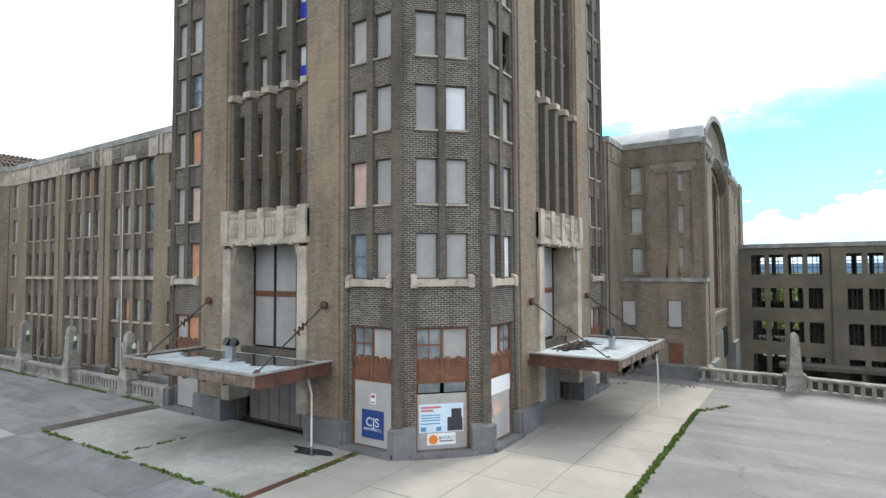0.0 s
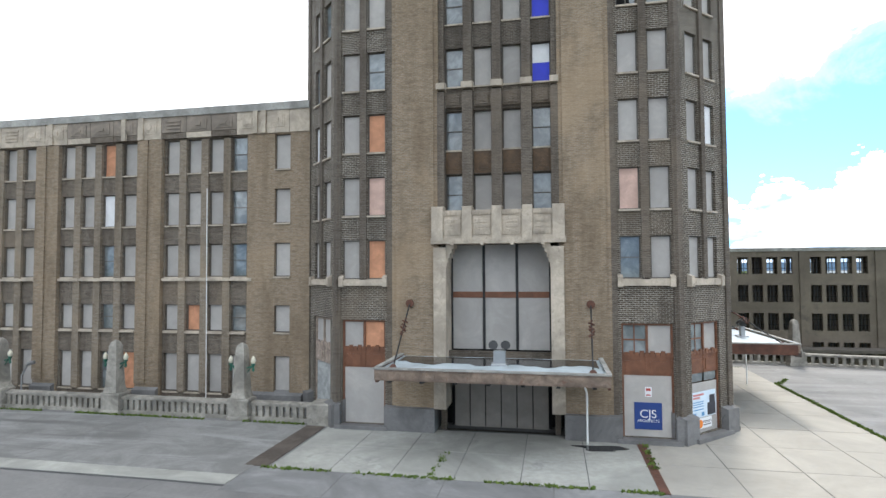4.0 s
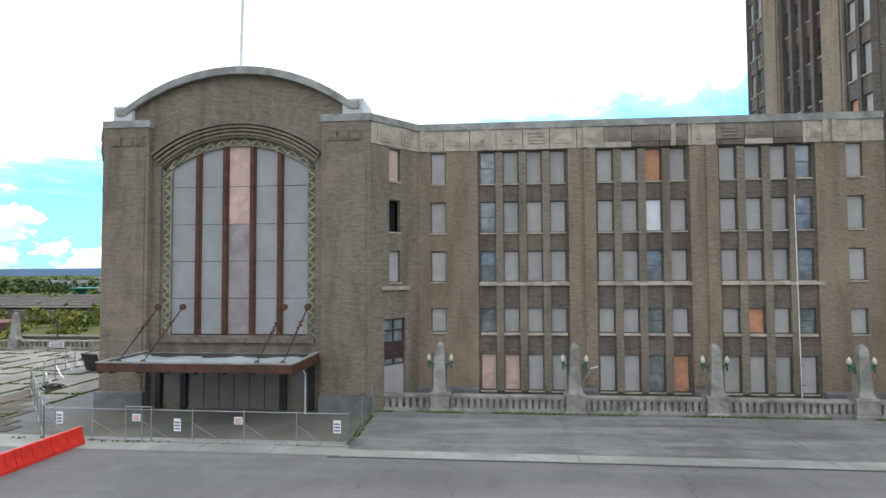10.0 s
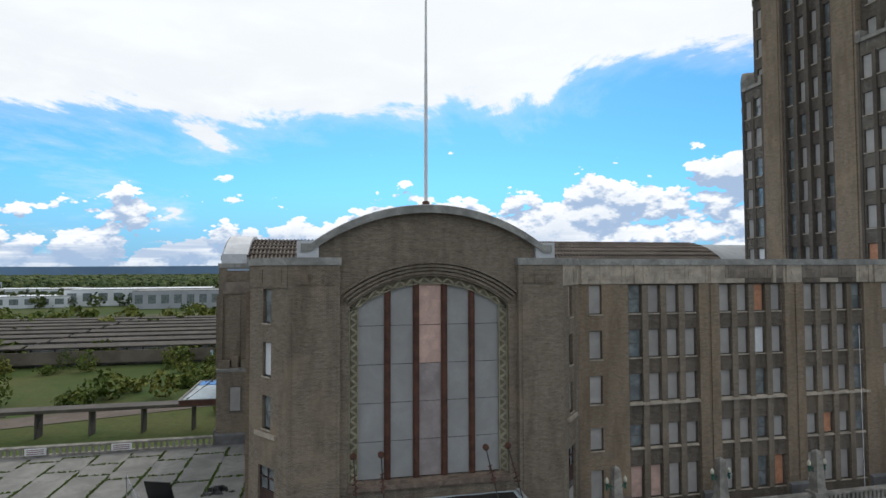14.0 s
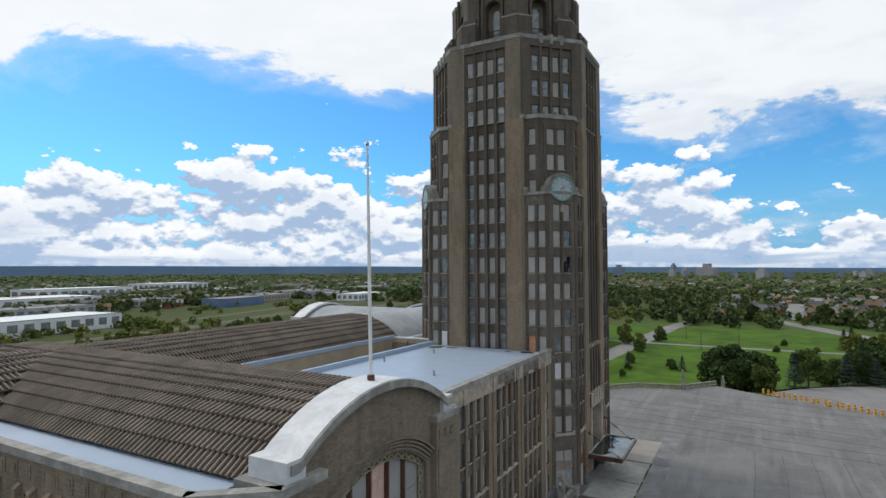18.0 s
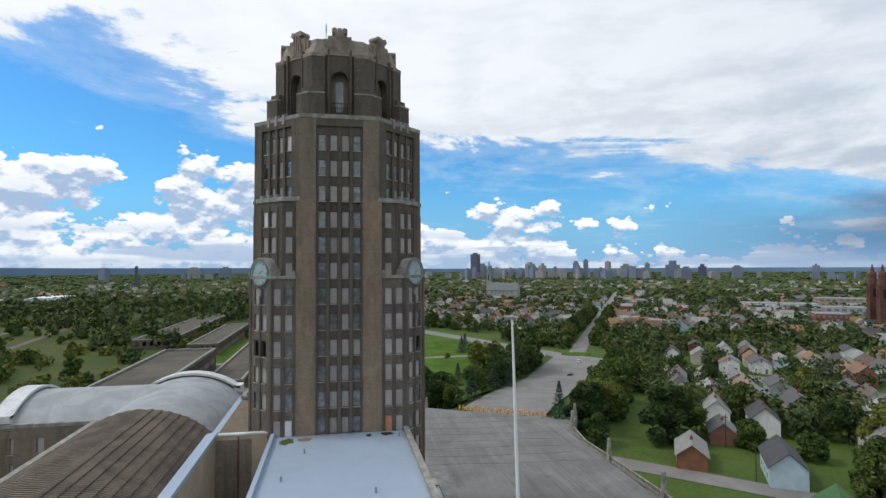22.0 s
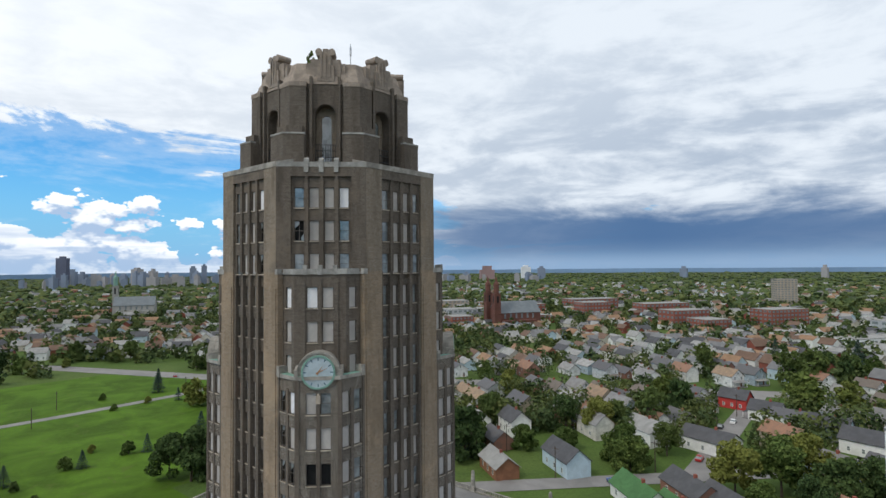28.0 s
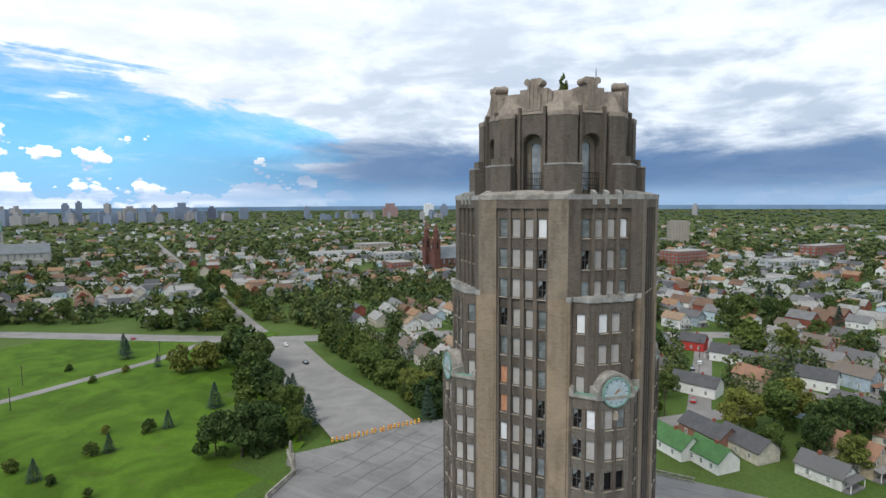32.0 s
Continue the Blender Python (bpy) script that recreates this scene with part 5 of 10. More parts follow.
            b.sbox(F0, c - 0.2, c + 0.2, 0.12, 0.17, 18.7 if not brown else 18.82, 19.02)
        elif j % 7 == 4:
            for q in range(4):
                b.sbox(F0, c - 0.55, c + 0.55, 0.05, 0.12, 18.45 + 0.24 * q, 18.57 + 0.24 * q)
        part_one("frieze_panel", b, M_TERRA if brown else M_PALE, wing, "brown-stained carved frieze panel" if brown else "pale carved terracotta frieze panel")
        if brown:
            b = MB()
            b.sbox(F0, x + 0.018, x1 - 0.018, -0.3, 0.03, 18.05, 18.43)
            part_one("frieze_backing", b, M_PALE if x > -48.5 and x < -46 or x > -57 and x < -53.5 and j % 2 else M_DARKB, wing)
        x, j = x1, j + 1
    for c in (-52.0, -50.6, -42.0, -41.4, -58.0, -65.0, -69.6):
        b = MB()
        b.sbox(F0, c - 0.16, c + 0.16, 0.02, 0.2, 18.05, 19.54)
        part_one("frieze_rib", b, M_PALE, wing, "pale ribbed frieze pilaster")
    b = MB()
    b.sbox(F0, -70.1, -38.2, -0.6, 0.14, 19.55, 20.05)
    part("coping", b, M_COPING, wing, "grey parapet coping")
    b = MB()
    for a, e in ((-70.0, -65.7), (-59.2, -57.4), (-50.9, -49.1), (-42.5, -38.6)):
        b.wedge(F0, a, e, -0.2, 0.3, 0, 1.0, 0.25)
    part("plinth", b, M_GRANITE, wing, "dark stone base")
    # body and roof
    b = MB()
    b.box(-72.5, -38.3, FY + 0.6, 42.5, 0.0, 19.3)
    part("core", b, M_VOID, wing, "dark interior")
    b = MB()
    b.box(-72.4, -38.3, FY + 0.4, 42.4, 19.3, 19.5)
    part("roof_deck", b, M_MEMB, wing, "smooth pale blue-grey roof membrane")
    b = MB()
    b.box(-72.8, -38.0, 42.4, 42.9, 10.0, 20.05)
    part("parapet", b, [M_MEMB], wing)
    b = MB()
    for x, y in ((-46, 38), (-41.2, 25.5), (-55, 40), (-60, 30)):
        b.tube((x, y, 19.5), (x, y, 20.1), 0.12, 8)
    part("roof_vent", b, M_GALV, wing)


office_front()

hall = thing("concourse_hall", (-54, 60, 0), "vast brown brick train concourse with barrel vaults and great arched windows", "building")
YV = 60.3


def vault_profile(w, z0, rise, n):
    R = (w * w + rise * rise) / (2 * rise)
    a0 = math.asin(w / R)
    return [(R * math.sin(-a0 + 2 * a0 * i / n), z0 + rise - R + R * math.cos(-a0 + 2 * a0 * i / n)) for i in range(n + 1)]


def arch_end(s, white_inner=False, front=True, trim=True):
    """One end of the hall: piers, curved gable, great window; s has its origin at the middle of the face."""
    H = 9.55
    e = part("gable_wall", MB_gable(s), M_BRICK, hall)
    # coping on the curved gable
    b = MB()
    pts = gable_line()
    bent_band(b, s, pts, -2.55, 0.18, -0.12, 0.28)
    for sg in (-1, 1):
        a, c = sorted((sg * 7.6, sg * 9.0))
        b.sbox(s, a, c, -2.55, 0.2, 20.0, 21.15)
    part_one("gable_coping", b, [M_WHITE], e, "white-coated curved coping")
    b = MB()
    bent_band(b, s, pts, 0.1, 0.32, -0.3, 0.22)
    part_one("gable_trim", b, M_COPING, e, "weathered stone trim along the gable")
    # piers
    b = MB()
    for sg in (-1, 1):
        a, c = sorted((sg * 6.2, sg * H))
        b.sbox(s, a, c, -3.0, 0.35, 1.2, 18.9)
        a2, c2 = sorted((sg * 6.45, sg * (H - 0.3)))
        b.sbox(s, a2, c2, 0.35, 0.42, 1.2, 17.6)
    part("pier", b, M_BRICK, e)
    b = MB()
    for sg in (-1, 1):
        a, c = sorted((sg * 6.12, sg * (H + 0.05)))
        b.sbox(s, a, c, -3.0, 0.45, 19.55, 20.05)
    part("pier_coping", b, M_COPING, e)
    b = MB()
    for sg in (-1, 1):
        a, c = sorted((sg * 6.2, sg * H))
        b.sbox(s, a, c, -3.0, 0.38, 18.9, 19.55)
        for q in (6.9, 7.75, 8.6):
            for ee, dd in ((0.33, 0.44), (0.2, 0.48)):
                b.sbox(s, sg * q - ee, sg * q + ee, 0.3, dd, 18.6 - ee, 18.6 + ee)
    part("pier_frieze", b, M_BRICK, e)
    b = MB()
    for sg in (-1, 1):
        a, c = sorted((sg * 6.15, sg * (H + 0.1)))
        b.wedge(s, a, c, -3.0, 0.75, -7.0, 1.2, 0.3)
    part("plinth", b, M_GRANITE, e, "dark granite base")
    # moulded brick arch rings
    for j in range(4):
        w, zs, rise = 5.62 + 0.17 * j, 16.90 + 0.22 * j, 2.05 + 0.02 * j
        R = (w * w + rise * rise) / (2 * rise)
        a0 = math.asin(min(w / R, 1))
        line = [(R * math.sin(-a0 + 2 * a0 * i / 20), zs + rise - R + R * math.cos(-a0 + 2 * a0 * i / 20)) for i in range(21)]
        part_one("arch_ring", bent_band(MB(), s, line, -0.3, -0.02 + 0.08 * j, 0, 0.17), M_BRICK, e, "stepped brick arch moulding")
    great_window(s, e)
    # boarded doors below
    b = MB()
    for i in range(6):
        u = -3.2 + 1.08 * i
        b.sbox(s, u, u + 1.0, -0.12, -0.04, 0.05, 2.75)
    b.sbox(s, -5.1, -3.9, -0.12, -0.06, 0.4, 2.6)
    b.sbox(s, 4.0, 5.2, -0.12, -0.06, 0.4, 2.6)
    part("door_board", b, M_DOORSHADE, e, "boarded doors coloured as if in canopy shade")
    b = MB()
    for u in (-5.5, -3.65, 3.45, 5.35):
        b.sbox(s, u - 0.13, u + 0.25, -0.15, 0.1, 0.0, 3.0)
    part("iron_post", b, M_STEEL, e, "dark cast iron door post")


def gable_line():
    w, rise, z0 = 8.1, 2.7, 20.75
    pts = vault_profile(w, z0, rise, 22)
    return [(-8.75, 20.75)] + pts + [(8.75, 20.75)]


def MB_gable(s):
    b = MB()
    arc = arched_panel(b, s, -0.15, -6.2, 6.2, -6.5, 19.4, 5.6, 4.8, 16.75, 2.05, 0.7, 18)
    pts = gable_line()
    for (a, za), (c, zc) in zip(pts, pts[1:]):
        if za < 18.8 or a == c:
            continue
        b.face([s.at(a, -0.15, 19.4), s.at(c, -0.15, 19.4), s.at(c, -0.15, zc), s.at(a, -0.15, za)])
        b.face([s.at(c, -1.9, 18.8), s.at(a, -1.9, 18.8), s.at(a, -1.9, za), s.at(c, -1.9, zc)])
    return b


def great_window(s, e):
    w, zs, rise = 5.6, 16.75, 2.05
    R = (w * w + rise * rise) / (2 * rise)
    arc = lambda u: zs + rise - R + math.sqrt(max(R * R - u * u, 0))
    back, bars = _zigzag(s, arc)
    g = part_one("great_window", back, surface("olive_brown_border", (0.21, 0.175, 0.11), 0.6, 0.3, 1.5, 8.0), e, "tall arched window with cream zigzag border")
    part_one("zigzag_border", bars, surface("cream_green_trim", (0.38, 0.35, 0.245), 0.7, 0.35, 1.5, 8.0, dirt=(0.22, 0.12, 0.06)), g, "cream zigzag lattice", kind="stuff")
    inner = 4.97
    pw = 2 * inner / 5
    zrow = [5.05, 7.55, 10.15, 12.75, 15.4, 18.9]
    for c in range(5):
        u0 = -inner + pw * c + 0.2
        u1 = u0 + pw - 0.4
        u0, u1 = (u0 - 0.22, u1) if c == 0 else ((u0, u1 + 0.22) if c == 4 else (u0, u1))
        for r in range(5):
            z0, z1 = zrow[r] + 0.02, zrow[r + 1] - 0.02
            m = M_BOARDW_DULL
            if c == 2:
                m = M_BOARDK if r >= 3 else M_BOARDBL
            b = MB()
            us = [u0 + (u1 - u0) * i / 4 for i in range(5)]
            for a, q in zip(us, us[1:]):
                ta, tq = min(z1, arc(a) - 0.5), min(z1, arc(q) - 0.5)
                b.hexa([s.at(a, -0.62, z0), s.at(q, -0.62, z0), s.at(q, -0.7, z0), s.at(a, -0.7, z0)], [s.at(a, -0.62, ta), s.at(q, -0.62, tq), s.at(q, -0.7, tq), s.at(a, -0.7, ta)])
            part("panel", b, m, g)
    for c in range(1, 5):
        u = -inner + pw * c
        b = MB()
        b.sbox(s, u - 0.22, u + 0.22, -0.7, -0.5, 4.9, arc(u) - 0.4)
        b.sbox(s, u - 0.1, u + 0.1, -0.5, -0.42, 4.9, arc(u) - 0.45)
        part("mullion", b, M_RUST, g, "rusty steel mullion")
    b = MB()
    b.sbox(s, -5.62, 5.62, -0.8, 0.12, 4.55, 4.85)
    b.sbox(s, -5.55, 5.55, -0.7, -0.3, 4.85, 5.0)
    part("sill", b, M_RUST2, g, "rust-stained window sill")


def _zigzag(s, arc):
    """Border strip inside the opening, and the crossed bars set on it."""
    b, z = MB(), MB()

    def bar(p0, p1, w=0.055):
        dx, dz = p1[0] - p0[0], p1[1] - p0[1]
        k = w / math.hypot(dx, dz)
        nx, nz = -dz * k, dx * k
        q = [(p0[0] - nx, p0[1] - nz), (p1[0] - nx, p1[1] - nz), (p1[0] + nx, p1[1] + nz), (p0[0] + nx, p0[1] + nz)]
        z.hexa([s.at(u, -0.5, v) for u, v in q], [s.at(u, -0.40, v) for u, v in q])

    for sg in (-1, 1):
        a, c = sorted((sg * 4.95, sg * 5.6))
        b.sbox(s, a, c, -0.72, -0.5, 4.85, 16.75)
        for u in (4.99, 5.55):
            z.sbox(s, sg * u - 0.04, sg * u + 0.04, -0.5, -0.42, 4.9, 16.7)
        for i in range(17):
            v = 4.98 + i * 0.69
            bar((sg * 5.53, v), (sg * 5.02, v + 0.345), 0.07)
            bar((sg * 5.02, v + 0.345), (sg * 5.53, v + 0.69), 0.07)
    n = 26
    us = [-5.6 + 11.2 * i / n for i in range(n + 1)]
    for i, (a, c) in enumerate(zip(us, us[1:])):
        za, zc = arc(a), arc(c)
        b.hexa([s.at(a, -0.5, za - 0.52), s.at(c, -0.5, zc - 0.52), s.at(c, -0.72, zc - 0.52), s.at(a, -0.72, za - 0.52)], [s.at(a, -0.5, za), s.at(c, -0.5, zc), s.at(c, -0.72, zc), s.at(a, -0.72, za)])
        bar((a, za - (0.48 if i % 2 else 0.06)), (c, zc - (0.06 if i % 2 else 0.48)), 0.07)
        bar((a, za - 0.5), (c, zc - 0.5), 0.04)
    return b, z


M_BOARDW_DULL = surface("dull_white_panel", (0.34, 0.335, 0.32), 0.6, 0.15, 0.5, 4.0, bumps=0.03)
M_BOARDBL = surface("pinkish_grey_panel", (0.34, 0.29, 0.275), 0.5, 0.3, 0.8, 5.0, bumps=0.05)
XF = -82.3
S_FRONT, S_LEFT, S_RIGHT, S_BACK = Side(XF, 20.95, 0), Side(-101.0, YV, 270), Side(-7.2, YV, 90), Side(-16.5, 84.0, 180)
for s in (S_FRONT, S_LEFT, S_RIGHT, S_BACK):
    arch_end(s)


def link_wall(p, q, cols, z0=0.0, doors=(), frieze=True, mat=None, top=18.05, rows=((15.65, 2.3), (12.1, 2.25), (8.6, 2.2)), kinds=()):
    """A plain stretch of wall from p to q with columns of windows."""
    s = between(p, q)
    b, hs = MB(), []
    for c in cols:
        for r, (z, h) in enumerate(rows):
            hs.append((c - 0.5, c + 0.5, z, z + h))
            window(hall, s, -0.25, c - 0.5, c + 0.5, z, z + h, kinds[r] if r < len(kinds) else "board")
    for c, w, zt in doors:
        hs.append((c - w, c + w, 0.1, zt))
    b.facade(s, 0, 0, s.length, z0, top, hs, 0.35)
    part("side_wall", b, mat or M_BRICK, hall)
    for c, w, zt in doors:
        b = MB()
        b.sbox(s, c - w, c + w, -0.3, -0.22, 0.1, 2.9)
        d = part("door_board", b, M_BOARD, hall, "grey boarded side door")
        b = MB()
        b.sbox(s, c - w, c + w, -0.3, -0.2, 2.9, 4.5)
        part("door_panel", b, M_DARKW, hall, "dark plum-brown wood panel over the door")
        b = MB()
        b.sbox(s, c - w + 0.08, c - 0.05, -0.3, -0.25, 4.5, zt - 0.1)
        b.sbox(s, c + 0.05, c + w - 0.08, -0.3, -0.25, 4.5, zt - 0.1)
        part("pane", b, M_GLASS, hall)
        b = MB()
        for q in (c - w, c - 0.05, c + w - 0.1):
            b.sbox(s, q, q + 0.1, -0.3, -0.17, 4.5, zt)
        for q in (4.42, 5.25, zt - 0.1):
            b.sbox(s, c - w, c + w, -0.3, -0.16, q, q + 0.1)
        part_one("door_frame", b, M_DARKW, hall, "dark plum-brown transom frame")
        for q in (-0.5, 0.5):
            b = MB()
            b.sbox(s, c + q * w - 0.34, c + q * w + 0.34, -0.3, -0.19, 3.0, 3.32)
            part_one("small_pane", b, M_GLASS, hall)
    b = MB()
    b.sbox(s, 0, s.length, -0.5, 0.06, 18.05, 19.55)
    n = max(1, int(s.length / 1.5))
    for i in range(n):
        c = s.length * (i + 0.5) / n
        for e, dd in ((0.5, 0.11), (0.3, 0.15)):
            b.sbox(s, c - e, c + e, 0.06, dd, 18.8 - e, 18.8 + e)
    part("frieze", b, M_PALE if frieze else M_BRICK, hall)
    b = MB()
    b.sbox(s, -0.1, s.length + 0.1, -0.6, 0.14, 19.55, 20.05)
    part("coping", b, M_COPING, hall)
    if doors or z0 == 0:
        b = MB()
        for c, w, zt in doors:
            b.sbox(s, c - w - 0.25, c + w + 0.25, -0.3, 0.18, 8.08, 8.34)
        part("sill", b, M_PALE, hall)
    return s


link_wall((-72.75, 20.7), (-70.0, 23.95), [2.1], doors=[(2.1, 0.95, 6.1)], kinds=("pink", "hole", "board"))
link_wall((-94.6, 24.2), (-91.85, 20.7), [2.1], doors=[(2.1, 0.95, 6.1)], frieze=False, kinds=("glass", "white", "glass"))
# the side that faces the yard, with tall pilasters
link_wall((-94.6, 47.3), (-94.6, 24.2), [2.5, 4.2, 8.5, 10.2, 13.0, 14.7, 19, 20.7], frieze=False, rows=((12.8, 4.6), (8.6, 2.4), (4.5, 2.6), (0.8, 2.6)))
link_wall((-97.9, 50.6), (-94.6, 47.3), [2.3], frieze=False, doors=[(2.3, 0.95, 6.1)])
link_wall((-101, 50.75), (-97.9, 50.6), [], frieze=False)
# between the tower and the arched end beside it
link_wall((-13.6, 46.0), (-13.6, 50.3), [], frieze=False, z0=-6.5)
link_wall((-13.6, 50.2), (-7.3, 50.2), [1.2, 4.6], frieze=False, z0=-6.5, doors=[(4.6, 0.6, 2.6)])
link_wall((-7.2, 69.9), (-7.2, 84), [3, 7, 11], frieze=False, z0=-6.5)
link_wall((-26.1, 84), (-26.1, 69.8), [3, 7, 11], frieze=False, z0=-6.5)
link_wall((-26.1, 69.9), (-91, 69.9), [6 + 7 * i for i in range(9)], frieze=False, z0=-6.5)
link_wall((-91, 69.9), (-101, 69.9), [], frieze=False, z0=-6.5)


def low_block(pts, label, boards, face_mat=M_BRICK):
    """A one-storey block before the end wall, with coping, stub blocks and boarded openings."""
    b = MB()
    b.prism(pts, -6.5, 7.9)
    part_one("low_block", b, face_mat, hall, label)
    for p, q in zip(pts, pts[1:]):
        s = between(p, q)
        if s.length < 1.5:
            continue
        b = MB()
        b.sbox(s, -0.06, s.length + 0.06, -0.7, 0.10, 7.9, 8.2)
        part_one("block_coping", b, M_COPING, hall)
        b = MB()
        b.wedge(s, -0.05, s.length + 0.05, -0.2, 0.35, -0.1, 1.0, 0.25)
        part_one("plinth", b, M_GRANITE, hall, "dark granite base")
    for i, u0, u1, z0, z1, mt in boards:
        s = between(pts[i], pts[i + 1])
        b = MB()
        b.sbox(s, u0, u1, -0.05, 0.03, z0, z1)
        w = part_one("boarded_opening", b, mt, hall, "boarded opening with thin frame")
        b = MB()
        for c, e in ((u0 - 0.07, u0), (u1, u1 + 0.07)):
            b.sbox(s, c, e, -0.05, 0.06, z0, z1)
        b.sbox(s, u0 - 0.12, u1 + 0.12, -0.05, 0.14, z0 - 0.12, z0)
        b.sbox(s, u0 - 0.07, u1 + 0.07, -0.05, 0.06, z1, z1 + 0.07)
        part_one("opening_frame", b, M_FRAME, w)


low_block([(-15.7, 49.25), (-6.85, 49.25), (-6.85, 50.9), (-15.7, 50.9)], "one-storey brick block before the arched end", [(0, 1.1, 2.15, 4.2, 6.2, M_BOARD), (0, 2.25, 3.3, 4.2, 6.2, M_BOARD), (0, 6.0, 7.0, 4.2, 6.3, M_BOARD), (0, 6.0, 7.0, 0.1, 2.8, M_WOOD)])
low_block([(-101.3, 49.55), (-97.5, 49.35), (-94.1, 46.0), (-93.5, 47.6), (-97.3, 51.2), (-101.3, 51.2)], "one-storey brick block beside the yard", [(1, 1.1, 2.05, 2.6, 6.6, M_BOARD), (1, 2.15, 3.1, 2.6, 6.6, M_BOARD), (0, 1.5, 2.6, 3.6, 6.2, M_BOARD)])
b = MB()
for x0, x1, zt in ((-11.2, -9.95, 9.1), (-9.75, -9.05, 9.55), (-8.75, -7.35, 9.1)):
    b.sbox(Side(0, 50.2, 0), x0, x1, -0.1, 0.5, 8.2, zt)
    b.sbox(Side(0, 50.45, 0), x0 - 90.0, x1 - 90.0, -0.1, 0.5, 8.2, zt)
part("stub_block", b, M_BRICK, hall, "low brick block on the coping")
b = MB()
for q in (-11.2, -9.3, -7.5):
    b.sbox(Side(0, 50.2, 0), q - 0.35, q + 0.35, 0, 0.14, 8.2, 17.6)
    b.sbox(Side(0, 50.7, 0), q - 90.35, q - 89.65, 0, 0.14, 8.2, 16.4)
part("buttress_strip", b, M_BRICK, hall)
b = MB()
b.sbox(Side(0, 50.2, 0), -11.2, -7.5, 0, 0.1, 17.2, 18.0)
b.sbox(Side(0, 50.7, 0), -100.9, -97.9, 0, 0.16, 16.6, 17.9)
part("stone_band", b, M_TERRA, hall, "brown stained stone band")
b = MB()
s = between((-94.6, 47.3), (-94.6, 24.2))
for u in (1.6, 3.35, 5.05, 7.6, 9.35, 11.05, 12.15, 13.85, 15.55, 18.1, 19.85, 21.55):
    b.sbox(s, u - 0.22, u + 0.22, 0, 0.42, 1.0, 17.3)
    b.wedge(s, u - 0.22, u + 0.22, 0, 0.42, 17.3, 17.7, 0.3)
part("fin", b, M_TAN, hall, "tall slim brick fin")


def hall_body():
    b = MB()
    b.box(-100.0, -8.3, 51.3, 69.5, -6.5, 19.2)
    b.box(-93.8, -73.2, 25.0, 52, -6.5, 19.2)
    b.box(-90.0, -74.5, 22.8, 26, -6.5, 19.2)
    b.box(-25.5, -8.0, 69, 82.0, -6.5, 19.2)
    part("core", b, M_VOID, hall, "dark interior")
    b = MB()
    b.box(-100.4, -7.9, 50.5, 69.9, 19.2, 19.45)
    b.box(-94.3, -72.6, 24.4, 50.6, 19.2, 19.45)
    b.box(-91.5, -73.0, 22.0, 24.5, 19.2, 19.45)
    b.box(-26.0, -7.6, 69.8, 82.5, 19.2, 19.45)
    part("gutter", b, M_MEMB, hall, "pale blue-grey gutter lining")
    # light court between the vault and the office wing
    b = MB()
    b.box(-73.0, -37.0, 50.2, 50.7, 6, 20.2)
    b.box(-37.9, -37.4, 42.4, 50.3, 6, 20.0)
    b.box(-73.3, -72.8, 42.4, 50.3, 6, 20.0)
    part("court_wall", b, M_STUCCO, hall, "tan painted light court wall")
    b = MB()
    b.box(-38.0, -37.2, 42.4, 50.1, 20.0, 20.2)
    b.box(-73.0, -72.7, 24.5, 50.1, 19.4, 20.2)
    part("court_coping", b, M_WHITE, hall, "white coping")
    b = MB()
    b.hexa([(-73, 50.05, 19.9), (-37.2, 50.05, 19.9), (-37.2, 51.5, 19.4), (-73, 51.5, 19.4)], [(-73, 50.05, 20.42), (-37.2, 50.05, 20.42), (-37.2, 51.5, 20.2), (-73, 51.5, 20.2)])
    part_one("valley_gutter", b, M_MEMB, hall, "pale blue-grey valley gutter beside the vault")
    b = MB()
    b.box(-73, -37.5, 42.5, 50.5, 9.6, 10.0)
    part("court_roof", b, M_GREYROOF, hall)
    b = MB()
    b.tube((-38.2, 47.2, 10), (-38.2, 47.2, 19.8), 0.09, 8)
    part("downpipe", b, M_RUST, hall, "rusty downpipe in the light court")
    b = MB()
    b.box(-38.0, -13.7, 45.5, 50.8, -6.5, 19.4, 0)
    part("link_block", b, M_BRICK, hall)


hall_body()
VW, VZ, VR = 8.75, 19.5, 3.55


def shell(name, s0, s1, axis, c, mat, label, w=VW, z0=VZ, rise=VR, n=28):
    b = MB()
    pts = vault_profile(w, z0, rise, n)
    for (a, za), (e, ze) in zip(pts, pts[1:]):
        za, ze = za - 0.14, ze - 0.14
        if axis == "x":
            b.face([(s0, c + a, za), (s1, c + a, za), (s1, c + e, ze), (s0, c + e, ze)][::1])
        else:
            b.face([(c + a, s1, za), (c + a, s0, za), (c + e, s0, ze), (c + e, s1, ze)])
    return part(name, b, mat, hall, label, smooth=True)


under = surface("dark_roof_underlay", (0.05, 0.042, 0.035), 0.9, 0.3)
shell("vault", -99.0, -34.0, "x", YV, under, "main barrel vault")
shell("vault", 22.9, YV, "y", XF, under, "cross barrel vault")
shell("vault", -34.0, -9.0, "x", YV, M_GREYROOF, "pale grey coated barrel vault", w=9.0, rise=3.7)
shell("vault", YV, 82.2, "y", -16.5, M_GREYROOF, "pale grey coated cross vault", w=9.0, rise=3.7)
shell("vault", YV, 69.0, "y", XF, under, "")
mast = thing("flagpole", (-82.5, 21.93, 23.75), "slender white flagpole on top of the arched gable", "flagpole")
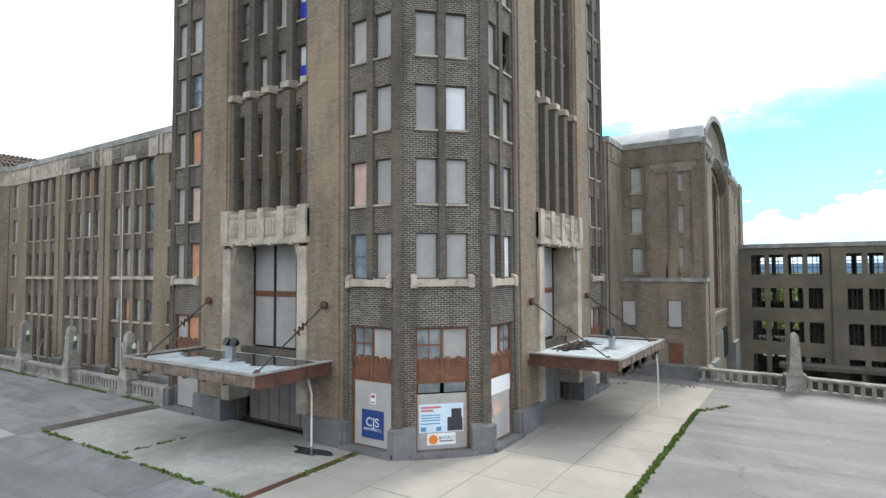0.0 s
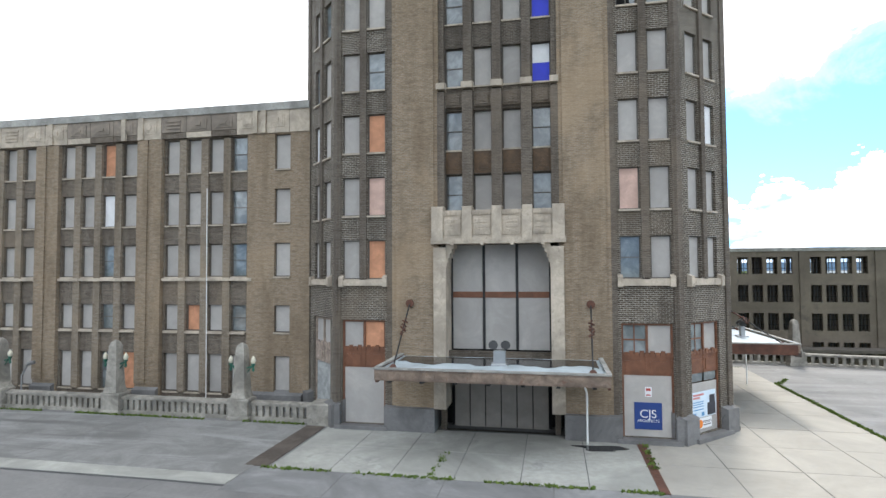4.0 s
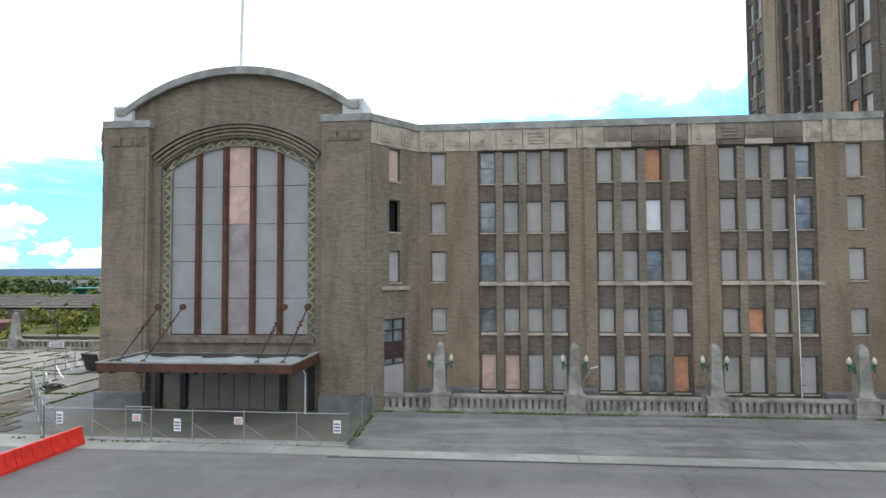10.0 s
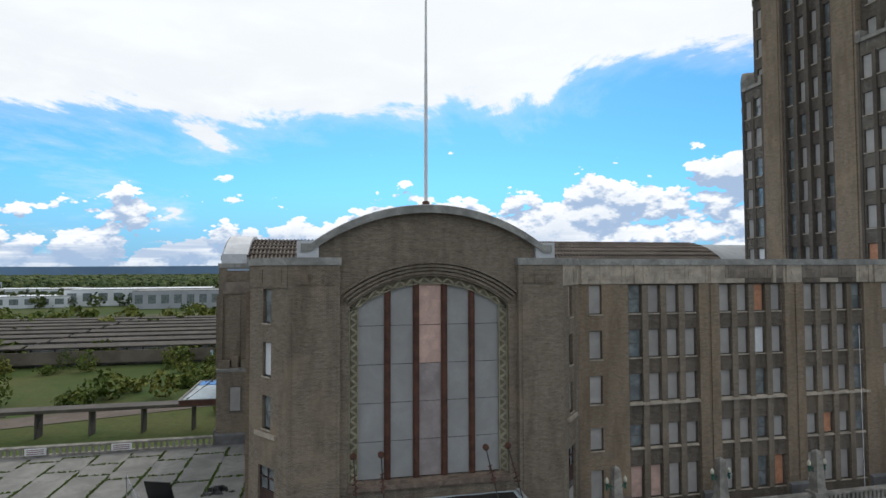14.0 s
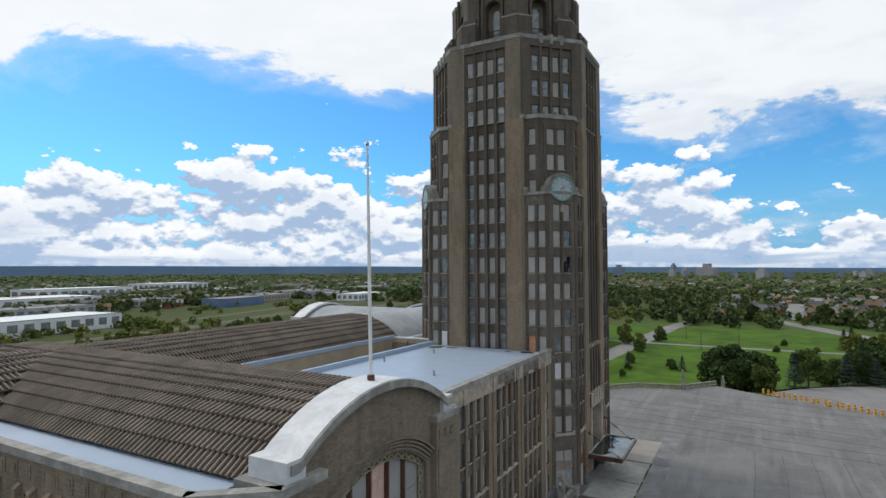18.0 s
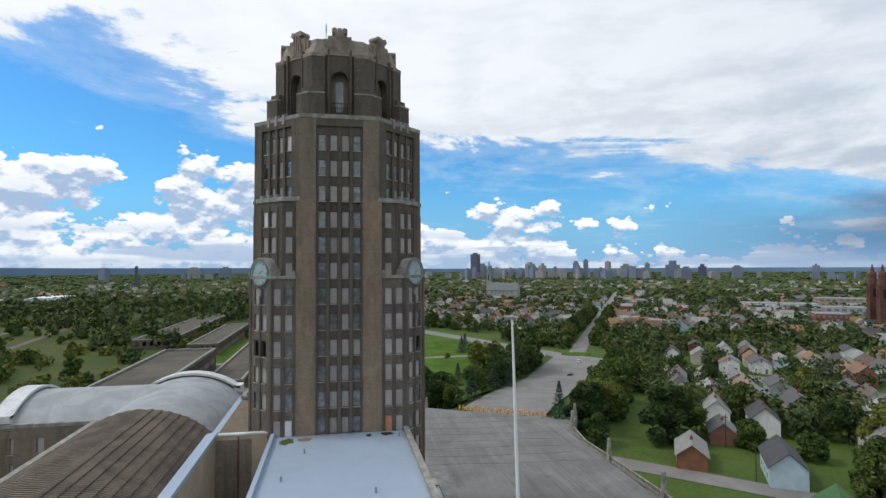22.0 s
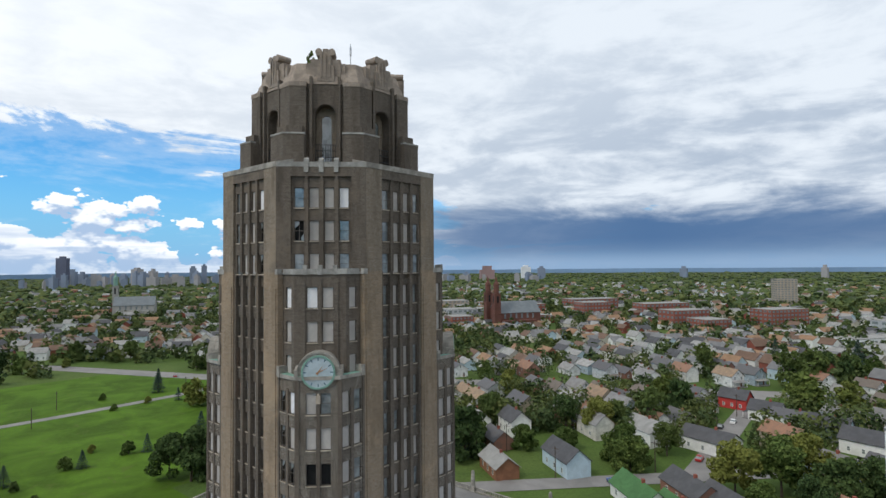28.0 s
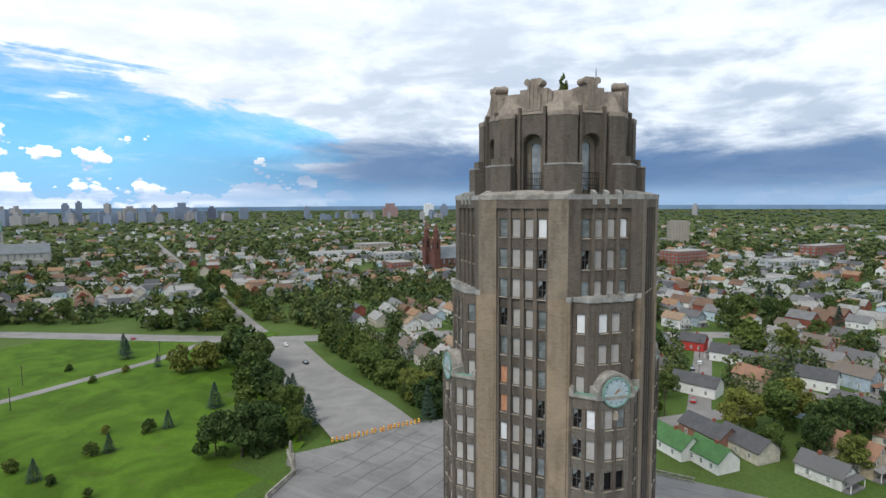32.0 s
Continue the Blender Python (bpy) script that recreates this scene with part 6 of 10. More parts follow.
for nm, prof, mt in (("base", [(0.26, 0), (0.26, 0.3), (0.15, 0.35)], M_RUST), ("shaft", [(0.13, 0.3), (0.12, 8), (0.07, 15.6)], M_WPAINT), ("finial", [(0.07, 15.58), (0.13, 15.65), (0.13, 15.8), (0.02, 15.9)], M_GALV)):
    pole = MB()
    pole.turned(prof, 10, (-82.5, 21.93, 23.75))
    # it leans a little
    pole.v = [(x + 0.006 * (z - 23.75), y + 0.024 * (z - 23.75), z) for x, y, z in pole.v]
    part_one(nm, pole, mt, mast)


def tile_rows():
    """Clay pan tiles laid in rows across the vaults; near ones are pieces of their own."""
    R = (VW * VW + VR * VR) / (2 * VR)
    a0 = math.asin(VW / R)
    rows, L = 16, 2 * a0 * R / 16
    tw = 0.46
    t = MB()
    # one tile: pan with a raised rib, thicker at its lower edge; x along the ridge, y up the slope
    t.hexa([(-tw / 2, 0, 0.0), (tw / 2, 0, 0.0), (tw / 2, L * 1.06, 0.0), (-tw / 2, L * 1.06, 0.0)], [(-tw / 2, 0, 0.17), (tw / 2, 0, 0.17), (tw / 2, L * 1.06, 0.02), (-tw / 2, L * 1.06, 0.02)])
    t.hexa([(-tw / 2 - 0.1, 0, 0.02), (-tw / 2 + 0.1, 0, 0.02), (-tw / 2 + 0.1, L * 1.06, 0.0), (-tw / 2 - 0.1, L * 1.06, 0.0)],
           [(-tw / 2 - 0.07, 0, 0.34), (-tw / 2 + 0.07, 0, 0.34), (-tw / 2 + 0.07, L * 1.06, 0.15), (-tw / 2 - 0.07, L * 1.06, 0.15)])
    # slot 0 carries the painted gap shade, slot 1 the lighter rib
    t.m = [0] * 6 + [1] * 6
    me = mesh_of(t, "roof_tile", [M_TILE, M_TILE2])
    tv, tf = np.array(t.v), t.f
    jit = random.Random(11)
    rest = MB()
    roof = None
    count = 0
    for axis, c, s0, s1 in (("y", XF, 23.0, 69.0), ("x", YV, -99.0, -34.0)):
        n = int((s1 - s0) / tw)
        for r in range(rows):
            half = r < rows // 2
            rr = r if half else rows - 1 - r
            th = -a0 + (rr + 0.0) * 2 * a0 / rows
            ph = th + a0 / rows
            sg = -1 if half else 1
            for i in range(n):
                q = s0 + (i + 0.5) * tw
                across = sg * R * math.sin(-th)
                z = VZ + VR - R + R * math.cos(th) + 0.03
                # hidden where the two vaults cross
                if axis == "y":
                    cross = VZ + VR - R + math.sqrt(max(R * R - min(abs(q - YV), VW) ** 2, 0)) if abs(q - YV) < VW else -1
                    if cross > z + 0.3:
                        continue
                else:
                    cross = VZ + VR - R + math.sqrt(max(R * R - min(abs(q - XF), VW) ** 2, 0)) if abs(q - XF) < VW else -1
                    if cross > z + 0.3:
                        continue
                slope = math.degrees(ph)
                if axis == "y":
                    m = pose(c + across, q, z, 0, 0, -90 if across < 0 else 90) @ pose(0, 0, 0, -slope)
                else:
                    m = pose(q, c + across, z, 0, 0, 0 if across < 0 else 180) @ pose(0, 0, 0, -slope)
                m = m @ pose(jit.uniform(-0.01, 0.01), 0, jit.uniform(0, 0.012), jit.uniform(-0.5, 0.5), 0, jit.uniform(-0.4, 0.4))
                if axis == "y" and across < 0 and q < 32.5 and count < 300:
                    placed("roof_tile", me, m, NEAR_VAULT)
                    count += 1
                else:
                    mm = np.array(m)
                    k = len(rest.v)
                    rest.v.extend(map(tuple, tv @ mm[:3, :3].T + mm[:3, 3]))
                    rest.f.extend(tuple(k + j for j in f) for f in tf)
                    rest.m.extend(t.m)
    part("roof_tiles", rest, [M_TILE, M_TILE2], NEAR_VAULT, "rows of brown clay roof tiles", kind="stuff")


NEAR_VAULT = [o for o in hall.children if o.name.startswith("vault")][1]
tile_rows()


# canopies over the entrances
M_CANOPY = surface("pale_blue_roof_coating", (0.46, 0.52, 0.55), 0.55, 0.3, 0.6, 3.0, dirt=(0.22, 0.24, 0.24))


def canopy(s, w, d0, depth, z, label, rods, top=None, posts=(), face=None):
    """A flat steel canopy hung by rods from the wall; d0 is the wall's face."""
    at = s.at(0, d0 + depth / 2, z)
    t = thing("entrance_canopy", at, label, "canopy")
    b = MB()
    b.sbox(s, -w, w, d0 - 0.1, d0 + depth - 0.05, z + 0.16, z + 0.42)
    part("roof_deck", b, top or M_CANOPY, t, "pale coated canopy roof")
    b = MB()
    for j in range(-3, 4):
        q = j * w / 3.4
        b.sbox(s, q - 0.09, q + 0.09, d0, d0 + depth - 0.1, z - 0.14, z + 0.16)
    b.sbox(s, -w + 0.06, w - 0.06, d0, d0 + depth - 0.1, z + 0.05, z + 0.16)
    part("underside_beams", b, M_STEEL, t)
    b = MB()
    n = int(w * 2 / 0.9)
    b.sbox(s, -w - 0.06, w + 0.06, d0 + depth - 0.08, d0 + depth + 0.04, z - 0.02, z + 0.5)
    for i in range(n):
        a = -w + 2 * w * i / n
        b.sbox(s, a + 0.06, a + 2 * w / n - 0.06, d0 + depth + 0.04, d0 + depth + 0.07, z + 0.06, z + 0.42)
    part_one("fascia", b, face or M_RUST2, t, "rust-streaked panelled fascia")
    for sg in (-1, 1):
        b = MB()
        a, e = sorted((sg * (w - 0.06), sg * (w + 0.06)))
        b.sbox(s, a, e, d0, d0 + depth - 0.08, z - 0.14, z + 0.5)
        part("side_fascia", b, M_RUST, t)
    b = MB()
    b.sbox(s, -w - 0.1, w + 0.1, d0 + depth - 0.15, d0 + depth + 0.1, z + 0.5, z + 0.58)
    for sg in (-1, 1):
        a, e = sorted((sg * (w - 0.1), sg * (w + 0.12)))
        b.sbox(s, a, e, d0, d0 + depth - 0.15, z + 0.5, z + 0.58)
    part("edge_trim", b, M_COPING, t)
    for u, du, zt in rods:
        b = MB()
        b.tube(s.at(u, d0 + depth - 0.7, z + 0.45), s.at(u + du, d0 + 0.05, zt), 0.04, 6)
        p0, p1 = Vector(s.at(u, d0 + depth - 0.7, z + 0.45)), Vector(s.at(u + du, d0 + 0.05, zt))
        rod = part("tie_rod", b, M_STEEL, t, "rusty tie rod with scrollwork")
        b = MB()
        rr = random.Random(int(u * 10))
        for j in range(9):
            q = p0.lerp(p1, 0.48 + 0.03 * j)
            o = Vector((rr.uniform(-1, 1), rr.uniform(-1, 1), rr.uniform(-1, 1))) * 0.16
            b.tube(tuple(q - o), tuple(q + o), 0.05, 5)
        part("scrollwork", b, M_RUST, rod)
        b = MB()
        b.tube(s.at(u + du, d0 - 0.02, zt), s.at(u + du, d0 + 0.16, zt), 0.22, 10)
        b.tube(s.at(u, d0 + depth - 0.75, z + 0.42), s.at(u, d0 + depth - 0.65, z + 0.5), 0.18, 8)
        part("anchor", b, M_RUST, rod)
    for u, dd in posts:
        b = MB()
        b.tube(s.at(u, d0 + dd, 0), s.at(u, d0 + dd, 2.6), 0.05, 8)
        b.tube(s.at(u, d0 + dd, 2.6), s.at(u - 0.35, d0 + dd, z - 0.1), 0.05, 8)
        part("drain_pipe", b, M_WPAINT, t, "white drain pipe")
    return t


ST0, ST1 = Side(CX, CY, 0), Side(CX, CY, 90)
canopy(ST0, 5.35, 12.8, 4.8, 3.75, "broad flat steel canopy with rust-streaked panelled edge over tower doors", [(-4.7, -0.2, 7.1), (4.7, 0.2, 7.1)], posts=[(4.6, 0.6)])
canopy(ST1, 5.0, 12.8, 5.0, 3.75, "flat steel canopy with rotten torn edge beside the tower", [(-4.5, -0.2, 7.1), (4.5, 0.2, 7.1)], posts=[(4.2, 4.8)])
canopy(S_FRONT, 6.0, 0.35, 4.9, 3.45, "low flat canopy with rusted front over the arched hall's doors", [(-5.2, -0.1, 7.0), (-3.6, 0.1, 7.0), (3.6, 0.1, 7.0), (5.2, 0.1, 7.0)], posts=[(5.3, 0.5)], face=M_RUST)
canopy(S_LEFT, 6.0, 0.35, 4.9, 3.45, "weathered flat canopy at the yard side of the hall", [(-5.2, -0.1, 7.0), (5.2, 0.1, 7.0)])
b = MB()
b.sbox(S_LEFT, -5.8, -3.2, 1.6, 5.05, 3.9, 3.96)
b.sbox(S_LEFT, -5.8, -3.2, 5.27, 5.33, 2.6, 3.93)
solid("tarpaulin", b, surface("bright_blue_tarp", (0.05, 0.25, 0.62), 0.5, 0.2, 1.0, 4.0), "bright blue tarpaulin draped over the canopy edge", "tarpaulin")
# rotten edge of the canopy beside the tower: hanging strips and torn lumps
gr = random.Random(71)
b = MB()
for j in range(34):
    u = gr.uniform(-5.0, -0.2) if j < 24 else gr.uniform(-5.05, 4.8)
    h = gr.uniform(0.10, 0.42)
    w = gr.uniform(0.10, 0.34)
    o = gr.uniform(-0.10, 0.05)
    b.hexa([ST1.at(u - w, 17.72 + o, 3.72 - h), ST1.at(u + w * 0.6, 17.76 + o, 3.72 - h * 0.6), ST1.at(u + w * 0.6, 17.9, 3.72 - h * 0.6), ST1.at(u - w, 17.9, 3.72 - h)],
           [ST1.at(u - w, 17.6, 3.85), ST1.at(u + w, 17.6, 3.85), ST1.at(u + w, 17.9, 3.85), ST1.at(u - w, 17.9, 3.85)])
solid("torn_edging", b, surface("dark_rotten_board", (0.075, 0.06, 0.05), 0.9, 0.4, 2.0, 8.0), "torn rotten edging hanging from the canopy", "debris", kind="stuff")
# low block behind the vaults with a latticed skylight
t = thing("rear_wing", (-50, 97, -6.5), "low rear wing with white rim and latticed skylight", "building")
b = MB()
b.box(-80, -18.3, 87, 108, -6.5, 11.4)
part_one("wall", b, M_BRICK, t)
b = MB()
for x0, x1, y0, y1 in ((-80, -18.3, 87, 88.2), (-80, -18.3, 106.8, 108), (-80, -78.8, 88.2, 106.8), (-19.5, -18.3, 88.2, 106.8)):
    b.box(x0, x1, y0, y1, 11.4, 12.2)
part_one("rim", b, M_WHITE, t, "white coated roof rim")
b = MB()
for j in range(30):
    b.box(-77.5 + 1.9 * j, -77.2 + 1.9 * j, 90, 105, 11.4, 11.75)
for j in range(7):
    b.box(-77.5, -21.5, 90 + 2.4 * j, 90.35 + 2.4 * j, 11.45, 11.8)
part_one("skylight_lattice", b, M_COPING, t, "white skylight bars", kind="stuff")
b = MB()
b.box(-77.5, -21.5, 90, 105, 11.4, 11.5)
part_one("skylight_glass", b, M_GLASS, t)

# ---- ground ----
LOW = -6.5
A2, B2 = Vector((0.838, -0.545)), Vector((-0.545, -0.838))
RAMP0 = Vector((38.0, -12.0))


def terrain(x, y):
    """Height of the land: low all round, with a bank that carries the ramped road."""
    p = Vector((x, y)) - RAMP0
    a, b = p.dot(A2), abs(p.dot(B2))
    t = min(max(a / 100.0, 0), 1)
    road = LOW * (t * t * (3 - 2 * t))
    side = min(max((b - 14) / 14.0, 0), 1)
    side = side * side * (3 - 2 * side)
    h = road + (LOW - road) * side
    if a < 0:
        h = LOW if a < -14 else LOW + (h - LOW) * max(0, 1 + a / 14.0)
    return min(h, -0.12)


def ground_sheet():
    xs = sorted(set([-4800, -3500, -2400, -1600, -1100, -800, -600, -450] + list(range(-360, 420, 12)) + [450, 600, 800, 1100, 1600, 2400, 3500, 4800]))
    b = MB()
    n = len(xs)
    for y in xs:
        for x in xs:
            b.v.append((x, y, terrain(x, y) - 0.05))
    for j in range(n - 1):
        for i in range(n - 1):
            k = j * n + i
            b.f.append((k, k + 1, k + n + 1, k + n))
            b.m.append(0)
    m, nt, p = base_mat("rough_grassland")
    pos = place(nt)
    n1, n2, n3 = tex_noise(nt, pos, 0.012, 6, 0.6, 0.5), tex_noise(nt, pos, 0.09, 6, 0.65), tex_noise(nt, pos, 1.1, 5, 0.7)
    sep = nt.nodes.new("ShaderNodeSeparateXYZ")
    nt.links.new(pos, sep.inputs[0])
    far = nt.nodes.new("ShaderNodeVectorMath")
    far.operation = "LENGTH"
    nt.links.new(pos, far.inputs[0])
    # gardens, then the rail yard's dry scrub, then wooded land far off
    c = mixc(nt, ramp(nt, n1, 0.35, 0.65), (0.068, 0.122, 0.024), (0.098, 0.145, 0.036))
    yard = mixc(nt, ramp(nt, n1, 0.40, 0.60), (0.052, 0.080, 0.020), (0.098, 0.100, 0.036))
    yard = mixc(nt, ramp(nt, n2, 0.52, 0.66, 0, 0.85), yard, (0.038, 0.064, 0.016))
    c = mixc(nt, ramp(nt, sep.outputs[1], 60.0, 90.0), c, yard)
    c = mixc(nt, ramp(nt, n2, 0.4, 0.7, 0, 0.6), c, (0.062, 0.105, 0.024))
    wood = mixc(nt, ramp(nt, n2, 0.4, 0.6), (0.030, 0.048, 0.020), (0.060, 0.076, 0.034))
    c = mixc(nt, ramp(nt, far.outputs["Value"], 420.0, 800.0), c, wood)
    c = mixc(nt, ramp(nt, n3, 0.3, 0.75, 0, 0.5), c, (0.035, 0.045, 0.016))
    nt.links.new(c, p.inputs["Base Color"])
    p.inputs["Roughness"].default_value = 0.95
    p.inputs["Specular IOR Level"].default_value = 0.12
    bump(nt, p, n3, 0.6, 0.15)
    solid("ground", b, m, "rough green and yellow grassland", kind="structure", smooth=True)


ground_sheet()
PLAZA = [(-140, -26), (-20, -26), (8, -25.5), (20, -27.5), (27, -31.5), (33, -26.5), (45.5, -1.0), (51, 8), (43.5, 16), (41, 27), (30, 38), (14, 46.5), (-7.6, 49.2), (-10, 50), (-14, 50), (-14, 36), (-35, 30), (-70, 30), (-90, 30), (-95, 30), (-95, 49.5), (-124, 49.5), (-140, 45)]


def plaza():
    b = MB()
    b.prism(PLAZA, LOW - 1, 0.0, 1, 0)
    solid("plaza", b, [M_ASPH, M_CONC2], "broad worn asphalt forecourt raised on retaining walls", kind="structure")
    # concrete walks beside the tower, in slabs with open joints
    walk_parent = thing("pavement", (-25, 18, 0), "pale concrete pavement slabs beside the tower", "pavement", kind="structure")
    rr = random.Random(5)

    def slab(x0, x1, y0, y1, m=M_CONC, z=0.012):
        s = MB()
        s.bbox(x0 + 0.02, x1 - 0.02, y0 + 0.02, y1 - 0.02, -0.1, z + rr.uniform(0, 0.012), 0.01)
        part("slab", s, m, walk_parent)

    for x0 in range(6):
        xa = -35.6 + 2.83 * x0
        slab(xa, xa + 2.83, 14.2, 17.8)
        slab(xa, xa + 2.83, 17.8, 21.4)
    for i in range(4):
        for j in range(9):
            slab(-18.4 + 3.1 * i, -15.3 + 3.1 * i, 14.2 + 3.55 * j, 17.75 + 3.55 * j, M_SAND)
    for i in range(3):
        xa = -72.4 + 12.0 * i
        slab(xa, xa + 12.0, 13.1, 21.0, M_STREAK)
        slab(xa, xa + 12.0, 12.0, 13.1, M_CONC, 0.02)
    for i in range(8):
        slab(-36.4 + 4.5 * i, -31.9 + 4.5 * i, 11.4, 14.2, M_CONC2)
    for i in range(8):
        slab(-92.0 + 2.4 * i, -89.6 + 2.4 * i, 14.4, 20.8, M_MOSSY)
    for i in range(12):
        slab(-120 + 3.98 * i, -116.02 + 3.98 * i, 12.2, 14.4, M_CONC)
    # broken concrete yard with weeds in its joints
    for i in range(13):
        y = 14.6 + rr.uniform(-3.5, 0)
        while y < 48.2:
            L = rr.choice((3.2, 4.4, 6.2, 8.0))
            slab(-138 + 3.2 * i + 0.05, -134.8 + 3.2 * i - 0.05, max(y + 0.05, 14.6), min(y + L - 0.05, 48.4), M_CONC3)
            YARD_JOINTS.append((-138 + 3.2 * i, y + L))
            y += L
    # brown pavers by the fence
    for i in range(9):
        for j in range(9):
            x, y = -104.5 + 1.25 * i, 14.7 + 1.25 * j
            if 14.4 < y < 26.2 - max(0, (x + 102.2)) * 1.45 and x > -104.6 + (y - 14.7) * 0.22:
                slab(x, x + 1.25, y, y + 1.25, M_PAVER, 0.045)


YARD_JOINTS = []
M_PAVER = surface("brown_concrete_pavers", (0.135, 0.115, 0.09), 0.92, 0.35, 0.5, 4.0, dirt=(0.10, 0.105, 0.05))
M_CONC3 = surface("mossy_grey_concrete", (0.24, 0.232, 0.212), 0.92, 0.35, 0.35, 3.0, dirt=(0.12, 0.125, 0.08))
M_SAND = surface("buff_concrete", (0.335, 0.312, 0.272), 0.9, 0.2, 0.25, 3.0, dirt=(0.27, 0.255, 0.23))
plaza()


def strip(name, pts, w, mat, label, z=0.03, kind="structure"):
    """A road or path of width w along a line of points, laid on the land."""
    b = MB()
    line = []
    for p, q in zip(pts, pts[1:]):
        n = max(1, int(math.hypot(q[0] - p[0], q[1] - p[1]) / 8))
        line += [(p[0] + (q[0] - p[0]) * i / n, p[1] + (q[1] - p[1]) * i / n) for i in range(n)]
    line.append(pts[-1])
    rows = []
    for i, p in enumerate(line):
        q, o = line[min(i + 1, len(line) - 1)], line[max(i - 1, 0)]
        d = Vector((q[0] - o[0], q[1] - o[1])).normalized()
        s = Vector((-d.y, d.x)) * w / 2
        rows.append([(p[0] + s.x * f, p[1] + s.y * f, terrain(p[0] + s.x * f, p[1] + s.y * f) + z) for f in (1, 0.33, -0.33, -1)])
    for r, t in zip(rows, rows[1:]):
        for i in range(3):
            b.face([r[i], t[i], t[i + 1], r[i + 1]][::-1])
    return solid(name, b, mat, label, kind=kind)


strip("road", [(36, -11), (165, -94)], 25, M_ROAD, "wide worn asphalt approach road", 0.10)
strip("street", [(165, -92), (212, -118), (420, -237), (900, -512)], 9, M_ROAD, "straight tree-lined street", 0.06)
strip("street", [(400, 10), (170, -90), (90, -150), (-60, -225), (-200, -290)], 13, M_ROAD, "street past the houses", 0.07)
strip("street", [(14, -34), (-47, -97), (-110, -160)], 7.5, M_ROAD, "narrow street between houses", 0.08)
strip("street", [(-36, -84), (-28, -215)], 7.5, M_ROAD, "narrow street between houses", 0.09)
strip("park_path", [(185, 120), (182, 5), (183, -40), (190, -70)], 5, M_ROAD, "grey park path", 0.08)
LAWN = [(54, 9), (60, -6), (150, -66), (200, -72), (240, -68), (266, -40), (270, 130), (56, 110), (46, 60), (46, 28)]


def lawn():
    b = MB()
    xs, ys = range(44, 274, 4), range(-70, 134, 4)

    def inside(x, y):
        c = False
        for (x0, y0), (x1, y1) in zip(LAWN, LAWN[1:] + LAWN[:1]):
            if (y0 > y) != (y1 > y) and x < (x1 - x0) * (y - y0) / (y1 - y0) + x0:
                c = not c
        return c

    for x in xs:
        for y in ys:
            if inside(x + 2, y + 2):
                b.face([(u, v, terrain(u, v) + 0.03) for u, v in ((x, y), (x + 4, y), (x + 4, y + 4), (x, y + 4))])
    solid("lawn", b, M_LAWN, "mown green park lawn", kind="structure")


lawn()

# ---- trees ----
def crown_mesh(name, seed, lobes, n, size, mat, spread=1.0):
    """A crown of many small leaf clumps, gathered in uneven lobes."""
    g = np.random.default_rng(seed)
    cen = np.array([l[:3] for l in lobes], float)
    rad = np.array([l[3] for l in lobes], float)
    which = g.choice(len(lobes), n, p=rad ** 2 / (rad ** 2).sum())
    d = g.normal(size=(n, 3))
    d /= np.linalg.norm(d, axis=1)[:, None]
    r = rad[which] * (0.55 + 0.5 * g.random(n) ** 0.6)
    p = cen[which] + d * r[:, None] * np.array([1, 1, 0.8])
    nrm = d + g.normal(size=(n, 3)) * 0.8
    nrm /= np.linalg.norm(nrm, axis=1)[:, None]
    t = np.cross(nrm, g.normal(size=(n, 3)))
    t /= np.linalg.norm(t, axis=1)[:, None]
    q = np.cross(nrm, t)
    s = size * (0.6 + 0.8 * g.random(n))[:, None]
    v = np.stack([p - t * s, p - q * s * 0.75 + nrm * s * 0.25, p + t * s, p + q * s * 0.75 + nrm * s * 0.25], 1).reshape(-1, 3)
    me = bpy.data.meshes.new(name)
    me.from_pydata(v.tolist(), [], (np.arange(n)[:, None] * 4 + np.arange(4)).tolist())
    me.materials.append(mat)
    return me


def trunk_mesh(h, r, limbs, seed):
    b = MB()
    g = random.Random(seed)
    p, k = Vector((0, 0, -0.3)), 5
    for i in range(k):
        q = Vector((g.uniform(-0.12, 0.12) * i, g.uniform(-0.12, 0.12) * i, h * (i + 1) / k))
        b.tube(p, q, r * (1 - 0.17 * i), 7, 0, r * (1 - 0.17 * (i + 1)))
        p = q
    for i in range(limbs):
        a = 2 * math.pi * i / limbs + g.uniform(-0.4, 0.4)
        z = h * g.uniform(0.45, 0.95)
        e = Vector((math.cos(a), math.sin(a), g.uniform(0.5, 1.0))) * h * 0.5
        b.tube((0, 0, z), Vector((0, 0, z)) + e, r * 0.45, 5, 0, r * 0.12)
    return mesh_of(b, "trunk", [M_BARK])


def lobes_for(seed, h, w):
    g = random.Random(seed)
    out = [(0, 0, h * 0.52, w * 0.62)]
    for i in range(13):
        a = 2 * math.pi * i / 6.5 + g.uniform(-0.5, 0.5)
        up = g.uniform(0.16, 0.82)
        rr = w * g.uniform(0.45, 0.80) * (1.0 - 0.55 * max(0, up - 0.45))
        out.append((rr * math.cos(a), rr * math.sin(a), h * up, w * g.uniform(0.24, 0.42)))
    for i in range(3):
        out.append((g.uniform(-0.3, 0.3) * w, g.uniform(-0.3, 0.3) * w, h * g.uniform(0.8, 0.93), w * g.uniform(0.2, 0.32)))
    return out


TREES, FAR_TREES = [], []
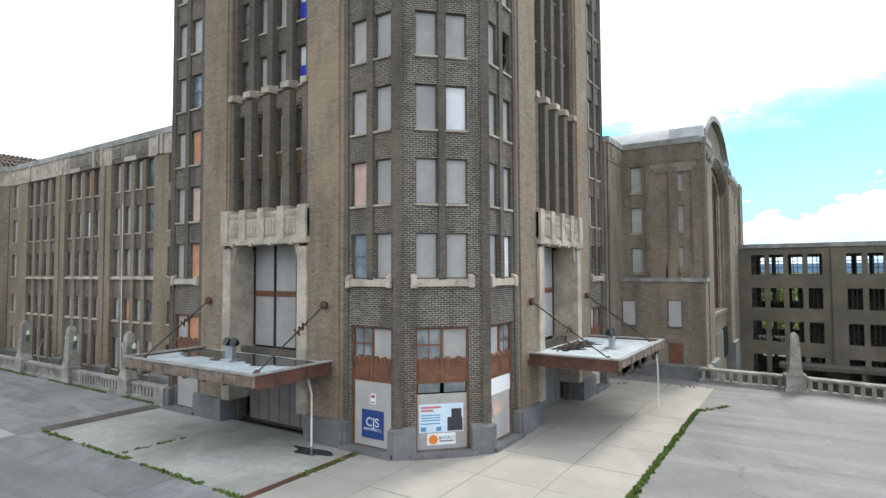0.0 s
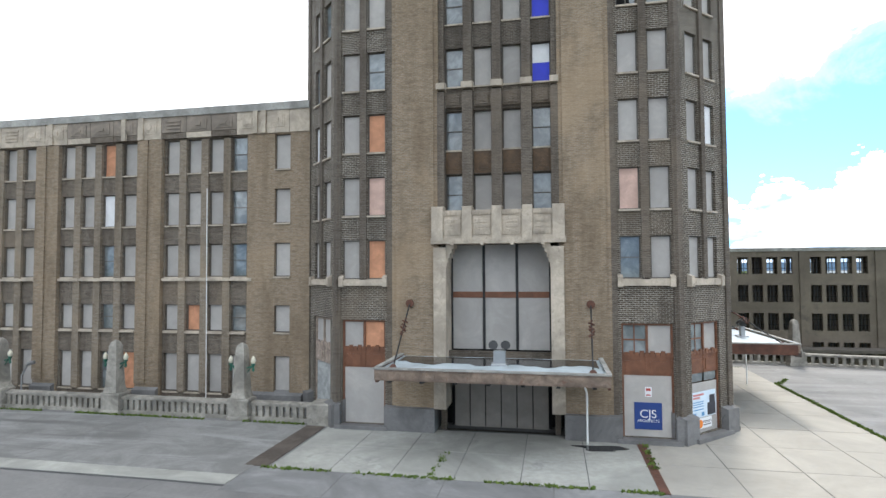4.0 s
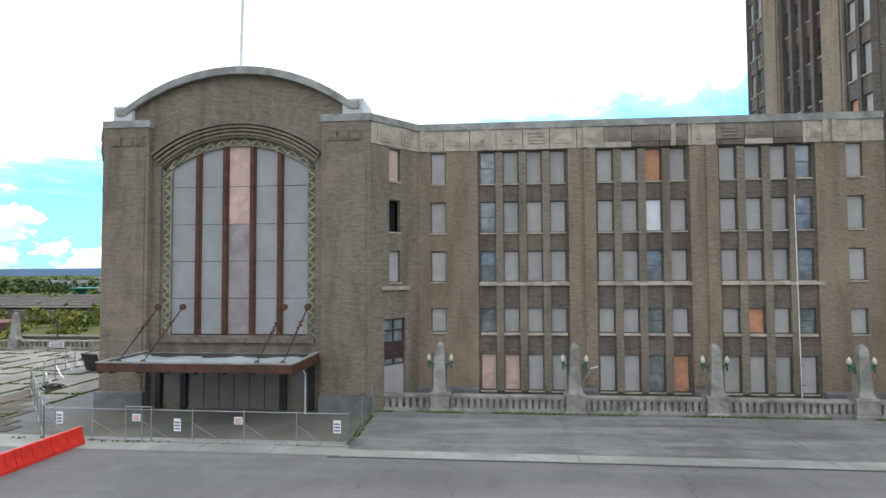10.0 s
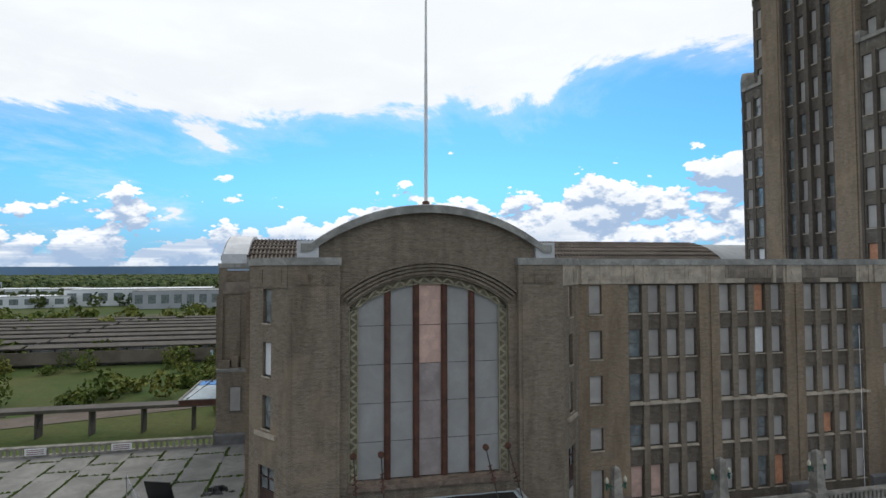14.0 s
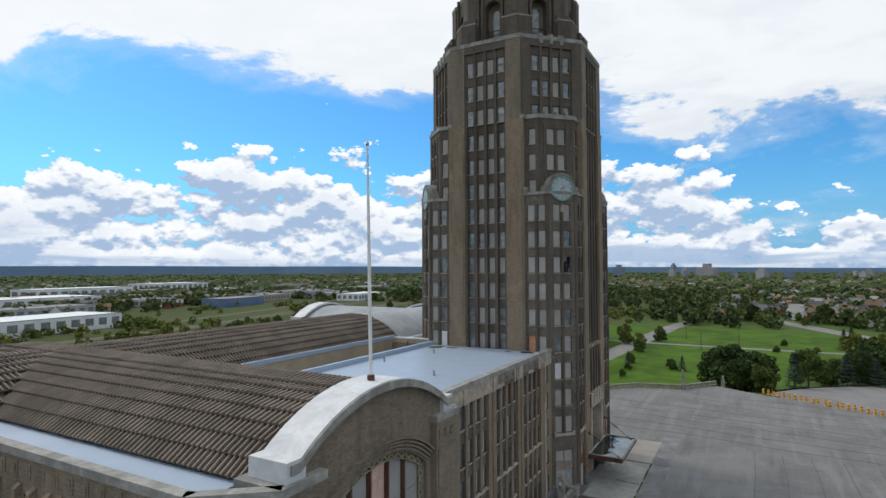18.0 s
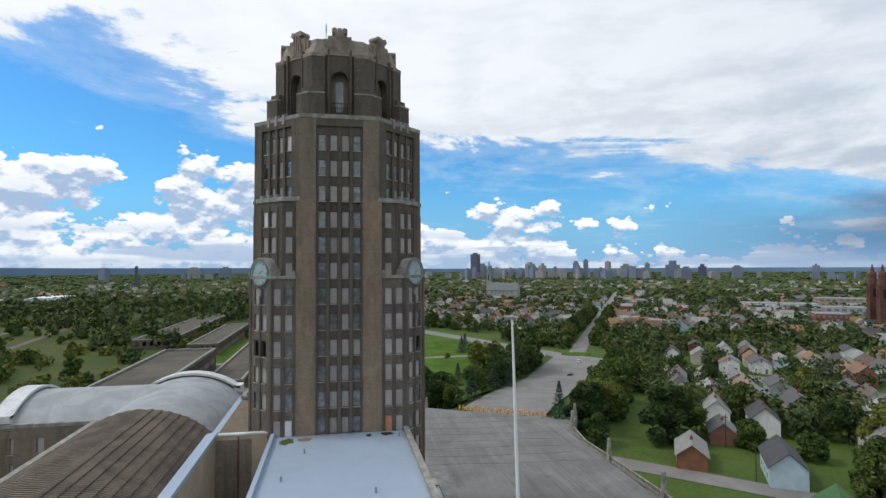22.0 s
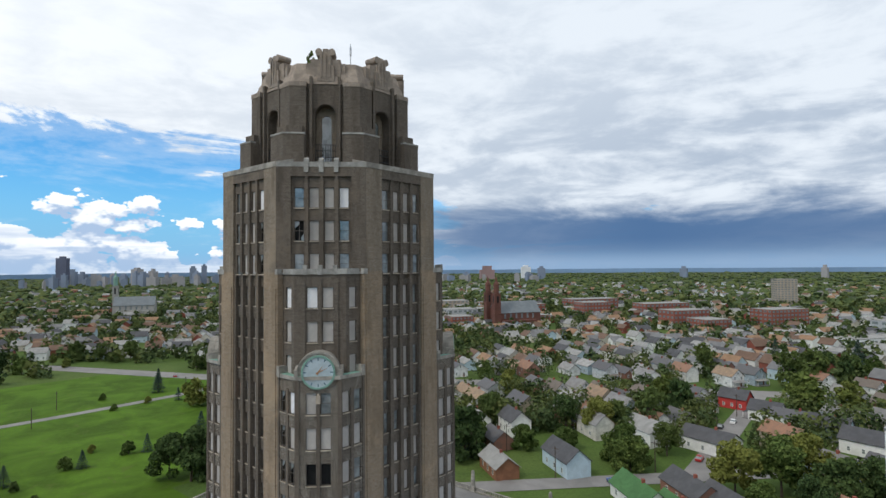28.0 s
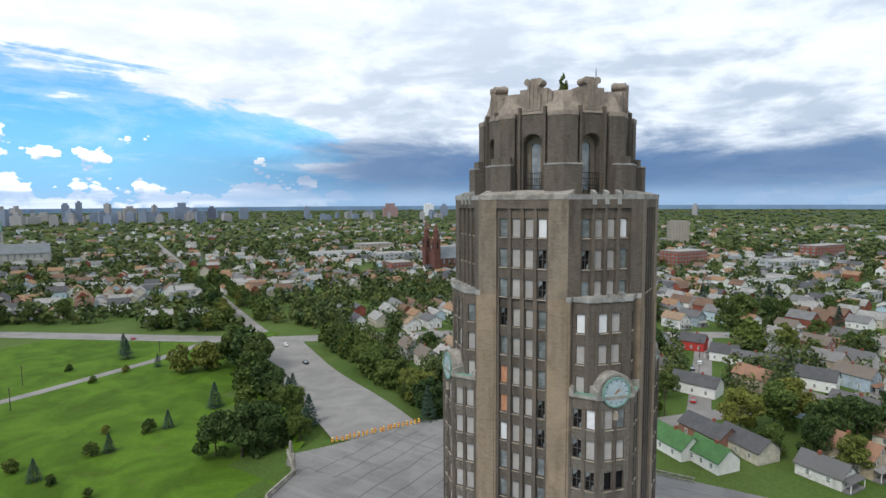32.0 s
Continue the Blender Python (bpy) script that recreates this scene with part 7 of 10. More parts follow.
for i, (h, w, mt) in enumerate(((11, 5.0, M_LEAF), (9, 4.2, M_LEAFD), (13, 5.6, M_LEAFD), (8, 4.4, M_LEAF), (12, 4.0, M_LEAF))):
    tm = trunk_mesh(h * 0.6, 0.28, 6, 40 + i)
    TREES.append((h, tm, crown_mesh("crown", 60 + i, lobes_for(i, h, w), 3600, 0.33, mt)))
    FAR_TREES.append((h, tm, crown_mesh("crown", 80 + i, lobes_for(i + 9, h, w), 1300, 0.52, mt)))


def fir_meshes(seed):
    g = np.random.default_rng(seed)
    lob = []
    v, f = [], []
    n = 1500
    z = g.random(n) ** 0.8
    r = (1 - z) * 0.36 + 0.02
    tier = 0.75 + 0.25 * np.cos(z * 2 * np.pi * 9)
    a = g.random(n) * 2 * np.pi
    rr = r * tier * (0.55 + 0.45 * g.random(n) ** 0.5)
    for i in range(n):
        c, s = math.cos(a[i]), math.sin(a[i])
        p = np.array([rr[i] * c, rr[i] * s, 0.06 + z[i] * 0.94 - rr[i] * 0.25])
        out, sd = np.array([c, s, -0.35]), np.array([-s, c, 0])
        L, W = 0.055 * (1.1 - 0.6 * z[i]), 0.018
        k = len(v)
        v += [tuple(p - sd * W), tuple(p + out * L * 0.6 - sd * W * 1.6), tuple(p + out * L), tuple(p + sd * W)]
        f.append((k, k + 1, k + 2, k + 3))
    me = bpy.data.meshes.new("crown")
    me.from_pydata(v, [], f)
    me.materials.append(M_FIR)
    b = MB()
    b.tube((0, 0, -0.03), (0, 0, 0.9), 0.022, 6, 0, 0.004)
    return mesh_of(b, "trunk", [M_BARK]), me


FIR = fir_meshes(5)


def tree(x, y, h, kind=0, label="broad leafy green tree", group="", z=None, squash=1.0):
    z = terrain(x, y) if z is None else z
    near = -110 < x < 95 and -110 < y < 60
    h0, tm, cm = (TREES if near else FAR_TREES)[kind % len(TREES)]
    k = h / h0
    t = new("tree", tm)
    t.matrix_basis = pose(x, y, z, 0, 0, (x * 37 + y * 53) % 360) @ Matrix.Diagonal((k * squash, k * squash, k, 1))
    c = new("crown", cm)
    c.parent = t
    return tagged(t, label, "tree", group)


def fir(x, y, h, label="blue-green conical spruce on the lawn", group="spruces on the lawn", w=1.0):
    t = new("spruce", FIR[0])
    t.matrix_basis = pose(x, y, terrain(x, y), 0, 0, (x * 31 + y * 17) % 360) @ Matrix.Diagonal((h * w, h * w, h, 1))
    c = new("crown", FIR[1])
    c.parent = t
    return tagged(t, label, "conifer", group)


def woods():
    """Tree cover to the horizon: leaf clumps in the middle distance, plain crowns far off."""
    g = np.random.default_rng(21)
    near_h = [(q[0], q[1]) for q in SPOTS] + [(q[1], q[2]) for q in PLOTS]
    hx = np.array(near_h)
    v, n = {0: [], 1: []}, 0
    while n < 10500:
        u = g.random()
        r = 105 * math.exp(u * 2.25) if g.random() < 0.52 else 150 + 850 * math.sqrt(u)
        a = g.random() * 2 * np.pi
        x, y = -25 + r * math.cos(a), r * math.sin(a)
        clear = keep_clear(x, y)
        if clear == 1 or (x < 120 and y < 0 and r < 420 and ((hx - (x, y)) ** 2).sum(1).min() < 46):
            continue
        if y < 0 and near_road(x, y):
            continue
        if x < 160 and y < -85 and r < 700 and g.random() < 0.35:
            continue
        n += 1
        scrub = clear == 2
        k = 170 if r < 215 else (70 if r < 300 else (38 if r < 560 else 22))
        s, h = (2.6 + 2.6 * g.random(), 5.5 + 6.0 * g.random()) if not scrub else (1.6 + 2.4 * g.random(), 2.0 + 4.5 * g.random())
        d = g.normal(size=(k, 3))
        d /= np.linalg.norm(d, axis=1)[:, None]
        lump = 1 + 0.28 * np.sin(d[:, :1] * 5 + x) * np.cos(d[:, 1:2] * 4 + y)
        q = d * np.array([s, s, h * 0.48]) * (0.68 + 0.40 * g.random((k, 1))) * lump + np.array([x, y, LOW + h * 0.48])
        nn = d + g.normal(size=(k, 3)) * 0.6
        nn /= np.linalg.norm(nn, axis=1)[:, None]
        t = np.cross(nn, g.normal(size=(k, 3)))
        t /= np.linalg.norm(t, axis=1)[:, None]
        w = np.cross(nn, t)
        z = s * (0.18 + 0.18 * g.random((k, 1))) * {170: 0.6, 70: 1.0, 38: 1.4, 22: 1.9}[k]
        v[int(scrub)].append(np.stack([q - t * z, q - w * z * 0.8 + nn * z * 0.2, q + t * z, q + w * z * 0.8 + nn * z * 0.2], 1).reshape(-1, 3))
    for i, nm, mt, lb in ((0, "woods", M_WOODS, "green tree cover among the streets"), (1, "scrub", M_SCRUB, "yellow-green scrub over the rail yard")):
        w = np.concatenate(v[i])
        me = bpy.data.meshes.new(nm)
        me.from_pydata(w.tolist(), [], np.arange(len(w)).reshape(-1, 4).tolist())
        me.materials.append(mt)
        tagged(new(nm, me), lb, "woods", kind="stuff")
    bm = bmesh.new()
    bmesh.ops.create_icosphere(bm, subdivisions=1, radius=1)
    tv = np.array([q.co[:] for q in bm.verts])
    tf = np.array([[q.index for q in f.verts] for f in bm.faces])
    bm.free()
    vs, fs, k, n = [], [], 0, 0
    while n < 24000:
        r = 760 * math.exp(g.random() * 1.75)
        a = g.random() * 2 * np.pi
        x, y = -25 + r * math.cos(a), r * math.sin(a)
        if keep_clear(x, y) == 1 or (y < 0 and near_road(x, y)):
            continue
        n += 1
        s = (2.6 + 2.6 * g.random()) * (1 + r / 1700)
        hh = min(s, 6) * (0.55 + 0.5 * g.random())
        d = 1 + 0.28 * g.normal(size=len(tv))
        vs.append(tv * d[:, None] * np.array([s, s, hh]) + np.array([x, y, LOW + hh * 0.6]))
        fs.append(tf + k)
        k += len(tv)
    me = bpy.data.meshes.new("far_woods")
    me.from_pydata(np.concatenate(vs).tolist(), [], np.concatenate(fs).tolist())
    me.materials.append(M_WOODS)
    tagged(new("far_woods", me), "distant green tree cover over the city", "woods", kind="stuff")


def keep_clear(x, y):
    """1 where no trees grow, 2 where scrub does, 0 elsewhere."""
    if -150 < x < 50 and -48 < y < 92 or 30 < x < 280 and -75 < y < 122 or -101 < x < 200 and 60 < y < 128:
        return 1
    if abs(y - 103 - 0.28 * (x + 103)) < 7 and x < -100:
        return 1
    if y > 70 and y < 420 + 0.25 * x and x > -520 and x < 420:
        f = noise.noise(Vector((x * 0.012, y * 0.03, 4.0)))
        if x > 150 and y > 125:
            return (0 if f > -0.12 else 2) if y < 0.72 * x else (2 if f > 0.24 else 1)
        tracks = 165 < y < 235
        return 2 if f > (0.16 if tracks else -0.16) else 1
    if y > 60 and x < -40:
        return 1 if y < 420 else 0
    p = Vector((x, y)) - RAMP0
    if abs(p.dot(B2)) < 9 and p.dot(A2) > 0:
        return 1
    return 0

# ---- forecourt things ----
def obelisk(x, y, z=0.0, lamps=True, h=4.6, turn=0.0):
    t = thing("obelisk", (x, y, z), "tapered weathered limestone obelisk on a square pedestal", "obelisk", "obelisks along the balustrade")
    m = pose(x, y, z, 0, 0, turn)

    def put(name, b, mat, label=""):
        b.v = [tuple(m @ Vector(v)) for v in b.v]
        return part_one(name, b, mat, t, label)

    b = MB()
    b.bbox(-0.72, 0.72, -0.5, 0.5, 0, 0.22, 0.04)
    b.bbox(-0.62, 0.62, -0.44, 0.44, 0.22, 1.12, 0.02)
    b.bbox(-0.7, 0.7, -0.5, 0.5, 1.12, 1.3, 0.06)
    put("pedestal", b, M_STONE)
    b = MB()
    q = lambda w, zz: [(-w, -w, zz), (w, -w, zz), (w, w, zz), (-w, w, zz)]
    b.hexa(q(0.5, 1.3), q(0.4, 1.65))
    b.hexa(q(0.40, 1.65), q(0.27, h - 0.35))
    b.hexa(q(0.27, h - 0.35), q(0.20, h - 0.15))
    b.hexa(q(0.20, h - 0.15), q(0.03, h))
    put("shaft", b, M_STONE)
    if lamps:
        for sg in (-1, 1):
            b = MB()
            b.tube((sg * 0.3, 0, 3.05), (sg * 0.72, 0, 3.2), 0.05, 6)
            b.tube((sg * 0.3, 0, 2.75), (sg * 0.66, 0, 3.15), 0.035, 6)
            b.turned([(0.03, 0), (0.09, 0.08), (0.05, 0.3), (0.12, 0.42), (0.13, 0.5)], 8, (sg * 0.75, 0, 2.85))
            br = put("lamp_bracket", b, surface("green_iron", (0.03, 0.13, 0.09), 0.5, 0.3), "green iron lamp bracket")
            b = MB()
            b.turned([(0.10, 0), (0.15, 0.12), (0.13, 0.28), (0.06, 0.38), (0.03, 0.46)], 10, (sg * 0.75, 0, 3.35))
            g = put("lamp_globe", b, surface("milky_globe", (0.62, 0.58, 0.46), 0.35, 0.15), "cream lamp globe")
    return t


BAL = MB()
BAL.hexa([(-0.135, -0.10, 0), (0.135, -0.10, 0), (0.135, 0.10, 0), (-0.135, 0.10, 0)], [(-0.135, -0.10, 0.16), (0.135, -0.10, 0.16), (0.135, 0.10, 0.16), (-0.135, 0.10, 0.16)])
BAL.hexa([(-0.12, -0.085, 0.16), (0.12, -0.085, 0.16), (0.12, 0.085, 0.16), (-0.12, 0.085, 0.16)], [(-0.13, -0.095, 0.70), (0.13, -0.095, 0.70), (0.13, 0.095, 0.70), (-0.13, 0.095, 0.70)])
BAL_ME = mesh_of(BAL, "baluster", [M_STONE])


def balustrade(pts, label="weathered limestone balustrade with square balusters", z=0.0, step=0.42, height=1.05):
    t = thing("balustrade", (pts[0][0], pts[0][1], z), label, "balustrade")
    for p, q in zip(pts, pts[1:]):
        s = between(p, q)
        L = s.length
        b = MB()
        b.sbox(s, 0, L, -0.2, 0.2, z, z + 0.22)
        part_one("base_rail", b, M_STONE, t)
        b = MB()
        b.sbox(s, 0, L, -0.2, 0.2, z + height - 0.12, z + height)
        b.wedge(s, 0, L, -0.22, 0.0, z + height, z + height + 0.02, 0.05)
        b.sbox(s, 0, L, -0.14, 0.14, z + height - 0.2, z + height - 0.12)
        part_one("top_rail", b, M_STONE, t)
        n = max(2, int(L / step))
        for i in range(n):
            placed("baluster", BAL_ME, s.spot(L * (i + 0.5) / n, 0, z + 0.2), t)
    return t


OB_X = (-68.2, -59.3, -50.4, -41.5)
YB = 21.7
stops = [-73.0] + list(OB_X) + [-36.9]
for x in OB_X:
    obelisk(x, YB)
for a, e in zip(stops, stops[1:]):
    balustrade([(a + (0.62 if a in OB_X else 0), YB), (e - (0.62 if e in OB_X else 0), YB)])
b = MB()
b.bbox(-36.9, -35.1, 21.0, 22.4, 0, 1.25, 0.08)
solid("end_pedestal", b, M_STONE, "massive limestone end block of the balustrade", "pedestal")
b = MB()
b.bbox(-73.9, -73.0, 21.2, 22.2, 0, 1.25, 0.08)
solid("end_pedestal", b, M_STONE, "limestone end block beside the arched hall", "pedestal")
# balustrade round the edge of the raised forecourt
edge = [(-7.4, 48.7), (-0.9, 48.3), (13.5, 45.6), (29.5, 37.3), (40.3, 26.6), (43.0, 15.6), (52.6, 8.2)]
for p, q in zip(edge, edge[1:]):
    balustrade([p, q], step=0.6)
for x, y in ((-0.9, 48.0), (13.5, 45.3), (43.2, 15.4)):
    obelisk(x, y, lamps=False, h=4.3 if x < 40 else 5.0, turn=10)
b = MB()
b.bbox(52.2, 53.8, 5.8, 7.4, -6.6, -2.2, 0.06)
solid("end_pedestal", b, M_STONE, "tall limestone pier at the foot of the balustrade", "pedestal")
obelisk(53.0, 6.6, -2.2, lamps=False, h=4.8, turn=10)
north = [(27.5, -31.0), (20.2, -27.0), (8, -25.0), (-8, -25.4), (-24, -25.5), (-40, -25.5)]
for p, q in zip(north, north[1:]):
    balustrade([q, p], step=0.6)
for x, y in ((27.5, -31.0), (20.2, -27.0), (-3.5, -25.2), (-24, -25.5)):
    obelisk(x, y, lamps=False, h=5.0)
balustrade([(-124, 49.0), (-101.5, 49.0)], step=0.6)
balustrade([(-139, 44.6), (-124, 49.0)], step=0.6)
obelisk(-124.3, 48.8, lamps=False, h=4.6)
for x in (-110.5, -118.6):
    b = MB()
    b.box(x - 1.0, x + 1.0, 48.66, 48.72, 0.25, 0.95)
    sg = solid("notice_board", b, M_BOARDW, "white notice board fixed on the balustrade", "sign")
    b = MB()
    for r in range(3):
        b.box(x - 0.8, x + 0.8, 48.645, 48.655, 0.36 + 0.2 * r, 0.44 + 0.2 * r)
    part_one("text_bars", b, surface("dull_red_print", (0.25, 0.12, 0.11), 0.6, 0.1), sg)


# weeds along the joints
def weeds():
    g = np.random.default_rng(4)
    lines = [((-36, 14.15), (-18.5, 14.15), 900), ((-28.2, 14.2), (-28.0, 17.8), 90), ((-18.45, 17), (-18.4, 21), 220), ((-5.95, 21), (-5.95, 38.5), 2400), ((-73, 21.15), (-37, 21.15), 1500), ((-72.4, 13.6), (-72.6, 20.4), 260),
             ((-13, 44), (-6, 46), 60), ((-6, 38), (-4.5, 40.5), 120), ((-20, -24.6), (20, -25.5), 600), ((-92, 13.6), (-73, 13.6), 160)]
    for i in range(14):
        lines.append(((-138 + 3.2 * i, 14.6), (-138 + 3.2 * i, 48), 1900))
    for x, y in YARD_JOINTS:
        if y < 48:
            lines.append(((x, y), (x + 3.2, y), 170))
    v, f = [], []
    for a, e, n in lines:
        a, e = np.array(a), np.array(e)
        d = e - a
        sd = np.array([-d[1], d[0]]) / np.hypot(*d)
        t = g.random(n)
        keep = np.sin(t * 40 + a[0]) + np.sin(t * 17 + a[1]) > (-3 if n > 2000 else -0.9)
        p = a + t[:, None] * d + sd * (g.normal(size=n) * (0.06 if n > 800 else 0.10))[:, None]
        for q in p[keep]:
            w, h, an = g.uniform(0.03, 0.11), g.uniform(0.02, 0.14), g.random() * np.pi
            c, s = math.cos(an) * w, math.sin(an) * w
            k = len(v)
            ox, oy = g.uniform(-0.06, 0.06, 2)
            v += [(q[0] - c, q[1] - s, 0), (q[0] + c, q[1] + s, 0), (q[0] + c * 0.5 + ox, q[1] + s * 0.5 + oy, h), (q[0] - c * 0.6 + ox, q[1] - s * 0.6 + oy, h * 0.8)]
            f.append((k, k + 1, k + 2, k + 3))
    me = bpy.data.meshes.new("weeds")
    me.from_pydata(v, [], f)
    me.materials.append(leafy("weed_green", (0.06, 0.10, 0.022), (0.14, 0.19, 0.045), (0.10, 0.14, 0.035)))
    tagged(new("weeds", me), "low green weeds in the pavement joints", "weeds", kind="stuff")


weeds()
b = MB()
b.box(-18.75, -18.35, 14.2, 20.6, -0.05, 0.035)
solid("drain_strip", b, M_RUST, "rust-brown drain strip in the pavement", "drain")
b = MB()
b.box(-36.9, -35.75, 14.3, 20.9, -0.05, 0.03)
solid("brick_strip", b, surface("brown_brick_paving", (0.105, 0.085, 0.07), 0.9, 0.4, 0.6, 6.0), "worn brown brick strip beside the pavement", "paving")
gm = random.Random(15)
for cx, cy, rx, ry, mt, lb in ((-40.6, 40.6, 1.5, 1.3, M_WEED, "moss patch on the flat roof"), (-40.2, 38.4, 1.0, 1.2, M_DIRT, "brown silt patch on the flat roof"), (-39.6, 27.0, 1.2, 1.0, M_STEEL, "dark rubbish on the flat roof"), (-39.9, 29.6, 0.7, 0.5, M_STEEL, "dark rubbish on the flat roof")):
    b = MB()
    pts = []
    for i in range(18):
        a = 2 * math.pi * i / 18
        k = gm.uniform(0.55, 1.0)
        pts.append((cx + rx * k * math.cos(a), cy + ry * k * math.sin(a)))
    b.prism(pts, 19.49, 19.515)
    solid("roof_patch", b, mt, lb, "patch", group="patches on the flat roof")
# dark damp patches and cracks in the asphalt, as thin sealed strips
def crack(pts, w, mat, label):
    b = MB()
    for p, q in zip(pts, pts[1:]):
        s = between(p, q)
        b.sbox(s, 0, s.length, -w / 2, w / 2, -0.05, 0.008)
    return solid("tar_seam", b, mat, label, "tar seam", group="tar seams in the asphalt")


M_TAR = surface("dark_tar", (0.06, 0.06, 0.062), 0.7, 0.2)
gx = random.Random(9)
for i in range(6):
    y = -21 + 4.2 * i
    pts = [(-100 + 12 * j, y + gx.uniform(-0.25, 0.25)) for j in range(9)]
    crack(pts, 0.07, M_TAR, "long dark tar seam in worn asphalt")
crack([(-73 + 3.7 * j, 11.9 + gx.uniform(-0.06, 0.06)) for j in range(11)], 0.16, M_TAR, "dark wet joint between pavement and asphalt")
for i in range(8):
    x = -2 + 5.4 * i
    pts = [(x + 0.6 * j + gx.uniform(-0.5, 0.5), -20 + 6.5 * j) for j in range(8 if i < 5 else 6)]
    crack(pts, 0.22, M_TAR, "wavering dark tar seam in worn asphalt")


# chain-link fence before the arched hall
def chain_fence(p, q, name_sign=True):
    s = between(p, q)
    L = s.length
    t = thing("chain_link_fence", (p[0], p[1], 0), "grey galvanised chain-link fence on braced posts", "fence", "fence panels before the hall")
    n = max(1, round(L / 3.0))
    for i in range(n + 1):
        b = MB()
        b.tube(s.at(L * i / n, 0, 0), s.at(L * i / n, 0, 1.9), 0.035, 6)
        part("post", b, M_GALV, t)
        if i < n:
            b = MB()
            b.tube(s.at(L * i / n, 0, 1.15), s.at(L * i / n + 0.9, -0.9, 0.05), 0.02, 5)
            part("brace", b, M_GALV, t)
    for z in (0.12, 1.78):
        b = MB()
        b.tube(s.at(0, 0, z), s.at(L, 0, z), 0.022, 5)
        part("rail", b, M_GALV, t)
    b = MB()
    st = 0.16
    k = int(L / st)
    for i in range(-11, k):
        for sg in (1, -1):
            u0, u1 = i * st, i * st + 1.7
            z0, z1 = (0.1, 1.8) if sg > 0 else (1.8, 0.1)
            if u0 < 0:
                z0 += (z1 - z0) * (-u0 / 1.7)
                u0 = 0
            if u1 > L:
                z1 -= (z1 - z0) * ((u1 - L) / max(u1 - u0, 0.01))
                u1 = L
            if u1 > u0:
                b.v += [s.at(u0, 0, z0), s.at(u1, 0, z1), s.at(u1, 0, z1 + 0.007), s.at(u0, 0, z0 + 0.007)]
                m = len(b.v)
                b.f.append((m - 4, m - 3, m - 2, m - 1))
                b.m.append(0)
    part_one("wire_mesh", b, M_GALV, t, kind="stuff")
    return s


F1 = chain_fence((-89.9, 13.6), (-72.2, 13.4))
chain_fence((-72.2, 13.4), (-72.6, 20.3))
chain_fence((-101.3, 25.5), (-89.9, 13.6))
chain_fence((-106, 36), (-101.3, 25.5))
for i, (u, z, red) in enumerate(((1.0, 1.25, 0), (5.6, 1.35, 1), (8.0, 1.0, 0), (11.5, 1.3, 1), (17.0, 1.1, 0))):
    b = MB()
    w, h = (0.24, 0.2) if red else (0.2, 0.34)
    b.sbox(F1, u - w, u + w, 0.03, 0.05, z - h, z + h)
    sg = solid("warning_sign", b, M_BOARDW, "small white warning sign wired on the fence", "sign", group="signs on the fence")
    b = MB()
    for r in range(3):
        b.sbox(F1, u - w * 0.75, u + w * 0.75, 0.05, 0.056, z - h * 0.7 + r * h * 0.5, z - h * 0.7 + r * h * 0.5 + h * 0.22)
    part_one("text_bars", b, surface("red_print", (0.45, 0.07, 0.06), 0.6, 0.1) if red else surface("dark_print", (0.08, 0.08, 0.10), 0.6, 0.1), sg)

# gate between two posts of the fence
b = MB()
for u in (5.0, 6.5):
    b.tube(F1.at(u, 0.08, 0.1), F1.at(u, 0.08, 2.0), 0.035, 6)
for z in (0.15, 1.95):
    b.tube(F1.at(5.0, 0.08, z), F1.at(6.5, 0.08, z), 0.03, 6)
solid("fence_gate", b, M_GALV, "grey tubular steel gate in the fence", "gate")


# red water-filled barriers
def barrier(x, y, turn, n=0):
    m = pose(x, y, 0, 0, 0, turn)
    b = MB()
    prof = [(0.30, 0), (0.30, 0.18), (0.14, 0.5), (0.09, 0.95)]
    for (w0, z0), (w1, z1) in zip(prof, prof[1:]):
        b.hexa([(-1.0, -w0, z0), (1.0, -w0, z0), (1.0, w0, z0), (-1.0, w0, z0)], [(-1.0, -w1, z1), (1.0, -w1, z1), (1.0, w1, z1), (-1.0, w1, z1)])
    for u in (-0.6, 0, 0.6):
        b.hexa([(u - 0.12, -0.33, 0.02), (u + 0.12, -0.33, 0.02), (u + 0.12, 0.33, 0.02), (u - 0.12, 0.33, 0.02)], [(u - 0.1, -0.12, 0.93), (u + 0.1, -0.12, 0.93), (u + 0.1, 0.12, 0.93), (u - 0.1, 0.12, 0.93)])
    b.v = [tuple(m @ Vector(v)) for v in b.v]
    solid("barrier", b, surface("red_plastic", (0.80, 0.045, 0.03), 0.4, 0.15, 1.0, 5.0), "bright red plastic road barrier on the asphalt", "barrier", group="red barriers")


for i in range(3):
    barrier(-87.25 - 0.12 * i, 12.0 - 2.05 * i, 86.5)
barrier(-88.4, 4.6, 86.5)
b = MB()
b.turned([(0.2, 0), (0.2, 0.04), (0.14, 0.05), (0.09, 0.42), (0.05, 0.7)], 10, (-103.2, 17.2, 0))
cone = solid("traffic_cone", b, surface("orange_cone", (0.75, 0.10, 0.03), 0.5, 0.15), "orange traffic cone on weedy concrete", "traffic cone")
b = MB()
b.turned([(0.118, 0.3), (0.09, 0.45)], 10, (-103.2, 17.2, 0))
part_one("white_band", b, M_BOARDW, cone)

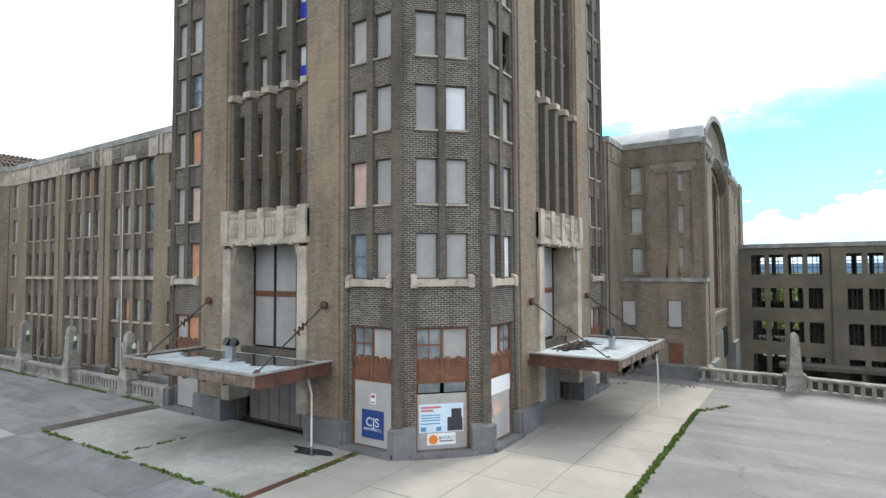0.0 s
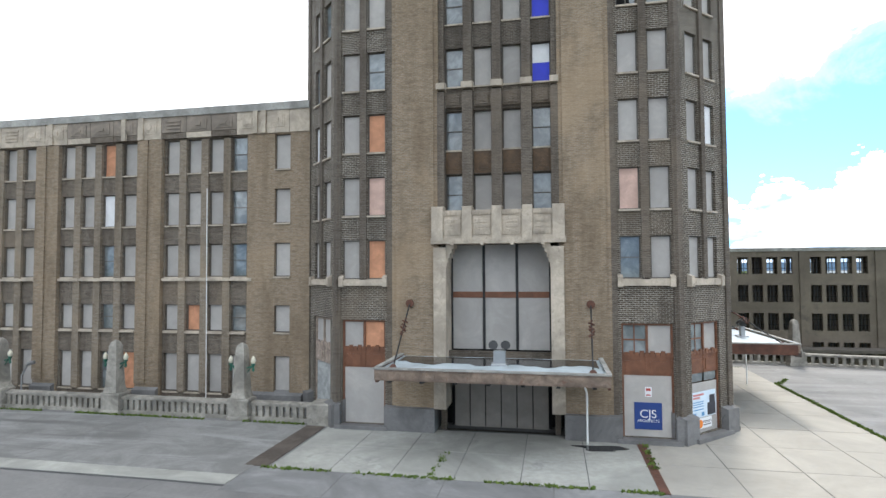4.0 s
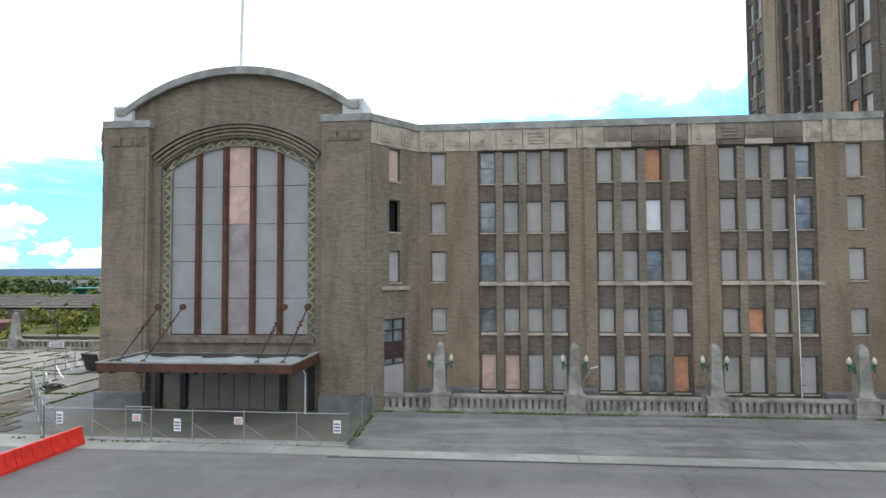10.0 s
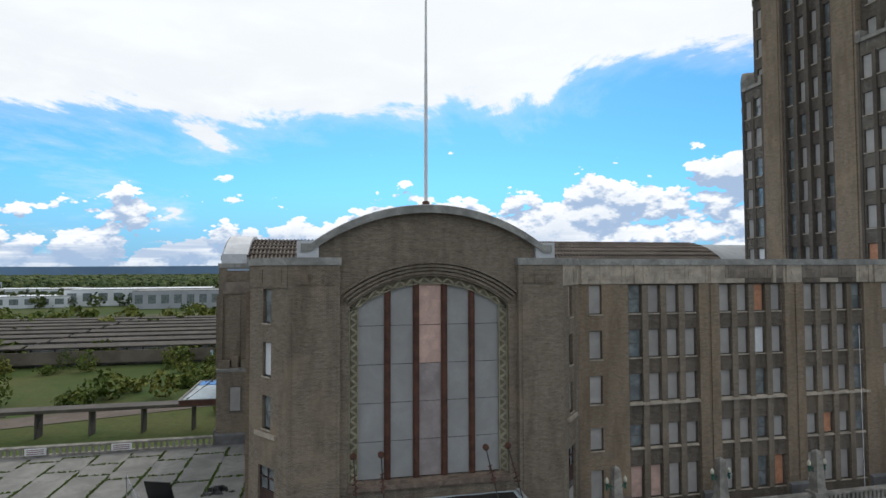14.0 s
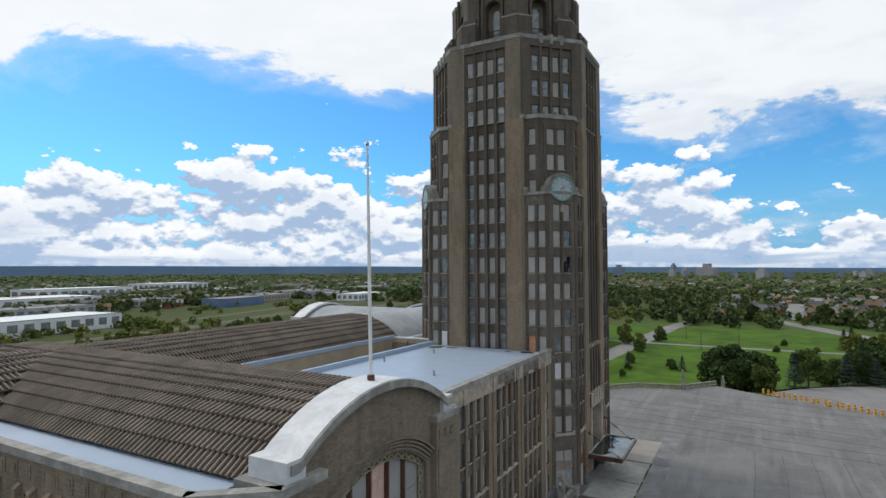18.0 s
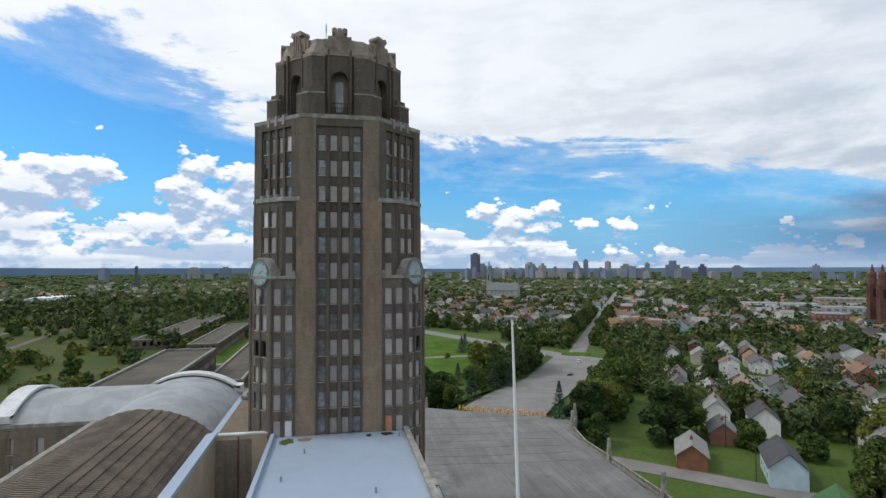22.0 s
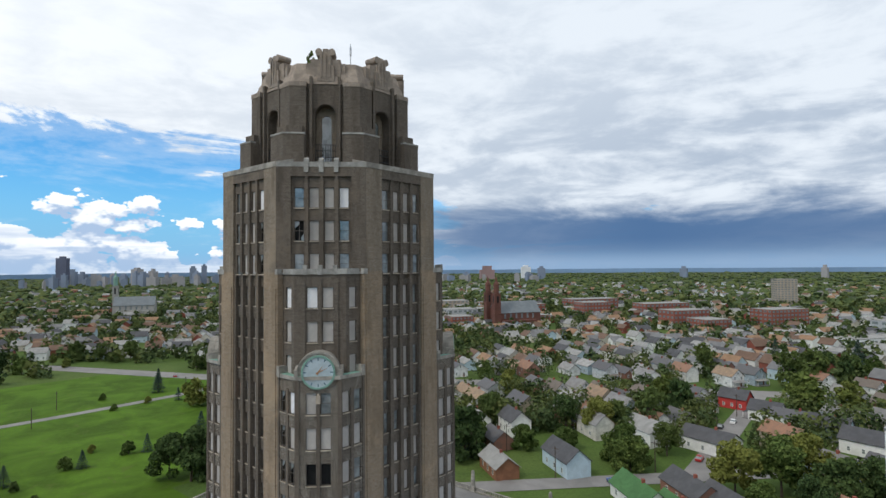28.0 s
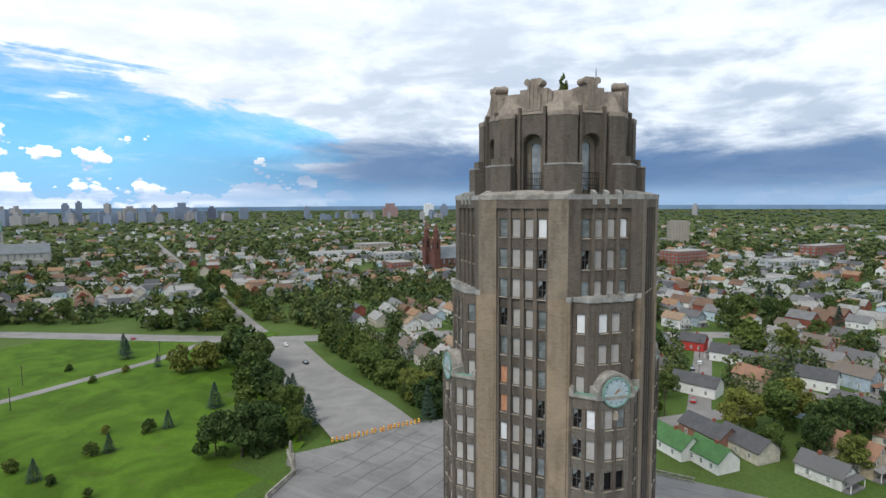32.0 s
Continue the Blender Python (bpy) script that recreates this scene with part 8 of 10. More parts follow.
# drums across the approach road
gb = random.Random(2)
M_ORANGE, M_BLACKP = surface("orange_drum", (0.62, 0.17, 0.03), 0.5, 0.15), surface("yellow_drum_band", (0.75, 0.55, 0.10), 0.5, 0.1)
for i in range(22):
    f = i / 21 + (0.012 if 7 < i < 14 and i % 2 else 0)
    x, y = 46.5 + (33.6 - 46.5) * f + gb.uniform(-0.25, 0.25), -2.5 + (-24.8 + 2.5) * f
    z = max(terrain(x, y), -0.12) + 0.1
    d = thing("traffic_drum", (x, y, z), "orange and yellow banded traffic drum across the road", "traffic drum", "traffic drums across the road")
    for j in range(4):
        b = MB()
        b.turned([(0.34 - 0.03 * j, 0.3 * j), (0.34 - 0.03 * j, 0.3 * j + 0.28), (0.31 - 0.03 * j, 0.3 * j + 0.3)], 10, (x, y, z))
        part_one("band", b, M_ORANGE if j % 2 == (i % 3 > 0) else M_BLACKP, d)

# ladder mast before the office wing
t = thing("ladder_mast", (-44.6, 22.7, 0), "tall thin white mast with rungs before the office wing", "mast")
b = MB()
b.tube((-44.6, 22.7, 0), (-44.7, 22.7, 14.3), 0.028, 6)
part("pole", b, M_WPAINT, t)
for i in range(10):
    b = MB()
    b.tube((-44.6, 22.7, 1.8 + 1.25 * i), (-44.4, 22.62, 1.8 + 1.25 * i), 0.018, 5)
    part("rung", b, M_STEEL, t)
b = MB()
b.tube((-58.6, 22.6, 0), (-58.6, 22.6, 1.9), 0.05, 6)
b.tube((-58.6, 22.6, 1.9), (-58.1, 22.6, 2.7), 0.05, 6)
b.tube((-58.1, 22.6, 2.7), (-57.6, 22.6, 2.85), 0.12, 6)
solid("bent_lamp", b, M_GALV, "bent grey metal lamp post behind the balustrade", "lamp")


# floodlights on the canopies
def floodlight(x, y, z, turn):
    m = pose(x, y, z, 0, 0, turn)
    t = thing("floodlight", (x, y, z), "twin floodlight on a metal stand on the canopy roof", "floodlight", "floodlights on canopies")
    for name, bx, mat in (("base", (-0.4, 0.4, -0.35, 0.35, 0, 0.1), M_GALV), ("stand", (-0.3, 0.3, -0.12, 0.12, 0.1, 0.75), M_GALV)):
        b = MB()
        b.bbox(*bx, 0.03)
        b.v = [tuple(m @ Vector(v)) for v in b.v]
        part(name, b, mat, t)
    for u in (-0.3, 0.3):
        b = MB()
        b.turned([(0.1, -0.28), (0.2, -0.1), (0.24, 0.1)], 10)
        mm = m @ pose(u, 0, 0.98, 70, 0, 20 * u)
        b.v = [tuple(mm @ Vector(v)) for v in b.v]
        part("lamp_head", b, M_STEEL, t)


floodlight(-25.5, 18.6, 4.17, 0)
floodlight(-9.8, 33.4, 4.17, 90)


# writing and posters at the tower's foot
def lettering(body, s, u, d, z, size, mat, parent, label="", align="CENTER"):
    c = bpy.data.curves.new("lettering", "FONT")
    c.body, c.size, c.align_x, c.extrude = body, size, align, 0.004
    c.materials.append(mat)
    ob = new("lettering", c)
    ob.matrix_basis = s.spot(u, d, z) @ pose(0, 0, 0, 90)
    ob.parent = parent
    return tagged(ob, label)


M_NAVY = surface("navy_sign", (0.02, 0.055, 0.22), 0.5, 0.1, 1.0, 6.0, bumps=0)
M_SIGNW = surface("sign_white", (0.8, 0.8, 0.8), 0.5, 0.05, 1.0, 6.0, bumps=0)
SS, SC = Side(CX, CY, 0), Side(CX, CY, 45)
DC = (9.4 + 12.5) / math.sqrt(2)
b = MB()
b.sbox(SS, 7.05, 8.42, 12.33, 12.36, 0.62, 2.0)
sg = solid("architect_sign", b, M_NAVY, "navy blue sign with white letters on the boarded door", "sign")
lettering("CJS", SS, 7.735, 12.37, 1.22, 0.6, M_SIGNW, sg)
lettering("ARCHITECTS", SS, 7.735, 12.37, 1.0, 0.19, M_SIGNW, sg)
b = MB()
b.sbox(SS, 7.6, 7.93, 12.33, 12.35, 2.3, 2.8)
sg = solid("door_notice", b, M_SIGNW, "small white notice with red print on the boarded door", "sign")
b = MB()
b.sbox(SS, 7.65, 7.88, 12.352, 12.356, 2.6, 2.74)
b.sbox(SS, 7.65, 7.88, 12.352, 12.356, 2.36, 2.42)
part_one("text_bars", b, surface("red_print", (0.45, 0.07, 0.06), 0.6, 0.1), sg)
b = MB()
b.sbox(SC, -1.15, 1.05, DC - 0.17, DC - 0.14, 1.05, 2.4)
sg = solid("poster", b, surface("pale_blue_poster", (0.62, 0.72, 0.80), 0.5, 0.1, 1.0, 5.0, bumps=0), "pale blue restoration poster with a building picture", "poster")
b = MB()
b.sbox(SC, 0.25, 1.0, DC - 0.14, DC - 0.13, 1.1, 1.75)
b.sbox(SC, 0.45, 0.95, DC - 0.14, DC - 0.128, 1.75, 2.15)
part_one("picture", b, surface("dark_picture", (0.05, 0.05, 0.06), 0.5, 0.4, 3.0, 12.0, bumps=0), sg)
b = MB()
for r, w in ((2.2, 0.9), (2.05, 0.55)):
    b.sbox(SC, -1.05, -1.05 + w * 1.1, DC - 0.14, DC - 0.132, r, r + 0.1)
part_one("text_bars", b, surface("coral_print", (0.55, 0.20, 0.18), 0.5, 0.1, bumps=0), sg)
b = MB()
for r in (1.85, 1.73, 1.61, 1.45):
    b.sbox(SC, -1.05, -0.1, DC - 0.14, DC - 0.132, r, r + 0.05)
b.sbox(SC, -1.05, -0.8, DC - 0.14, DC - 0.13, 1.12, 1.32)
b.sbox(SC, -0.3, -0.05, DC - 0.14, DC - 0.13, 1.12, 1.32)
part_one("text_bars", b, surface("blue_print", (0.10, 0.28, 0.50), 0.5, 0.1, bumps=0), sg)
b = MB()
b.sbox(SC, -0.75, 0.65, DC - 0.17, DC - 0.14, 0.45, 1.0)
sg = solid("banner", b, M_SIGNW, "white banner with an orange emblem under the poster", "poster")
b = MB()
b.turned([(0.2, 0), (0.23, 0.02), (0.05, 0.025)], 9)
mm = SC.spot(-0.45, DC - 0.14, 0.72) @ pose(0, 0, 0, 90)
b.v = [tuple(mm @ Vector(v)) for v in b.v]
part_one("emblem", b, surface("orange_emblem", (0.85, 0.24, 0.03), 0.5, 0.1, bumps=0), sg, "orange round emblem")
lettering("BUFFALO", SC, -0.18, DC - 0.135, 0.72, 0.19, surface("dark_print", (0.08, 0.08, 0.10), 0.6, 0.1), sg, align="LEFT")
b = MB()
b.sbox(SC, -0.15, 0.55, DC - 0.14, DC - 0.132, 0.6, 0.65)
part_one("text_bars", b, surface("dark_print", (0.08, 0.08, 0.10), 0.6, 0.1), sg)
b = MB()
SE = Side(CX, CY, 90)
b.sbox(SE, -9.0, -6.5, 12.33, 12.36, 2.55, 3.35)
solid("blank_sign", b, M_SIGNW, "blank white board on the boarded doorway", "sign")
b = MB()
b.sbox(SE, -8.5, -7.4, 12.33, 12.35, 1.5, 2.1)
solid("patch_board", b, M_BOARDK, "pinkish plywood patch on the boarded doorway", "board")
b = MB()
b.prism([(-20.6 + (1.05 + 0.4 * math.sin(3 * q) + 0.2 * math.sin(7 * q + 1)) * math.cos(q), 19.6 + (0.6 + 0.2 * math.sin(2 * q + 1)) * math.sin(q)) for q in [2 * math.pi * i / 30 for i in range(30)]], -0.02, 0.032)
solid("puddle", b, surface("wet_dark_puddle", (0.03, 0.03, 0.03), 0.08, 0.2, bumps=0), "dark wet puddle on the concrete", "puddle")
for s, w, d0, d1, z in ((ST0, 5.1, 12.95, 15.2, 4.175), (S_FRONT, 5.6, 0.5, 2.1, 3.875), (ST1, 2.4, 12.95, 14.6, 4.175)):
    # water stands along the wall, with an uneven shore
    b = MB()
    n = 24
    back = [s.at(-w + 2 * w * i / n, d0 + 0.05 * math.sin(5 * i), 0)[:2] for i in range(n + 1)]
    shore = [s.at(-w + 2 * w * i / n, d1 - 0.35 * math.sin(i * 0.9 + 1) - 0.2 * math.sin(i * 2.3) - 1.1 * abs(i / n - 0.5) ** 2, 0)[:2] for i in range(n + 1)]
    b.prism((back + shore[::-1])[::-1], z, z + 0.012)
    solid("puddle", b, surface("wet_dark_puddle", (0.03, 0.03, 0.03), 0.08, 0.2, bumps=0), "dark water standing on the canopy roof", "puddle")
gk = np.random.default_rng(33)
b = MB()
for q in gk.normal(size=(40, 3)):
    p = Vector(ST1.at(-1.0 + q[0] * 1.5, 13.6 + abs(q[1]) * 0.5, 4.18))
    o = Vector((gk.uniform(-0.5, 0.5), gk.uniform(-0.5, 0.5), gk.uniform(0.02, 0.35)))
    b.tube(tuple(p), tuple(p + o), 0.035, 5)
solid("debris_heap", b, surface("dark_rotten_board", (0.075, 0.06, 0.05), 0.9, 0.4, 2.0, 8.0), "dark fallen laths and rubbish on the canopy roof", "debris", kind="stuff")

# scraps by the yard fence
b = MB()
b.hexa([(-104.0, 35.0, 0.02), (-101.8, 34.2, 0.02), (-101.75, 34.3, 0.02), (-103.95, 35.1, 0.02)], [(-104.2, 34.4, 1.7), (-102.0, 33.6, 1.7), (-101.95, 33.7, 1.7), (-104.15, 34.5, 1.7)])
solid("rusty_plate", b, M_STEEL, "dark rusty steel plate leaning by the fence", "plate")
gd = np.random.default_rng(12)
for cx, cy, r0 in ((-100.6, 26.6, 1.2), (-98.6, 35.4, 1.1)):
    b = MB()
    for q in gd.normal(size=(26, 2)):
        x, y, a, L = cx + q[0] * r0 * 0.45, cy + q[1] * r0 * 0.45, gd.random() * 3.14, gd.uniform(0.25, 0.6)
        h = 0.34 * math.exp(-(q[0] ** 2 + q[1] ** 2) / 2)
        c, s_ = math.cos(a) * L, math.sin(a) * L
        b.hexa([(x - c, y - s_, 0), (x + s_ * 0.5, y - c * 0.5, 0), (x + c, y + s_, 0), (x - s_ * 0.5, y + c * 0.5, 0)], [(x - c * 0.7, y - s_ * 0.7, h), (x + s_ * 0.3, y - c * 0.3, h + 0.08), (x + c * 0.7, y + s_ * 0.7, h), (x - s_ * 0.3, y + c * 0.3, h + 0.12)])
    solid("debris_heap", b, M_STEEL, "dark heap of crumpled sheeting on the pavement", "debris", kind="stuff")

# ---- ruined railway buildings ----
M_RUIN = surface("grimy_tan_concrete", (0.175, 0.145, 0.112), 0.9, 0.35, 0.15, 2.0, dirt=(0.09, 0.078, 0.064))

M_WEEDROOF = surface("weedy_broken_roof", (0.115, 0.098, 0.072), 0.95, 0.4, 0.12, 1.2, dirt=(0.050, 0.070, 0.022))


def ruin(x0, x1, y0, y1, z1, floors, group, gap, label, top_open=True):
    """A gutted building: shell walls with open windows, floor slabs, broken roof."""
    t = thing("derelict_building", ((x0 + x1) / 2, (y0 + y1) / 2, LOW), label, "building")
    fh = (z1 - LOW - 1.4) / floors if floors < 4 else 4.1
    top_of = lambda f: z1 - 1.35 - fh * (floors - 1 - f)
    for s, L in ((between((x0, y0), (x1, y0)), x1 - x0), (between((x1, y1), (x0, y1)), x1 - x0), (between((x0, y1), (x0, y0)), y1 - y0), (between((x1, y0), (x1, y1)), y1 - y0)):
        hs = []
        n = int(L / (group * gap + 1.2))
        if n:
            w = L / n
            for g in range(n):
                for c in range(group):
                    u = g * w + 0.9 + (w - 1.8) * (c + 0.5) / group
                    for f in range(floors):
                        hs.append((u - 0.36 * gap, u + 0.36 * gap, top_of(f) - 0.6 * fh, top_of(f)))
        b = MB()
        b.facade(s, 0, 0, L, LOW, z1, hs, 0.5)
        w2 = part_one("wall", b, M_RUIN, t)
        b = MB()
        b.facade(s, -0.5, 0, L, LOW, z1, hs, 0.0)
        part_one("inner_wall", b, M_RUIN, t)
        for g in range(n + 1):
            b = MB()
            b.sbox(s, g * L / max(n, 1) - 0.3, g * L / max(n, 1) + 0.3, 0, 0.18, LOW, z1 - 0.6)
            part_one("pilaster", b, M_RUIN, t)
        b = MB()
        b.sbox(s, -0.1, L + 0.1, -0.6, 0.15, z1 - 0.5, z1)
        part_one("coping", b, M_COPING, t)
    for f in range(1, floors + 1):
        b = MB()
        b.box(x0 + 0.6, x1 - 0.6, y0 + 0.6, y1 - 0.6, top_of(f - 1) + 0.3, top_of(f - 1) + 0.65)
        part_one("floor_slab", b, M_RUIN if f < floors else M_WEEDROOF, t)
    # unseen inner wall added so that the lower windows look dark
    b = MB()
    b.box(x0 + 6, x1 - 6, y0 + 5.8, y0 + 6.2, LOW, top_of(floors - 2) + 0.2 if floors > 1 else LOW + 2)
    part_one("partition", b, M_RUIN, t)
    if floors == 4:
        # rusted sashes left in the empty openings of the long front
        s = between((x0, y0), (x1, y0))
        n = int((x1 - x0) / (group * gap + 1.2))
        w = (x1 - x0) / n
        for f in range(floors):
            b = MB()
            for g in range(n):
                for c in range(group):
                    u = g * w + 0.9 + (w - 1.8) * (c + 0.5) / group
                    za, zb = top_of(f) - 0.6 * fh, top_of(f)
                    for k in (-0.11, 0.11):
                        b.sbox(s, u + k * gap - 0.04, u + k * gap + 0.04, -0.3, -0.22, za, zb)
                    for k in (0.33, 0.66):
                        b.sbox(s, u - 0.36 * gap, u + 0.36 * gap, -0.3, -0.22, za + (zb - za) * k - 0.04, za + (zb - za) * k + 0.04)
            part_one("window_sash", b, M_STEEL, t, "rusted steel window bars", kind="stuff")
    return t


ruin(-7.0, 110, 80, 98, 12.1, 4, 4, 2.0, "gutted four-storey tan concrete railway building with empty windows")
ruin(84, 190, 66, 78.5, 4.5, 2, 4, 2.6, "low derelict concrete building with a broken flat roof")
ruin(215, 330, 100, 116, 0.5, 1, 5, 2.6, "roofless derelict shed overgrown with weeds")
ruin(250, 420, 134, 156, -0.5, 1, 5, 3.0, "long low derelict freight shed among trees")

# platform canopies and yard
M_PLANK = surface("weathered_grey_roofing", (0.115, 0.10, 0.085), 0.95, 0.4, 0.2, 2.0, dirt=(0.07, 0.06, 0.05))
M_HAZEP = surface("pale_blue_spray_paint", (0.45, 0.55, 0.60), 0.7, 0.3, 1.0, 3.0)
M_RAILBED = surface("brown_ballast", (0.155, 0.125, 0.10), 0.95, 0.3, 0.2, 3.0)
for i in range(8):
    y = 156 + 14 * i
    t = thing("platform_canopy", (-260, y, LOW), "long decayed platform canopy on rows of posts", "canopy", "platform canopies in the yard")
    for sg in (-1, 1):
        for j in range(6):
            x0 = -470 + 60 * j
            b = MB()
            b.hexa([(x0, y, -2.3), (x0 + 59, y, -2.3), (x0 + 59, y + sg * 4.2, -1.6), (x0, y + sg * 4.2, -1.6)][::sg], [(x0, y, -2.0), (x0 + 59, y, -2.0), (x0 + 59, y + sg * 4.2, -1.3), (x0, y + sg * 4.2, -1.3)][::sg])
            part_one("roof_panel", b, M_PLANK, t)
    b = MB()
    for j in range(30):
        b.tube((-468 + 12 * j, y, LOW), (-468 + 12 * j, y, -2.2), 0.2, 6)
    part_one("posts", b, M_STEEL, t, kind="stuff")
    b = MB()
    b.box(-475, -105, y - 3, y + 3, LOW, LOW + 0.9)
    part_one("platform", b, M_CONC2, t)
for i, y in enumerate((196, 226, 262, 268, 300, 306, 340)):
    off = i * 7
    strip("rail_track", [(-900, y - 20), (-105, y), (120, y + 12 + off * 0.1), (420, y + 60 + off), (900, y + 190 + off)], 5.0, M_RAILBED, "brown ballasted railway track", 0.05)
strip("rail_track", [(-420, 40), (-180, 80), (-103, 103), (-60, 117), (200, 122)], 7.5, M_RAILBED, "brown ballasted double track behind the station", 0.06)
for off in (-2.6, -1.1, 1.1, 2.6):
    strip("rail", [(-420, 40 + off), (-180, 80 + off), (-103, 103 + off), (-60, 117 + off), (200, 122 + off)], 0.16, M_RUST, "rusty steel running rail", 0.22)
# dark loading canopy along the foot of the gutted building
t = thing("loading_dock", (50, 78, LOW), "low concrete loading canopy with weeds on its edge", "canopy")
b = MB()
b.box(-3.0, 82, 76.6, 79.9, -2.6, -2.2)
part_one("roof", b, M_PLANK, t)
for j in range(12):
    b = MB()
    b.box(-2.6 + 7.4 * j, -2.2 + 7.4 * j, 76.8, 77.2, LOW, -2.6)
    part_one("post", b, M_PLANK, t)
# platform wall with faded graffiti
t = thing("platform_wall", (-140, 151, LOW), "grimy platform wall with pale blue graffiti", "wall")
b = MB()
b.box(-230, -101, 151.0, 151.6, -5.6, -2.4)
part_one("wall", b, M_RUIN, t)
gg = random.Random(44)
for j in range(9):
    b = MB()
    x0 = -121 + 2.0 * j
    k = gg.uniform(-0.3, 0.3)
    b.hexa([(x0, 150.97, -5.0), (x0 + 1.0, 150.97, -5.0), (x0 + 1.0, 151.0, -5.0), (x0, 151.0, -5.0)], [(x0 + k, 150.97, -3.0), (x0 + 0.7 + k, 150.97, -3.0), (x0 + 0.7 + k, 151.0, -3.0), (x0 + k, 151.0, -3.0)])
    b.box(x0 + 0.2, x0 + 1.5, 150.96, 151.0, -4.2, -3.8)
    part_one("graffiti_mark", b, M_HAZEP, t)
# steel viaduct and poles beyond the forecourt
t = thing("track_viaduct", (-140, 92, LOW), "rusty low steel trestle beyond the forecourt", "viaduct")
b = MB()
b.box(-210, -103, 80, 83, -2.6, -2.1)
part_one("deck", b, M_PLANK, t)
for j in range(15):
    b = MB()
    b.box(-208 + 7.5 * j, -207.7 + 7.5 * j, 80.5, 82.6, LOW, -2.6)
    part_one("bent", b, M_PLANK, t)


def pole(x, y, h, label="weathered wooden utility pole", arms=1):
    z = terrain(x, y) if not (-140 < x < 50 and -26 < y < 49) else 0
    t = thing("utility_pole", (x, y, z), label, "utility pole", "utility poles")
    b = MB()
    b.tube((x, y, z), (x, y, z + h), 0.16, 7, 0, 0.11)
    part("shaft", b, M_BARK, t)
    for a in range(arms):
        b = MB()
        b.box(x - 1.1, x + 1.1, y - 0.07, y + 0.07, z + h - 0.8 - 0.7 * a, z + h - 0.65 - 0.7 * a)
        part("crossarm", b, M_BARK, t)


for x, y, h in ((-128, 60, 9), (-137, 62, 7), (-6, -60, 9), (-26, -82, 9), (17, -70, 9), (-33, -120, 9), (-30, -160, 9), (40, -150, 9), (185, -45, 8), (196, 5, 8), (170, 20, 8), (210, 30, 8)):
    pole(x, y, h)
b = MB()
b.turned([(6.5, 0), (6.5, 4.0), (6.2, 4.2)], 24, (-190, 112, LOW))
solid("storage_tank", b, surface("dark_red_tank", (0.10, 0.035, 0.03), 0.8, 0.3), "dark red round steel tank", "tank")

# ---- houses ----
def tint(name, cols, rough=0.7, bands=0.0):
    """Paint that differs from house to house."""
    m, nt, p = base_mat(name)
    oi = nt.nodes.new("ShaderNodeObjectInfo")
    r = nt.nodes.new("ShaderNodeValToRGB")
    r.color_ramp.interpolation = "CONSTANT"
    el = r.color_ramp.elements
    while len(el) < len(cols):
        el.new(0.5)
    for i, c in enumerate(cols):
        el[i].position, el[i].color = i / len(cols), (*c, 1)
    nt.links.new(oi.outputs["Random"], r.inputs[0])
    pos = place(nt)
    n1, n2 = tex_noise(nt, pos, 0.5, 6, 0.65, 0.4), tex_noise(nt, pos, 5, 5, 0.65)
    c = mixc(nt, ramp(nt, n1, 0.35, 0.7, 0, 0.45), r.outputs[0], (0.10, 0.09, 0.08))
    c = mixc(nt, ramp(nt, n2, 0.4, 0.7, 0, 0.25), c, (0.06, 0.055, 0.05))
    nt.links.new(c, p.inputs["Base Color"])
    p.inputs["Roughness"].default_value = rough
    if bands:
        sep = nt.nodes.new("ShaderNodeSeparateXYZ")
        nt.links.new(pos, sep.inputs[0])
        w = nt.nodes.new("ShaderNodeMath")
        w.operation = "PINGPONG"
        w.inputs[1].default_value = bands
        nt.links.new(sep.outputs[2], w.inputs[0])
        bump(nt, p, w.outputs[0], 0.5, 0.1)
    return m


M_SIDING = tint("painted_siding", [(0.72, 0.72, 0.70), (0.60, 0.57, 0.48), (0.75, 0.75, 0.74), (0.50, 0.52, 0.54), (0.68, 0.66, 0.60), (0.40, 0.50, 0.58), (0.74, 0.73, 0.70), (0.45, 0.38, 0.28), (0.30, 0.13, 0.09), (0.66, 0.67, 0.68)], 0.7, 0.12)
M_SHINGLE = tint("asphalt_shingles", [(0.12, 0.12, 0.125), (0.20, 0.195, 0.19), (0.28, 0.275, 0.265), (0.17, 0.14, 0.115), (0.36, 0.35, 0.335), (0.30, 0.16, 0.10), (0.11, 0.11, 0.12), (0.24, 0.235, 0.23), (0.32, 0.22, 0.14)], 0.95)
M_REDBRICK = surface("red_brick_wall", (0.27, 0.082, 0.055), 0.9, 0.3, 0.2, 4.0)
M_GREENROOF = surface("green_shingles", (0.065, 0.16, 0.055), 0.9, 0.25, 0.4, 4.0)
M_DARKROOF = surface("dark_grey_shingles", (0.085, 0.085, 0.09), 0.95, 0.25, 0.4, 4.0)
M_PALEROOF = surface("pale_grey_shingles", (0.30, 0.295, 0.28), 0.95, 0.25, 0.4, 4.0)
M_HWHITE = surface("white_siding", (0.74, 0.74, 0.72), 0.6, 0.15, 0.6, 6.0)
M_HBLUE = surface("pale_blue_siding", (0.46, 0.58, 0.66), 0.6, 0.15, 0.6, 6.0)
M_HBRICK = surface("orange_brown_brick", (0.26, 0.12, 0.065), 0.85, 0.3, 0.4, 6.0)
M_HRED = surface("red_siding", (0.45, 0.045, 0.04), 0.6, 0.2, 0.6, 6.0)
HOUSES = []


